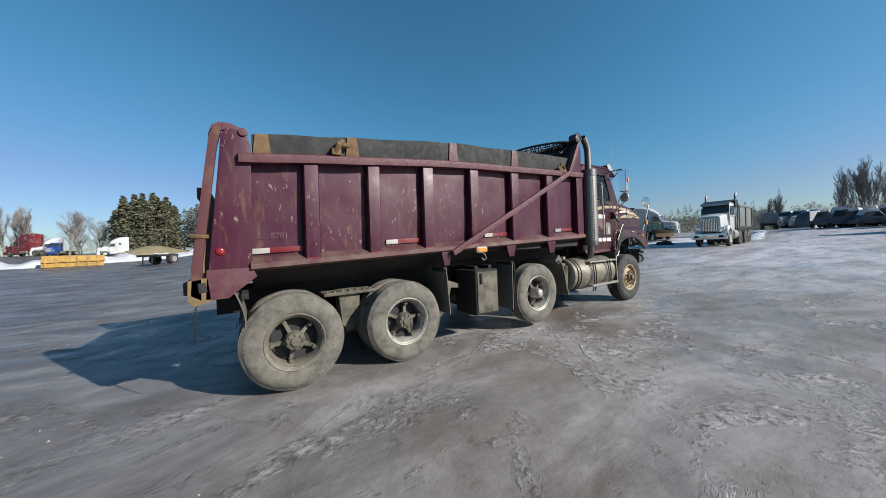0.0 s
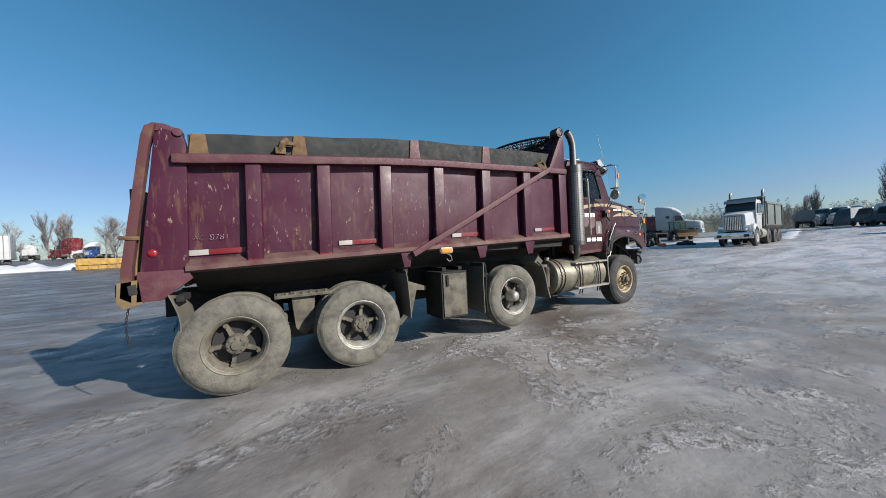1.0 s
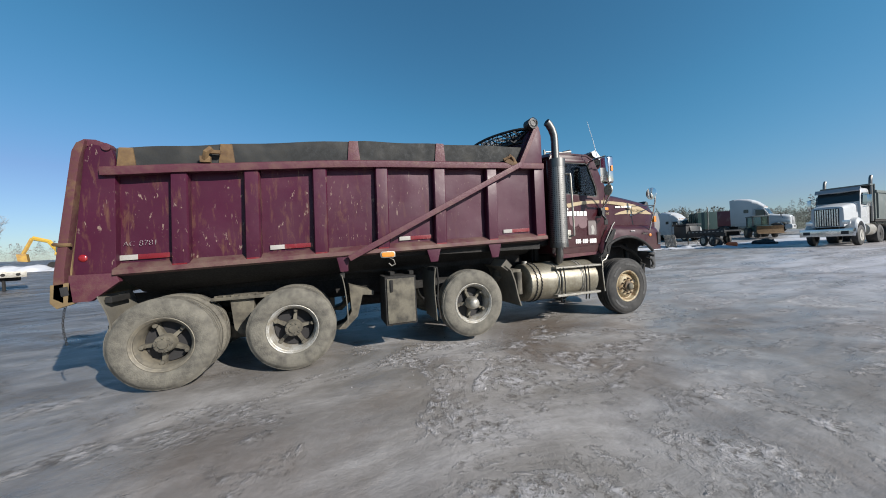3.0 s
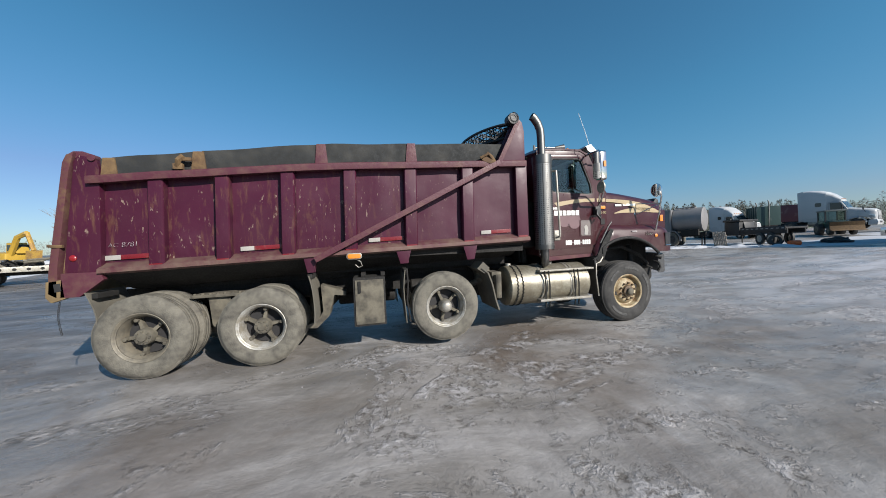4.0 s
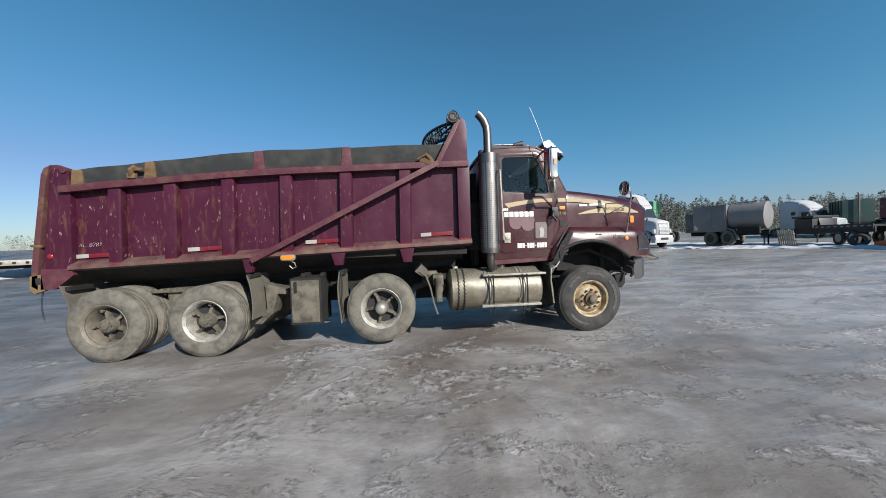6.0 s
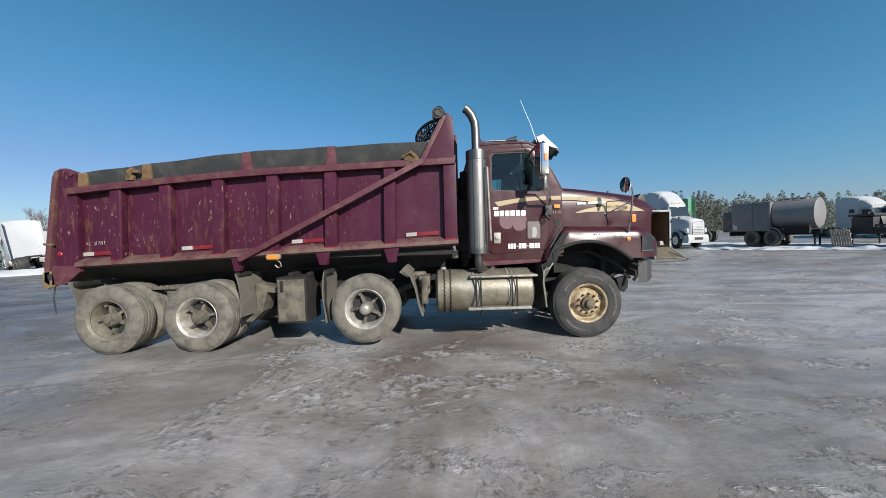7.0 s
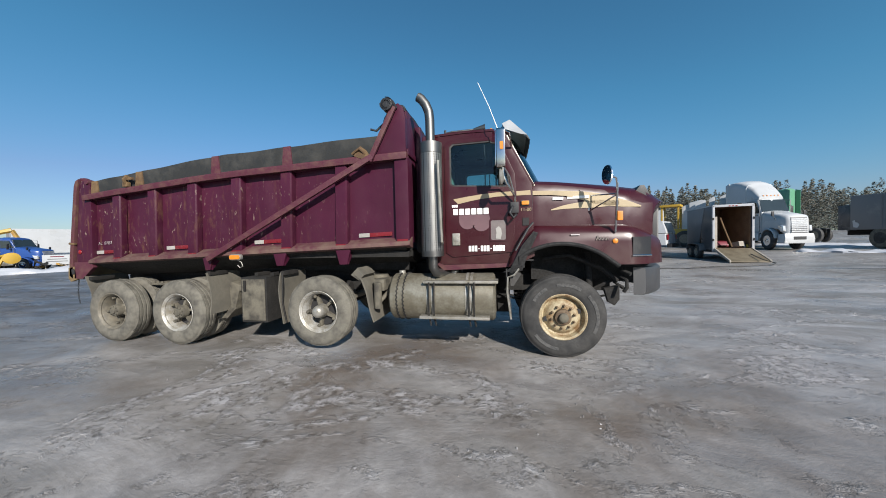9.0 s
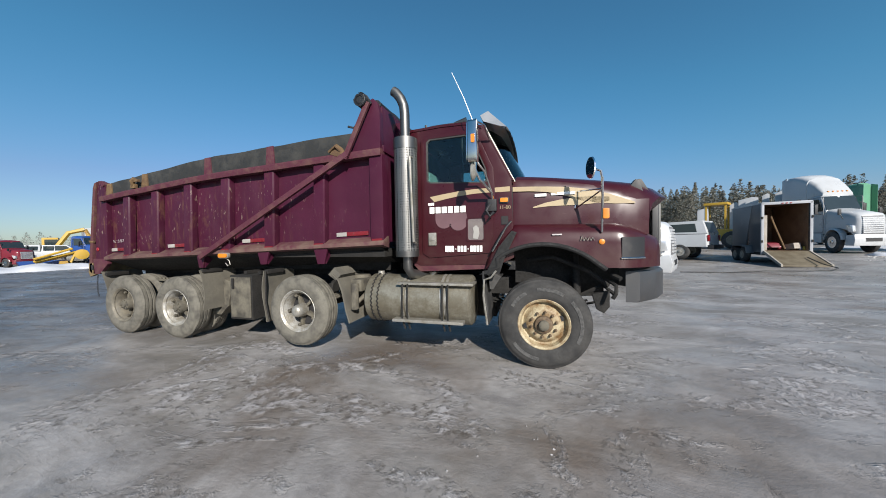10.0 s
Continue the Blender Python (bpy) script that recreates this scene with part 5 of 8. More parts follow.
for far in (False, True):
    # curved beige swooshes laid on the hood side
    def skin(x):
        return 1.22 - hood_half(x) - 0.018
    for up, dn in (
        ([(6.75, 2.15), (6.95, 2.145), (7.15, 2.135), (7.35, 2.12), (7.55, 2.09), (7.75, 2.035), (7.92, 1.975), (8.06, 1.915)],
         [(6.75, 2.095), (6.95, 2.09), (7.15, 2.07), (7.35, 2.015), (7.50, 1.955), (7.66, 1.925), (7.85, 1.905), (8.06, 1.90)]),
        ([(6.98, 1.90), (7.12, 1.945), (7.28, 1.975), (7.45, 1.995), (7.62, 2.0), (7.80, 1.985)],
         [(6.98, 1.888), (7.14, 1.902), (7.30, 1.905), (7.47, 1.905), (7.62, 1.915), (7.80, 1.935)])):
        bm = bmesh.new()
        loft(bm, [[(a[0], skin(a[0]) - 0.004, a[1]), (b[0], skin(b[0]) - 0.004, b[1]), (b[0], skin(b[0]) + 0.012, b[1]), (a[0], skin(a[0]) + 0.012, a[1])] for a, b in zip(up, dn)])
        tp("stripe", bm, M["beige"], hood, "beige swoosh stripe", 0, far)
    for x0, x1, z in ((7.00, 7.13, 2.02), (7.18, 7.44, 2.03)):
        bm = bmesh.new()
        y = skin((x0 + x1) / 2)
        box(bm, x0, x1, y - 0.009, y + 0.004, z, z + 0.034)
        tp("badge", bm, M["letter"], hood, "white name badge", 0.003, far)
    # hood-mounted mirror
    bm = bmesh.new()
    tube(bm, [(7.68, 0.13, 1.58), (7.67, 0.04, 1.88), (7.66, -0.02, 2.14), (7.645, -0.03, 2.21), (7.60, -0.03, 2.23), (7.56, -0.03, 2.20)], 0.013, 8)
    tube(bm, [(7.44, 0.33, 1.86), (7.66, 0.01, 2.02)], 0.009, 6)
    tube(bm, [(7.66, 0.0, 2.03), (7.46, 0.34, 2.06), (7.44, 0.33, 1.87)], 0.009, 6)
    arm = tp("hood_mirror_bracket", bm, M["chrome"], hood, "", 0, far)
    bm = bmesh.new()
    lathe(bm, [(0, 0.02), (0.004, 0.085), (0.018, 0.088), (0.04, 0.05), (0.045, 0.02)], "x", (7.54, -0.03, 2.22), 24)
    for v in bm.verts:
        v.co.z = 2.25 + (v.co.z - 2.22) * 1.3
    bmesh.ops.rotate(bm, verts=bm.verts, cent=(7.54, -0.03, 2.25), matrix=Matrix.Rotation(radians(20), 3, "Z"))
    tp("hood_mirror", bm, M["mirror"], hood, "round convex hood mirror", 0, far)
    bm = bmesh.new()
    prism(bm, rounded(7.675, 7.735, 1.72, 1.83, 0.012), "y", 0.03, 0.08)
    tp("turn_signal", bm, M["amber"], hood, "amber turn signal on the mirror post", 0.006, far)
    # fender
    bm = bmesh.new()
    rings = []
    n = 34
    wx, wz, wr = 7.07, 0.615, 0.84
    for k in range(n + 1):
        x = 6.44 + (8.32 - 6.44) * k / n
        u = (x - 6.44) / 1.66
        zu = 1.30 + 0.40 * min(1, u / 0.20) ** 0.8 if u < 0.20 else 1.70 - 0.02 * (u - 0.2) - 0.08 * max(0, u - 0.85) / 0.15
        dx = (x - wx) / wr
        zl = wz + wr * math.sqrt(max(0, 1 - dx * dx)) if abs(dx) < 1 else wz
        zl = max(zl, 1.19 if x > 7.5 else 1.14)
        zl = min(zl, zu - 0.05)
        yin = 1.22 - hood_half(max(6.74, x)) + 0.25 * max(0, u - 0.95) / 0.18
        yo = 0.13 + 0.34 * (max(0, u - 0.86) / 0.28) ** 1.6
        outer = [(x, yin, zu), (x, yin - 0.08, zu - 0.012), (x, yo + 0.05, zu - 0.06), (x, yo + 0.012, zu - 0.12 if zu - 0.12 > zl else (zu + zl) / 2), (x, yo, max(zl + 0.02, zu - 0.22)), (x, yo - 0.008, zl)]
        inner = [(x, p[1] + 0.025, p[2] - (0.02 if i < 3 else 0)) for i, p in enumerate(outer)]
        rings.append(outer + inner[::-1])
    loft(bm, rings)
    fender = tp("fender", bm, M["cab"], None, "rounded maroon front fender", 0, far, sharp=60)
    bm = bmesh.new()
    pts = [(6.46, 0.125, 1.10), (6.50, 0.12, 1.16), (6.58, 0.115, 1.19)] + [(wx + wr * math.cos(radians(a)), 0.115, wz + wr * math.sin(radians(a))) for a in range(126, 44, -6)] + [(7.72, 0.12, 1.17)]
    tube(bm, pts, 0.026, 8)
    tp("fender_lip", bm, M["arch"], fender, "black rubber arch lip", 0, far)
    bm = bmesh.new()
    prism(bm, [(6.36, 1.10), (6.46, 1.16), (6.60, 1.44), (6.74, 1.62), (6.80, 1.60), (6.66, 1.30), (6.60, 1.12)], "y", 0.108, 0.125)
    tp("arch_panel", bm, M["arch"], fender, "black plastic splash panel", 0.004, far)
    bm = bmesh.new()
    tube(bm, [(6.52, 0.10, 1.38), (6.68, 0.09, 1.66), (6.74, 0.09, 1.73)], 0.013, 8)
    tp("hood_latch", bm, M["steel"], fender, "steel hood latch rod", 0, far)
    bm = bmesh.new()
    def nose_y(x):
        return 0.13 + 0.34 * (max(0, (x - 6.44) / 1.66 - 0.86) / 0.28) ** 1.6
    loft(bm, [[(x, nose_y(x) - 0.012, 1.30), (x, nose_y(x) - 0.014, 1.52), (x, nose_y(x) + 0.03, 1.52), (x, nose_y(x) + 0.03, 1.30)] for x in (7.87, 7.92, 7.97, 8.02, 8.07, 8.11)])
    tp("headlamp_panel", bm, M["black"], fender, "black headlamp surround", 0, far)
    bm = bmesh.new()
    tube(bm, [(x, nose_y(x) - 0.016, 1.295) for x in (7.86, 7.92, 7.97, 8.02, 8.07, 8.11)], 0.011, 6)
    tp("headlamp_trim", bm, M["chrome"], fender, "", 0, far)
    bm = bmesh.new()
    lathe(bm, [(0, 0.03), (0.01, 0.03), (0.016, 0.015)], "y", (7.68, 0.13, 1.475), 14, -1)
    tp("fender_lamp", bm, M["amber"], fender, "small amber fender lamp", 0, far)
    for k in range(4):
        bm = bmesh.new()
        tube(bm, [(7.47 + 0.035 * k, 0.118, 1.49), (7.485 + 0.035 * k, 0.116, 1.53 + 0.02 * (k == 0)), (7.50 + 0.035 * k, 0.118, 1.49)], 0.005, 4)
        tp("badge", bm, M["alu"], fender, "chrome script badge", 0, far)
    bm = bmesh.new()
    box(bm, 7.18, 7.28, 0.12, 0.128, 1.555, 1.57)
    tp("badge", bm, M["chalk"], fender, "small pale badge", 0, far)
    # flap behind the steer wheel
    bm = bmesh.new()
    pts = [(6.40, 1.14), (6.40, 0.95), (6.44, 0.7), (6.45, 0.5)]
    prism(bm, pts + [(a + 0.015, b) for a, b in pts[::-1]], "y", 0.10, 0.62)
    prism(bm, [(6.44, 1.14), (6.60, 1.06), (6.50, 0.9), (6.46, 0.9)], "y", 0.30, 0.60)
    tp("splash_flap", bm, M["rubber"], fender, "black splash flap", 0, far)
    bm = bmesh.new()
    tube(bm, [(6.56, 0.10, 1.15), (6.50, 0.09, 1.07), (6.42, 0.09, 1.04), (6.41, 0.085, 0.85), (6.45, 0.09, 0.5)], 0.012, 6)
    tp("flap_rod", bm, M["alu"], fender, "", 0, far)
    # hood side air intake
    bm = bmesh.new()
    prism(bm, [(8.00, 2.06), (8.10, 2.19), (8.14, 2.17), (8.18, 2.02), (8.10, 1.98)], "y", 0.50, 0.60)
    tp("bug_shield", bm, M["black"], hood, "black hood-front deflector", 0.01, far)
bm = bmesh.new()
prism(bm, [(8.04, 2.10), (8.14, 2.20), (8.18, 2.20), (8.26, 2.05)], "y", 0.58, 1.86)
tp("bug_shield", bm, M["black"], hood, "black hood-front deflector", 0.01)
# inner arch clutter, bumper
for far in (False, True):
    bm = bmesh.new()
    box(bm, 6.75, 7.95, 0.62, 0.80, 0.95, 1.62)
    tube(bm, [(6.9, 0.5, 1.25), (7.2, 0.4, 1.3), (7.6, 0.42, 1.12), (7.8, 0.45, 0.95)], 0.03, 7)
    tube(bm, [(7.45, 0.5, 1.32), (7.47, 0.48, 0.85)], 0.045, 10)
    tube(bm, [(7.3, 0.55, 0.7), (7.75, 0.5, 0.95), (7.86, 0.4, 0.86)], 0.025, 6)
    tp("steering_gear", bm, M["grime_and_shade"], None, "", 0, far)
    bm = bmesh.new()
    prism(bm, [(7.62, 0.86), (7.80, 0.90), (7.80, 0.72), (7.74, 0.64), (7.67, 0.68)], "y", 0.36, 0.44)
    tube(bm, [(7.80, 0.32, 1.02), (7.84, 0.24, 0.98), (7.83, 0.20, 0.90), (7.80, 0.22, 0.84)], 0.022, 6)
    tube(bm, [(7.80, 0.30, 1.10), (7.88, 0.22, 1.06)], 0.03, 6)
    tp("tow_bracket", bm, M["grime_and_shade"], None, "torn bumper bracket", 0.004, far)
bm = bmesh.new()
rings = []
for j in range(17):
    y = 0.36 + (WIDE - 0.72) * j / 16
    x = 8.10 + 0.46 * max(0.0, 1 - ((y - 1.22) / 0.86) ** 2)
    rings.append([(x, y, 0.81), (x, y, 1.10), (x - 0.03, y, 1.13), (x - 0.14, y, 1.13), (x - 0.14, y, 0.78), (x - 0.03, y, 0.78)])
loft(bm, rings)
tp("bumper", bm, M["bumper"], None, "dull steel front bumper", 0)


FRONT = False


# ---------------- the yard round the truck ----------------
def car_paint(name, color, rough=0.3, dirt=0.12):
    return plain(name, color, rough, grain=0.15, scale=1.5, dirt=dirt, dirt_color=(0.3, 0.28, 0.25))


C = {
    "white": car_paint("white_cab_paint", (0.43, 0.44, 0.45)),
    "bright": plain("bright_grille_metal", (0.62, 0.63, 0.64), 0.3, 0.35, grain=0.1, scale=5),
    "green": car_paint("green_cab_paint", (0.11, 0.27, 0.17)),
    "teal": car_paint("teal_cab_paint", (0.03, 0.30, 0.36)),
    "blue": car_paint("blue_cab_paint", (0.02, 0.06, 0.22)),
    "sky_blue": car_paint("light_blue_paint", (0.015, 0.15, 0.25)),
    "red": car_paint("red_cab_paint", (0.15, 0.014, 0.024)),
    "yellow": car_paint("yellow_machine_paint", (0.42, 0.26, 0.03), 0.6),
    "rust_yellow": dusty("rusty_yellow_steel", (0.42, 0.26, 0.04), (0.25, 0.14, 0.05), 0.4, 0.7, scale=2),
    "grey": car_paint("grey_sheet", (0.15, 0.15, 0.155), 0.45),
    "charcoal": car_paint("charcoal_sheet", (0.055, 0.058, 0.065), 0.3),
    "silver": car_paint("silver_sheet", (0.30, 0.31, 0.33), 0.3),
    "steel_tank": plain("dull_steel_tank", (0.20, 0.195, 0.195), 0.6, 0.15, grain=0.25, scale=1.2, dirt=0.15),
    "olive": car_paint("grey_green_box_paint", (0.115, 0.13, 0.122), 0.5),
    "dk_green": car_paint("dark_green_paint", (0.03, 0.06, 0.055), 0.4),
    "maroon": car_paint("dark_maroon_paint", (0.09, 0.02, 0.03), 0.4),
    "orange": car_paint("orange_plastic", (0.75, 0.13, 0.03), 0.5),
    "wood": dusty("grey_weathered_wood", (0.24, 0.21, 0.18), (0.34, 0.31, 0.27), 0.5, 0.85, scale=3),
    "ply": dusty("brown_plywood", (0.14, 0.085, 0.05), (0.20, 0.13, 0.08), 0.5, 0.75, scale=2),
    "ramp": dusty("wet_wooden_ramp", (0.085, 0.066, 0.040), (0.15, 0.125, 0.085), 0.5, 0.6, scale=3),
    "glass": plain("dark_window_glass", (0.025, 0.035, 0.04), 0.06, grain=0.1, coat=0.3),
    "snow": plain("old_snow", (0.45, 0.46, 0.49), 0.7, grain=0.10, scale=2, dirt=0.10, dirt_color=(0.42, 0.40, 0.39), bump=0.6),
    "grass": dusty("dead_grass", (0.17, 0.14, 0.07), (0.27, 0.22, 0.12), 0.5, 0.95, scale=0.8),
    "bark": bark_leaf("grey_bark", (0.17, 0.15, 0.135), (0.26, 0.235, 0.21)),
    "twig": bark_leaf("bare_twigs", (0.16, 0.142, 0.135), (0.29, 0.26, 0.245)),
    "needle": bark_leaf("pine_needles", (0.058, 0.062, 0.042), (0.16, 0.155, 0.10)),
    # frosty grey, with the haze of distance mixed into the colour
    "needle_far": bark_leaf("hazy_frosted_spruce", (0.085, 0.090, 0.072), (0.22, 0.21, 0.18)),
    "lamp": plain("headlamp_lens", (0.7, 0.7, 0.7), 0.08, 0.5, grain=0.1),
}


def at_ground(x, y, turn=0.0):
    return pose(x, y, rise(x, y), 0, 0, turn)


def yard_wheel(parent, x, y, r=0.5, w=0.28, sgn=-1, rim="rim_bright", s=1.0, tyre="rubber"):
    """A plain truck wheel; sgn: the side its face looks to."""
    bm = bmesh.new()
    lathe(bm, [(0, r * 0.56), (-0.0, r * 0.86), (0.03, r * 0.97), (0.07, r), (w - 0.07, r), (w - 0.03, r * 0.97), (w, r * 0.86), (w, r * 0.56)], "y", (x, y, r), 24, -sgn, closed=True)
    wl = part("wheel", bm, M[tyre], parent)
    bm = bmesh.new()
    lathe(bm, [(0.01, r * 0.565), (0.0, r * 0.57), (0.03, r * 0.50), (0.07, r * 0.46), (0.06, r * 0.30), (0.03, r * 0.2), (-0.01, r * 0.18), (-0.02, r * 0.08)], "y", (x, y, r), 20, -sgn)
    part("rim", bm, M[rim], wl)


def outline_body(bm, prof, half, tuck=0.08, top_in=0.12):
    """A body whose side outline (x, z) is pushed across, drawn in a little towards the top."""
    zs = [z for _, z in prof]
    lo, hi = min(zs), max(zs)
    rings = []
    for j, f in enumerate((-1.0, -0.97, -0.85, 0, 0.85, 0.97, 1.0)):
        e = 0.0 if abs(f) < 0.9 else (0.03 if abs(f) < 0.99 else 0.07)
        ring = []
        cx = sum(x for x, _ in prof) / len(prof)
        cz = sum(zs) / len(zs)
        for x, z in prof:
            y = f * (half - top_in * max(0, (z - lo) / (hi - lo) - 0.4))
            ring.append((x + (cx - x) * e * 0.35, y, z + (cz - z) * e * 0.5))
        rings.append(ring)
    loft(bm, rings)


def shell_body(bm, stations, n=5):
    """A cab or hood lofted along x: (x, half width, bottom, top, corner radius, crown)."""
    rings = []
    for x, w, zb, zt, rad, crown in stations:
        half = [(w * 0.98, zb), (w, zb + 0.5 * (zt - rad - zb)), (w - 0.02, zt - rad)]
        half += [(w - 0.02 - rad * (1 - math.cos(a)), zt - rad + rad * math.sin(a)) for a in [math.pi / 2 * (k + 1) / n for k in range(n)]]
        half.append((0.4 * w, zt + crown * 0.8))
        half.append((0.0, zt + crown))
        rings.append([(x, u, z) for u, z in half] + [(x, -u, z) for u, z in half[-2::-1]])
    loft(bm, rings)


def tractor(m, paint, label, sleeper=True, s=0.9, group="parked highway tractors"):
    """A highway tractor, nose to +x, origin under its front axle."""
    t = thing("tractor_unit", label, "truck", m, group)

    def add(name, bm, mat, parent=None, lab="", bevel=0.0):
        bmesh.ops.scale(bm, verts=bm.verts, vec=(s * 0.95, s * 0.87, s))
        return part(name, bm, mat, parent or t, lab, bevel)
    p = C[paint]
    bm = bmesh.new()
    shell_body(bm, [(1.22, 0.56, 0.86, 1.52, 0.14, 0.02), (1.17, 0.70, 0.84, 1.74, 0.20, 0.03), (1.04, 0.84, 0.86, 1.86, 0.26, 0.04), (0.66, 0.92, 1.12, 1.93, 0.30, 0.05), (0.20, 0.97, 1.22, 2.01, 0.30, 0.05), (-0.25, 1.02, 1.18, 2.09, 0.26, 0.05), (-0.60, 1.06, 0.95, 2.16, 0.20, 0.05)])
    add("hood", bm, p, None, "", 0)
    for sg in (-1, 1):
        bm = bmesh.new()
        loft(bm, [[(0.66 * math.cos(a), sg * 0.80, 0.56 + 0.66 * math.sin(a)), (0.66 * math.cos(a), sg * 1.12, 0.56 + 0.64 * math.sin(a)), (0.62 * math.cos(a), sg * 1.17, 0.56 + 0.58 * math.sin(a)), (0.58 * math.cos(a), sg * 1.15, 0.56 + 0.57 * math.sin(a)), (0.60 * math.cos(a), sg * 0.80, 0.56 + 0.60 * math.sin(a))] for a in [radians(8 + 164 * k / 14) for k in range(15)]])
        add("fender", bm, p)
    bm = bmesh.new()
    shell_body(bm, [(-0.56, 1.08, 0.95, 2.12, 0.12, 0.03), (-0.76, 1.07, 0.95, 2.50, 0.14, 0.04), (-0.95, 1.06, 0.95, 2.84, 0.18, 0.05), (-1.10, 1.05, 0.95, 2.98, 0.24, 0.06), (-1.5, 1.07, 0.95, 3.02, 0.26, 0.07), (-2.0, 1.08, 0.95, 3.03, 0.26, 0.07)])
    shell = add("cab", bm, p, None, "", 0.02)
    back = -2.05
    if sleeper:
        bm = bmesh.new()
        shell_body(bm, [(-0.98, 0.92, 2.90, 3.06, 0.12, 0.04), (-1.20, 0.98, 2.92, 3.30, 0.24, 0.06), (-1.55, 1.04, 2.94, 3.62, 0.34, 0.08), (-1.96, 1.10, 2.0, 3.86, 0.36, 0.09), (-1.97, 1.14, 0.95, 3.87, 0.36, 0.09), (-2.5, 1.18, 0.95, 4.06, 0.34, 0.08), (-3.1, 1.20, 0.95, 4.16, 0.30, 0.07), (-3.6, 1.20, 0.95, 4.18, 0.28, 0.06)])
        add("sleeper", bm, p)
        back = -3.6
        for sg in (-1, 1):
            bm = bmesh.new()
            prism(bm, [(-3.60, 1.0), (-3.60, 4.18), (-4.05, 4.08), (-4.0, 1.0)], "y", sg * 1.16 - 0.02, sg * 1.16 + 0.02)
            add("side_fairing", bm, p, None, "", 0.01)
            bm = bmesh.new()
            prism(bm, rounded(-2.75, -2.30, 2.45, 2.85, 0.1), "y", sg * 1.18 - 0.02, sg * 1.18 + 0.02)
            add("sleeper_window", bm, C["glass"], None, "small dark sleeper window")
    bm = bmesh.new()
    loft(bm, [[(-0.545, y, 2.16), (-0.935, y * 0.93, 2.86), (-0.955, y * 0.93, 2.85), (-0.565, y, 2.15)] for y in (-1.0, -0.5, 0, 0.5, 1.0)])
    add("windshield", bm, C["glass"], None, "dark windshield")
    for sg in (-1, 1):
        bm = bmesh.new()
        prism(bm, [(-0.72, 2.10), (-1.0, 2.72), (-1.70, 2.74), (-1.70, 2.08)], "y", sg * 1.085 - 0.03, sg * 1.085 + 0.03)
        add("side_window", bm, C["glass"], None, "dark side window")
        bm = bmesh.new()
        ring_plate(bm, rounded(-1.82, -0.62, 1.0, 2.82, 0.1), rounded(-1.80, -0.64, 1.02, 2.80, 0.1), "y", sg * 1.145 - 0.015, sg * 1.145 + 0.015)
        add("door_seam", bm, C["grey"])
        bm = bmesh.new()
        box(bm, -0.86, -0.78, sg * 1.42 - 0.09, sg * 1.42 + 0.09, 1.95, 2.45)
        tube(bm, [(-0.80, sg * 1.12, 2.50), (-0.82, sg * 1.42, 2.46)], 0.02, 5)
        tube(bm, [(-0.80, sg * 1.12, 1.95), (-0.82, sg * 1.42, 1.98)], 0.02, 5)
        add("mirror", bm, M["black"], None, "", 0.01)
        bm = bmesh.new()
        tube(bm, [(0.55, sg * 1.0, 1.62), (0.45, sg * 1.12, 1.92)], 0.02, 5)
        box(bm, 0.40, 0.48, sg * 1.12 - 0.08, sg * 1.12 + 0.08, 1.85, 2.12)
        add("hood_mirror", bm, M["black"], None, "", 0.02)
        bm = bmesh.new()
        prism(bm, [(0.90, 1.00), (1.16, 1.02), (1.12, 1.30), (0.70, 1.36)], "y", sg * 0.90 - 0.10, sg * 0.90 + 0.06)
        add("headlamp", bm, C["lamp"], None, "", 0.02)
        bm = bmesh.new()
        lathe(bm, [(0, 0.28), (0.02, 0.31), (1.3, 0.31), (1.32, 0.28)], "x", (-3.3 if sleeper else -2.4, sg * 0.92, 0.75), 24)
        add("fuel_tank", bm, M["alu"])
        bm = bmesh.new()
        box(bm, -2.0, -0.75, sg * 1.08 - 0.08, sg * 1.08 + 0.08, 0.5, 0.95)
        add("side_step", bm, p if sleeper else M["alu"], None, "", 0.02)
        yard_wheel(t, 0.0, sg * 1.01 * s, 0.52 * s, 0.28, sg, "chrome")
        for ax in (back - 1.1, back - 2.42):
            yard_wheel(t, ax * s * 0.95, sg * 1.04 * s, 0.52 * s, 0.52, sg, "rim")
    bm = bmesh.new()
    box(bm, 1.205, 1.25, -0.56, 0.56, 0.90, 1.74)
    for v in bm.verts:
        v.co.x -= 0.10 * max(0, (v.co.z - 1.1))
    g = add("grille", bm, C["grey"], None, "chrome barred grille")
    for k in range(8):
        bm = bmesh.new()
        z = 0.95 + 0.095 * k
        box(bm, 1.24 - 0.10 * max(0, z - 1.1), 1.285 - 0.10 * max(0, z - 1.1), -0.54, 0.54, z, z + 0.060)
        add("grille_bar", bm, C["bright"], g)
    bm = bmesh.new()
    outline_body(bm, [(0.70, 0.36), (1.26, 0.36), (1.31, 0.62), (1.24, 0.88), (0.72, 0.86)], 1.02, top_in=0.05)
    add("bumper", bm, p, None, "", 0.02)
    bm = bmesh.new()
    box(bm, 1.305, 1.318, -0.42, 0.42, 0.56, 0.72)
    add("air_intake", bm, M["black"])
    bm = bmesh.new()
    for sg in (-1, 1):
        box(bm, back - 3.0, 0.9, sg * 0.42 - 0.05, sg * 0.42 + 0.05, 0.68, 0.95)
    box(bm, back - 1.9, back - 1.2, -0.5, 0.5, 0.98, 1.10)
    add("chassis", bm, M["grime_and_shade"])
    if sleeper:
        for k in range(5):
            bm = bmesh.new()
            box(bm, -1.03, -0.96, -0.6 + 0.28 * k, -0.52 + 0.28 * k, 3.08, 3.14)
            add("clearance_lamp", bm, M["amber"])
    return t


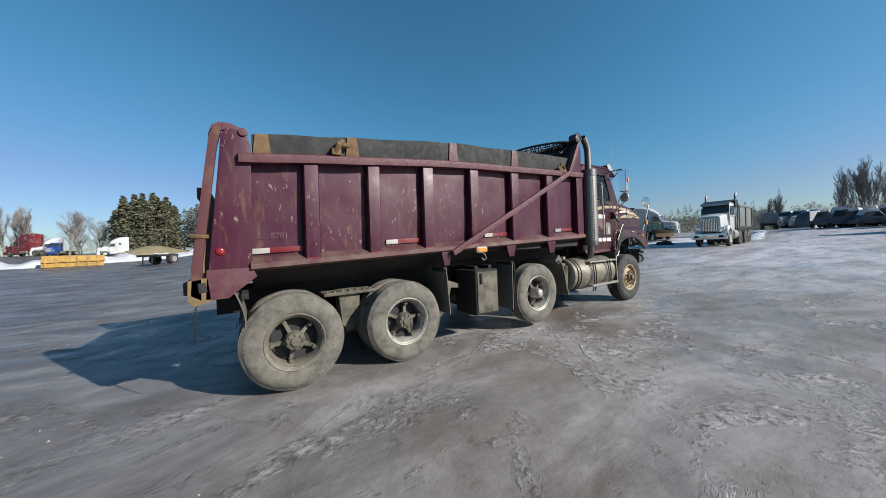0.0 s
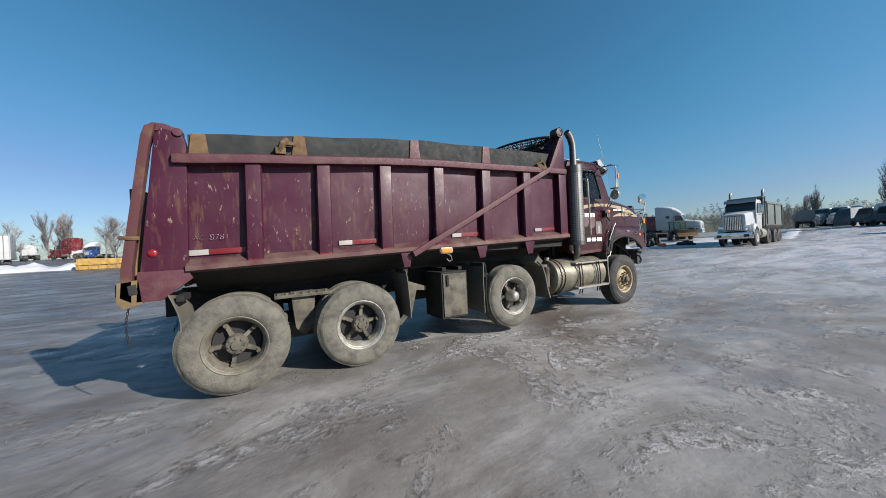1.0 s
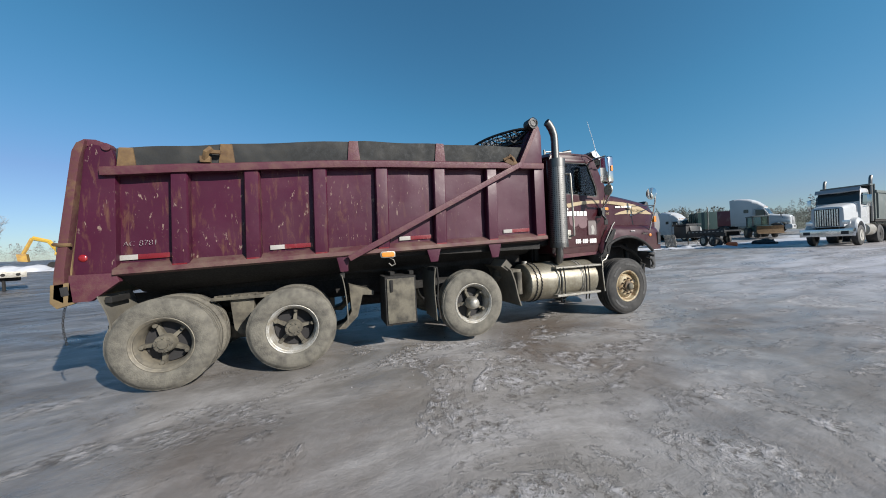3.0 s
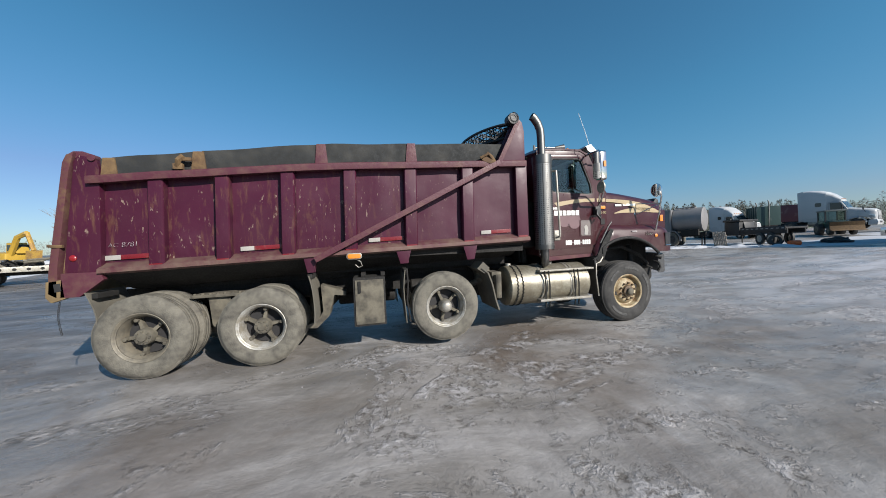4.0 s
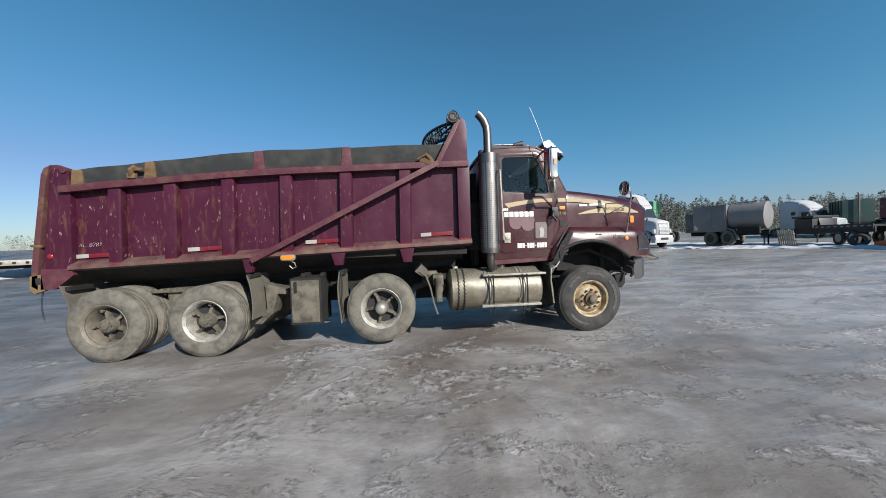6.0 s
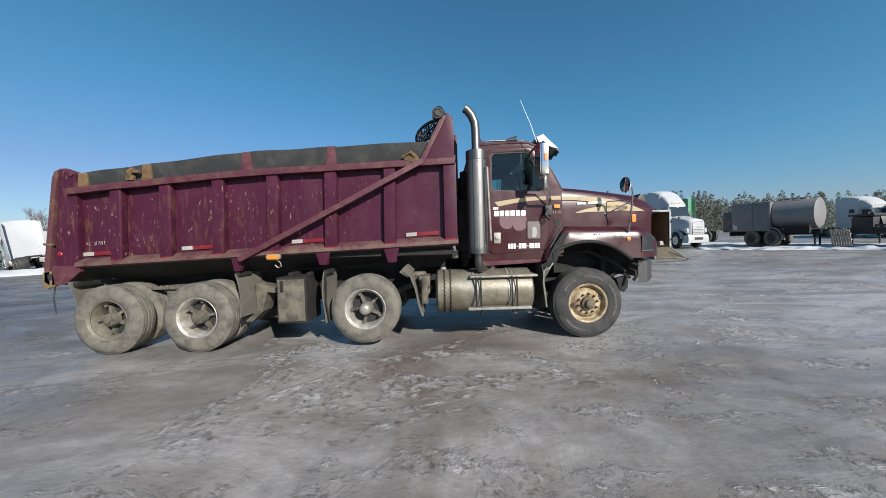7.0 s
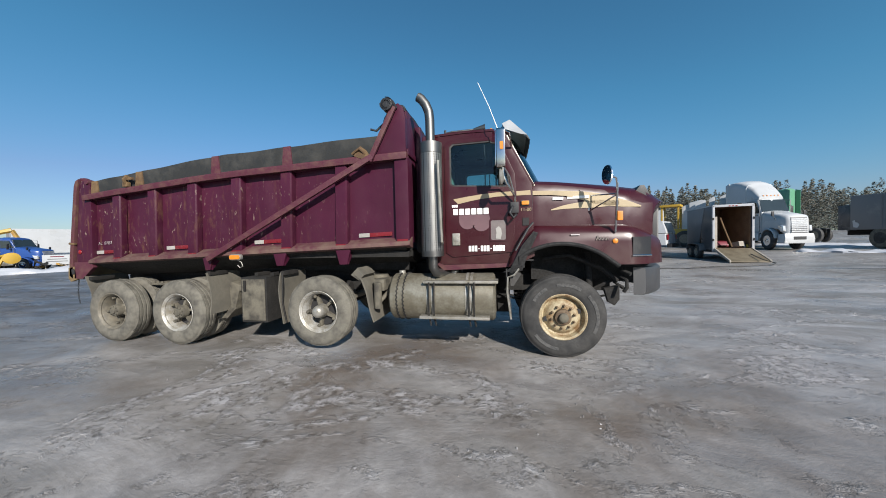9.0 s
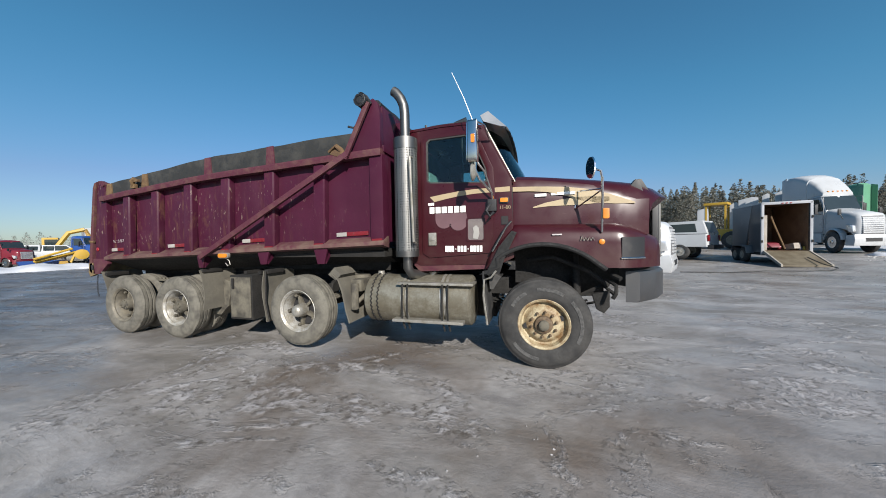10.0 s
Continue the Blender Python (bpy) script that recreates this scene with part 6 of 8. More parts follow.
def yard_dump(m, s=0.9):
    """The white-cabbed dump truck, nose to +x."""
    t = thing("dump_truck", "white-cabbed dump truck with a grey-green box parked on snow", "truck", m)

    def add(name, bm, mat, parent=None, lab="", bevel=0.0):
        bmesh.ops.scale(bm, verts=bm.verts, vec=(s * 0.94, s * 0.85, s * 1.03))
        return part(name, bm, mat, parent or t, lab, bevel)
    bm = bmesh.new()
    shell_body(bm, [(1.04, 0.64, 0.98, 1.92, 0.10, 0.02), (0.98, 0.74, 0.98, 2.00, 0.14, 0.03), (0.6, 0.80, 1.1, 2.08, 0.18, 0.04), (0.0, 0.86, 1.2, 2.16, 0.20, 0.04), (-0.58, 0.92, 1.0, 2.22, 0.20, 0.04)])
    add("hood", bm, C["white"])
    bm = bmesh.new()
    shell_body(bm, [(-0.56, 1.02, 1.0, 2.12, 0.10, 0.03), (-0.70, 1.01, 1.0, 2.5, 0.12, 0.03), (-0.82, 1.0, 1.0, 2.86, 0.14, 0.04), (-0.94, 0.99, 1.0, 2.97, 0.18, 0.05), (-2.0, 1.0, 1.0, 3.0, 0.18, 0.05)])
    add("cab", bm, C["white"])
    bm = bmesh.new()
    loft(bm, [[(-0.565, y, 2.28), (-0.815, y, 2.86), (-0.835, y, 2.85), (-0.585, y, 2.27)] for y in (-0.95, 0, 0.95)])
    add("windshield", bm, C["glass"], None, "dark windshield")
    bm = bmesh.new()
    prism(bm, [(-0.62, 3.02), (-0.48, 2.84), (-0.50, 2.80), (-0.80, 2.92)], "y", -1.02, 1.02)
    add("sun_visor", bm, C["silver"])
    bm = bmesh.new()
    box(bm, 1.02, 1.06, -0.55, 0.55, 1.02, 1.92)
    g = add("grille", bm, M["dark"], None, "tall dark grille with bright bars")
    for k in range(10):
        bm = bmesh.new()
        box(bm, 1.05, 1.08, -0.52 + 0.108 * k, -0.46 + 0.108 * k, 1.05, 1.89)
        add("grille_bar", bm, M["chrome"], g)
    bm = bmesh.new()
    box(bm, 0.95, 1.35, -1.2, 1.2, 0.50, 0.88)
    add("bumper", bm, M["chrome"], None, "bright steel bumper", 0.03)
    for sg in (-1, 1):
        bm = bmesh.new()
        box(bm, 1.345, 1.36, sg * 0.85 - 0.16, sg * 0.85 + 0.16, 0.60, 0.76)
        add("fog_lamp", bm, M["black"])
        bm = bmesh.new()
        box(bm, 0.95, 1.03, sg * 0.82 - 0.17, sg * 0.82 + 0.17, 1.10, 1.30)
        add("headlamp", bm, C["lamp"], None, "", 0.02)
        bm = bmesh.new()
        prism(bm, [(-0.68, 2.10), (-0.86, 2.70), (-1.60, 2.72), (-1.60, 2.08)], "y", sg * 1.03 - 0.03, sg * 1.03 + 0.03)
        add("side_window", bm, C["glass"], None, "dark side window")
        bm = bmesh.new()
        box(bm, -0.72, -0.64, sg * 1.36 - 0.09, sg * 1.36 + 0.09, 1.95, 2.55)
        tube(bm, [(-0.68, sg * 1.05, 2.6), (-0.68, sg * 1.36, 2.55)], 0.02, 5)
        tube(bm, [(-0.68, sg * 1.05, 1.95), (-0.68, sg * 1.36, 1.98)], 0.02, 5)
        add("mirror", bm, M["chrome"], None, "", 0.01)
        bm = bmesh.new()
        tube(bm, [(-2.12, sg * 1.05, 1.2), (-2.12, sg * 1.05, 3.3), (-2.18, sg * 1.05, 3.5), (-2.28, sg * 1.05, 3.6)], 0.09, 10)
        add("exhaust_pipe", bm, M["steel"])
        bm = bmesh.new()
        loft(bm, [[(q * math.cos(a), sg * y, 0.60 + h * math.sin(a)) for q, y, h in ((0.74, 0.66, 0.86), (0.74, 1.06, 0.82), (0.70, 1.17, 0.70), (0.64, 1.16, 0.62), (0.64, 0.66, 0.64))] for a in [radians(4 + 172 * k / 14) for k in range(15)]])
        add("fender", bm, C["white"], None, "white front fender", 0.02)
        yard_wheel(t, 0.0, sg * 1.0 * s, 0.53 * s, 0.30, sg, "rim_bright")
        for ax in (-3.0, -4.9, -6.2):
            yard_wheel(t, ax * s * 0.94, sg * 1.02 * s, 0.53 * s, 0.5, sg, "grime_and_shade")
        bm = bmesh.new()
        lathe(bm, [(0, 0.28), (0.02, 0.31), (1.1, 0.31), (1.12, 0.28)], "x", (-2.2, sg * 0.92, 0.78), 22)
        add("fuel_tank", bm, M["alu"])
        bm = bmesh.new()
        prism(bm, [(-2.3, 1.30), (-7.1, 1.30), (-7.3, 2.75), (-2.3, 2.75)], "y", sg * 1.17 - 0.03, sg * 1.17 + 0.03)
        side = add("box_side", bm, C["olive"], None, "", 0.01)
        bm = bmesh.new()
        box(bm, -7.3, -2.25, sg * 1.20 - 0.07, sg * 1.20 + 0.07, 2.70, 2.84)
        add("top_rail", bm, C["olive"], side, "", 0.02)
        for k in range(3):
            bm = bmesh.new()
            box(bm, -6.9 + 2.2 * k, -6.82 + 2.2 * k, sg * 1.24 - 0.04, sg * 1.24 + 0.04, 1.35, 2.72)
            add("rib", bm, C["olive"], side)
    bm = bmesh.new()
    box(bm, -2.32, -2.22, -1.2, 1.2, 1.30, 3.18)
    box(bm, -2.35, -1.70, -1.15, 1.15, 3.10, 3.18)
    add("headboard", bm, C["olive"], None, "", 0.02)
    bm = bmesh.new()
    box(bm, -7.3, -7.2, -1.18, 1.18, 1.25, 2.80)
    add("tailgate", bm, C["olive"], None, "", 0.02)
    bm = bmesh.new()
    for sg in (-1, 1):
        box(bm, -7.0, 0.9, sg * 0.42 - 0.05, sg * 0.42 + 0.05, 0.75, 1.05)
    box(bm, -7.1, -2.3, -1.15, 1.15, 1.18, 1.32)
    add("chassis", bm, M["grime_and_shade"])
    for k in range(5):
        bm = bmesh.new()
        box(bm, -1.0, -0.94, -0.6 + 0.28 * k, -0.54 + 0.28 * k, 2.99, 3.04)
        add("clearance_lamp", bm, M["amber"], None, "amber roof lamp")
    return t


yard_dump(at_ground(31.3, 5.6, 183) @ Matrix.Diagonal((1, 1, 1.08, 1)), 1.05)
tractor(at_ground(24.9, 20.5, -90) @ Matrix.Diagonal((1, 0.9, 1.2, 1)), "white", "white aerodynamic highway tractor parked beside a trailer", s=1.0)
tractor(at_ground(29.6, 30.0, 114) @ Matrix.Diagonal((0.8, 0.65, 1.08, 1)), "green", "pale green highway tractor with a sleeper", s=1.0)
tractor(at_ground(49.5, 15.8, -78), "white", "white highway tractor with tall side fairings on snow", s=1.0)
tractor(at_ground(41.0, 19.8, -98), "white", "white highway tractor standing behind a service trailer", s=0.85)


# ---- enclosed trailer with its ramp down ----
def enclosed_trailer(m):
    t = thing("enclosed_trailer", "grey enclosed cargo trailer with open back and wooden ramp down", "trailer", m)
    L, W2, H, F = 2.7, 0.74, 2.56, 0.48
    # local: rear at x = 0, front at +x
    for sg in (-1, 1):
        bm = bmesh.new()
        box(bm, 0.0, L * 0.42, sg * W2 - 0.03, sg * W2 + 0.03, F, H)
        part("side_wall", bm, C["charcoal"], t, "charcoal lower rear wall", 0.01)
        bm = bmesh.new()
        prism(bm, [(L * 0.30, H - 0.01), (L, H - 0.01), (L, F + 0.01), (L * 0.55, F + 0.01)], "y", sg * (W2 + 0.012) - 0.03, sg * (W2 + 0.012) + 0.03)
        part("side_wall", bm, C["grey"], t, "grey front wall", 0.006)
        bm = bmesh.new()
        prism(bm, [(0.72, 0.42), (0.84, 0.74), (1.5, 0.78), (2.16, 0.74), (2.28, 0.42), (2.22, 0.42), (2.12, 0.70), (1.5, 0.74), (0.88, 0.70), (0.78, 0.42)], "y", sg * W2, sg * (W2 + 0.26))
        part("fender", bm, C["grey"], t, "", 0.005)
        for ax in (1.15, 1.85):
            yard_wheel(t, ax, sg * (W2 + 0.26), 0.34, 0.22, sg, "rim_bright")
        bm = bmesh.new()
        box(bm, -0.03, 0.06, sg * W2 - 0.06 if sg < 0 else W2 - 0.03, sg * W2 + 0.03 if sg < 0 else W2 + 0.06, F - 0.1, H + 0.02)
        part("door_frame", bm, C["silver"], t, "pale metal rear frame", 0.01)
        bm = bmesh.new()
        for z in (0.9, 1.9):
            box(bm, -0.06, 0.0, sg * (W2 + 0.04) - 0.03, sg * (W2 + 0.04) + 0.03, z, z + 0.1)
        part("hinge", bm, M["grime_and_shade"], t)
    bm = bmesh.new()
    box(bm, -0.03, 0.08, -W2 - 0.05, W2 + 0.05, H - 0.06, H + 0.05)
    part("header", bm, C["silver"], t, "pale metal rear header", 0.01)
    for k in range(3):
        bm = bmesh.new()
        box(bm, -0.05, -0.03, -0.15 + 0.13 * k, -0.09 + 0.13 * k, H - 0.04, H)
        part("marker_lamp", bm, M["red_lens"], t, "small red lamp")
    bm = bmesh.new()
    prism(bm, [(0.0, H), (L + 0.2, H), (L + 0.2, H + 0.04), (L * 0.5, H + 0.08), (0, H + 0.05)], "y", -W2 - 0.02, W2 + 0.02)
    part("roof", bm, C["white"], t, "white roof")
    bm = bmesh.new()
    prism(bm, [(L, -W2), (L, W2), (L + 0.45, 0)], "z", F, H)
    part("nose", bm, C["silver"], t)
    bm = bmesh.new()
    box(bm, 0.02, L, -W2 + 0.03, W2 - 0.03, F, F + 0.06)
    part("deck", bm, C["ply"], t, "brown plywood floor")
    bm = bmesh.new()
    box(bm, L - 0.04, L - 0.01, -W2 + 0.03, W2 - 0.03, F, H)
    for sg in (-1, 1):
        box(bm, 0.06, L, sg * (W2 - 0.045) - 0.008, sg * (W2 - 0.045) + 0.008, F + 0.06, H)
    box(bm, 0.06, L, -W2 + 0.05, W2 - 0.05, H - 0.02, H - 0.005)
    part("lining", bm, C["ply"], t, "brown plywood lining")
    bm = bmesh.new()
    prism(bm, [(0.0, F + 0.06), (-1.3, 0.03), (-1.3, -0.03), (0.0, F - 0.02)], "y", -W2 + 0.05, W2 - 0.05)
    ramp = part("ramp", bm, C["ramp"], t, "lowered ramp door of wet wood", 0.01)
    for sg in (-1, 1):
        bm = bmesh.new()
        prism(bm, [(0.0, F + 0.09), (-1.3, 0.06), (-1.3, -0.04), (0.0, F - 0.04)], "y", sg * (W2 - 0.03) - 0.025, sg * (W2 - 0.03) + 0.025)
        part("ramp_edge", bm, C["wood"], ramp)
    bm = bmesh.new()
    box(bm, 0.0, L, -W2, W2, F - 0.12, F)
    tube(bm, [(L, -0.6, F - 0.06), (L + 1.3, 0, F - 0.06), (L, 0.6, F - 0.06)], 0.05, 6)
    part("frame", bm, M["grime_and_shade"], t)
    return t


ET = at_ground(18.0, 14.2, 83) @ Matrix.Scale(1.08, 4)
enclosed_trailer(ET)
# load inside: jack, post, planks
bm = bmesh.new()
prism(bm, [(0.35, 0.12), (0.95, 0.12), (0.95, 0.30), (0.75, 0.34), (0.45, 0.30)], "y", 0.15, 0.75)
lathe(bm, [(0, 0.09), (0.08, 0.09)], "y", (0.45, 0.12, 0.11), 12)
lathe(bm, [(0, 0.09), (0.08, 0.09)], "y", (0.45, 0.70, 0.11), 12)
one("floor_jack", bm, C["red"], "dusty red floor jack standing on plywood", "jack", ET @ pose(0.05, -0.15, 0.56), 0.01)
bm = bmesh.new()
tube(bm, [(0.0, -0.05, 0.05), (0.10, 0.24, 1.05), (0.14, 0.34, 1.45)], 0.034, 8)
one("jack_post", bm, M["rust"], "reddish steel post leaning inside a trailer", "post", ET @ pose(0.08, 0.05, 0.56))
for k, (yy, h, c) in enumerate(((0.72, 1.5, "wood"), (0.80, 1.75, "ramp"), (0.66, 1.1, "yellow"))):
    bm = bmesh.new()
    box(bm, 0.10 + 0.1 * k, 0.15 + 0.1 * k, yy - 0.16, yy - 0.05, 0.56, 0.56 + h)
    one("plank", bm, C[c], "narrow plank leaning against a trailer wall", "plank", ET, 0.004, group="planks in the trailer")
bm = bmesh.new()
box(bm, -0.18, 0.18, -0.14, 0.14, 0.0, 0.24)
one("cardboard_box", bm, C["wood"], "pale cardboard box tipped on the trailer floor", "box", ET @ pose(0.32, -0.38, 0.60, 0, 12, 20), 0.01)
for k in range(5):
    bm = bmesh.new()
    lathe(bm, [(0, 0.05), (0.02, 0.07), (0.12, 0.06), (0.16, 0.03)], "z", (0, 0, 0), 10)
    one("oil_can", bm, (C["charcoal"], C["silver"], C["yellow"], C["grey"], C["white"])[k], "small can on the trailer floor", "can", ET @ pose(0.25 + 0.12 * (k % 2), -0.55 - 0.06 * k, 0.56), group="cans in the trailer")
bm = bmesh.new()
pts = [(16.5, 10.6, 0.34), (16.5, 9.9, 0.14), (16.5, 9.2, 0.04), (16.1, 8.8, 0.03), (15.2, 8.6, 0.03), (14.0, 8.8, 0.03), (12.6, 8.5, 0.02), (11.2, 8.8, 0.02)]
tube(bm, [(x + 1.7, y + 2.75, z + rise(x + 1.7, y + 2.75) + 0.01) for x, y, z in pts], 0.02, 6)
one("cable", bm, M["rubber"], "black cable trailing over ice from a trailer", "cable")


# ---- pickup with a cap, white hooded truck ----
def pickup(m):
    t = thing("pickup_truck", "white crew-cab pickup with a bed cap", "pickup", m)
    bm = bmesh.new()
    outline_body(bm, [(2.3, 0.6), (2.4, 0.85), (2.3, 1.18), (0.95, 1.28), (0.35, 1.85), (-1.2, 1.88), (-1.25, 1.25), (-3.2, 1.25), (-3.25, 0.62)], 0.98, top_in=0.3)
    part("body", bm, C["white"], t, "", 0.02)
    bm = bmesh.new()
    outline_body(bm, [(-1.28, 1.26), (-1.30, 1.90), (-3.0, 1.92), (-3.22, 1.26)], 0.96, top_in=0.25)
    part("bed_cap", bm, C["white"], t, "", 0.03)
    for sg in (-1, 1):
        for a, b, c, d in ((0.78, 0.30, -0.40, -0.40), (-0.48, -0.48, -1.12, -1.12), (-1.45, -1.45, -2.80, -2.70)):
            bm = bmesh.new()
            prism(bm, [(a, 1.32), (b, 1.76), (d, 1.78), (c, 1.32)], "y", sg * 0.90 - 0.04, sg * 0.90 + 0.04)
            part("side_window", bm, C["glass"], t, "dark side window")
        for ax in (1.6, -2.1):
            yard_wheel(t, ax, sg * 0.98, 0.40, 0.26, sg, "rim_bright")
        bm = bmesh.new()
        box(bm, -3.27, -3.20, sg * 0.88 - 0.07, sg * 0.88 + 0.07, 0.92, 1.20)
        part("tail_lamp", bm, M["red_lens"], t, "red tail lamp", 0.01)
        bm = bmesh.new()
        box(bm, 0.45, 0.55, sg * 1.16 - 0.11, sg * 1.16 + 0.11, 1.30, 1.56)
        part("mirror", bm, M["black"], t, "", 0.02)
    bm = bmesh.new()
    prism(bm, [(-3.22, 1.34), (-3.05, 1.84), (-3.03, 1.84), (-3.20, 1.33)], "y", -0.70, 0.70)
    part("rear_window", bm, C["glass"], t)
    bm = bmesh.new()
    box(bm, -3.42, -3.2, -0.95, 0.95, 0.52, 0.72)
    part("rear_bumper", bm, M["black"], t, "", 0.02)


pickup(at_ground(13.7, 19.0, 142) @ Matrix.Scale(1.1, 4))
tractor(at_ground(10.45, 9.25, -25), "white", "white conventional truck with a rounded hood and no fairing", sleeper=False, s=1.08, group="parked work trucks")
for x, y, w, d, h, c in ((23.2, 26.5, 1.1, 0.9, 3.9, "white"), (24.0, 26.0, 0.4, 0.5, 4.1, "white"), (24.6, 25.6, 0.5, 0.5, 4.2, "white"), (22.5, 26.9, 0.5, 0.6, 3.6, "white"), (20.8, 27.8, 0.7, 0.6, 3.3, "white")):
    bm = bmesh.new()
    prism(bm, [(-w / 2, 0), (w / 2, 0), (w / 2, h), (w * 0.2, h + 0.08), (-w / 2, h - 0.1)], "y", -d / 2, d / 2)
    one("storage_bin", bm, C[c], "tall white storage bin standing on snow", "bin", at_ground(x, y, -30), 0.05, "bins behind the trailer")


def forklift(m):
    t = thing("loader", "yellow-framed loader cab above parked vehicles", "loader", m)
    for x in (-0.6, 0.6):
        for y in (-0.6, 0.6):
            bm = bmesh.new()
            box(bm, x - 0.06, x + 0.06, y - 0.06, y + 0.06, 1.6, 3.6)
            part("cab_post", bm, C["yellow"], t, "", 0.01)
    bm = bmesh.new()
    box(bm, -0.75, 0.75, -0.75, 0.75, 3.55, 3.75)
    part("cab_roof", bm, C["yellow"], t, "", 0.03)
    bm = bmesh.new()
    outline_body(bm, [(-1.8, 0.6), (1.6, 0.6), (1.6, 1.5), (-0.7, 1.65), (-1.8, 1.5)], 0.9)
    part("body", bm, C["yellow"], t, "", 0.02)
    for ax in (-1.2, 1.1):
        for sg in (-1, 1):
            yard_wheel(t, ax, sg * 1.1, 0.7, 0.4, sg, "rim")


forklift(at_ground(21.7, 27.6, -35))


# ---- tank truck, gooseneck trailer, pallet, drum ----
def tank_truck(m):
    """Long side along local x, front to +x, near side at -y."""
    t = thing("service_trailer", "grey service tank trailer with a rear cabinet", "trailer", m)
    bm = bmesh.new()
    box(bm, -1.45, 1.05, -1.1, 1.1, 0.92, 2.65)
    cab = part("cabinet", bm, C["grey"], t, "grey sheet-metal rear cabinet", 0.02)
    bm = bmesh.new()
    ring_plate(bm, rounded(-0.05, 0.95, 1.0, 2.58, 0.03), rounded(-0.02, 0.92, 1.03, 2.55, 0.03), "y", -1.125, -1.10)
    part("cabinet_door", bm, C["grey"], cab)
    bm = bmesh.new()
    prism(bm, [(-1.30, 1.05), (-1.12, 1.02), (-1.02, 1.16), (-1.10, 1.28), (-1.22, 1.30), (-1.24, 1.42), (-1.34, 1.36)], "y", -1.115, -1.10)
    part("peeled_patch", bm, C["white"], cab, "peeled white sticker")
    bm = bmesh.new()
    box(bm, -2.1, -1.45, -1.0, 1.0, 0.9, 2.2)
    part("rear_rack", bm, C["charcoal"], t, "", 0.03)
    bm = bmesh.new()
    lathe(bm, [(0, 0.6), (0.03, 0.84), (2.35, 0.84), (2.45, 0.6)], "x", (1.08, 0, 1.86), 32)
    for v in bm.verts:
        v.co.y *= 1.22
    part("tank", bm, C["steel_tank"], t, "dull steel oval tank")
    bm = bmesh.new()
    tube(bm, [(1.2, -0.4, 2.74), (2.9, -0.4, 2.74)], 0.03, 6)
    for k in range(4):
        lathe(bm, [(0, 0.2), (0.1, 0.2)], "z", (1.4 + 0.42 * k, 0, 2.66), 12)
    part("catwalk", bm, C["steel_tank"], t)
    bm = bmesh.new()
    box(bm, -1.9, 3.6, -0.45, 0.45, 0.65, 0.95)
    box(bm, 1.8, 3.2, -1.05, -0.7, 0.75, 1.15)
    part("chassis", bm, M["grime_and_shade"], t)
    for sg in (-0.4, 0.4):
        bm = bmesh.new()
        tube(bm, [(3.3, sg, 0.0), (3.3, sg, 0.7)], 0.06, 8)
        part("landing_leg", bm, M["grime_and_shade"], t)
    for ax in (-0.12, 1.12):
        for sg in (-1, 1):
            yard_wheel(t, ax, sg * 1.1, 0.50, 0.5, sg, "rubber", tyre="tyre")
    bm = bmesh.new()
    prism(bm, arc(1.12, 0.47, 0.66, 140, -10, 10) + arc(1.12, 0.47, 0.60, -10, 140, 10), "y", -1.15, -0.6)
    part("mudguard", bm, C["grey"], t)


tank_truck(at_ground(29.4, 19.0, -66) @ Matrix.Diagonal((0.88, 1, 1.22, 1)))


def gooseneck(m):
    t = thing("gooseneck_trailer", "black gooseneck flatbed trailer on snow", "trailer", m)
    bm = bmesh.new()
    box(bm, -2.1, 1.7, -1.0, 1.0, 0.92, 1.02)
    part("deck", bm, M["black"], t, "", 0.01)
    for sg in (-1, 1):
        bm = bmesh.new()
        box(bm, -2.1, 3.6, sg * 0.85 - 0.05, sg * 0.85 + 0.05, 0.66, 0.92)
        part("beam", bm, M["black"], t, "", 0.01)
        bm = bmesh.new()
        box(bm, -2.1, 1.7, sg * 1.0 - 0.03, sg * 1.0 + 0.03, 0.82, 1.08)
        part("side_rail", bm, M["black"], t, "", 0.01)
        for k in range(9):
            bm = bmesh.new()
            box(bm, -2.0 + 0.42 * k, -1.80 + 0.42 * k, sg * 1.035 - 0.005, sg * 1.035 + 0.005, 0.94, 0.99)
            part("reflector", bm, M["white_tape"], t, "white reflector tape")
        for ax in (-0.85, 0.05):
            yard_wheel(t, ax, sg * 1.0, 0.38, 0.26, sg, "rim_bright")
    bm = bmesh.new()
    prism(bm, [(1.7, 0.66), (1.7, 1.05), (1.9, 1.55), (3.6, 1.62), (3.7, 1.45), (3.6, 0.75), (3.45, 0.75), (3.45, 1.25), (2.2, 1.2), (2.1, 0.66)], "y", -0.5, 0.5)
    box(bm, 1.8, 3.5, -0.95, 0.95, 1.50, 1.62)
    part("gooseneck", bm, M["black"], t, "", 0.02)
    bm = bmesh.new()
    box(bm, 1.9, 3.3, -0.92, 0.92, 0.60, 1.45)
    part("under_box", bm, M["black"], t, "", 0.02)
    bm = bmesh.new()
    tube(bm, [(1.8, -0.9, 0.95), (2.5, -0.9, 1.6)], 0.03, 6)
    tube(bm, [(3.3, -0.85, 0.02), (3.3, -0.85, 1.0)], 0.05, 8)
    tube(bm, [(3.3, 0.85, 0.02), (3.3, 0.85, 1.0)], 0.05, 8)
    part("landing_leg", bm, M["grime_and_shade"], t)
    for k in range(5):
        bm = bmesh.new()
        box(bm, 1.95 + 0.32 * k, 2.15 + 0.32 * k, -0.96, -0.945, 1.55, 1.60)
        part("reflector", bm, M["white_tape"], t, "white reflector tape")


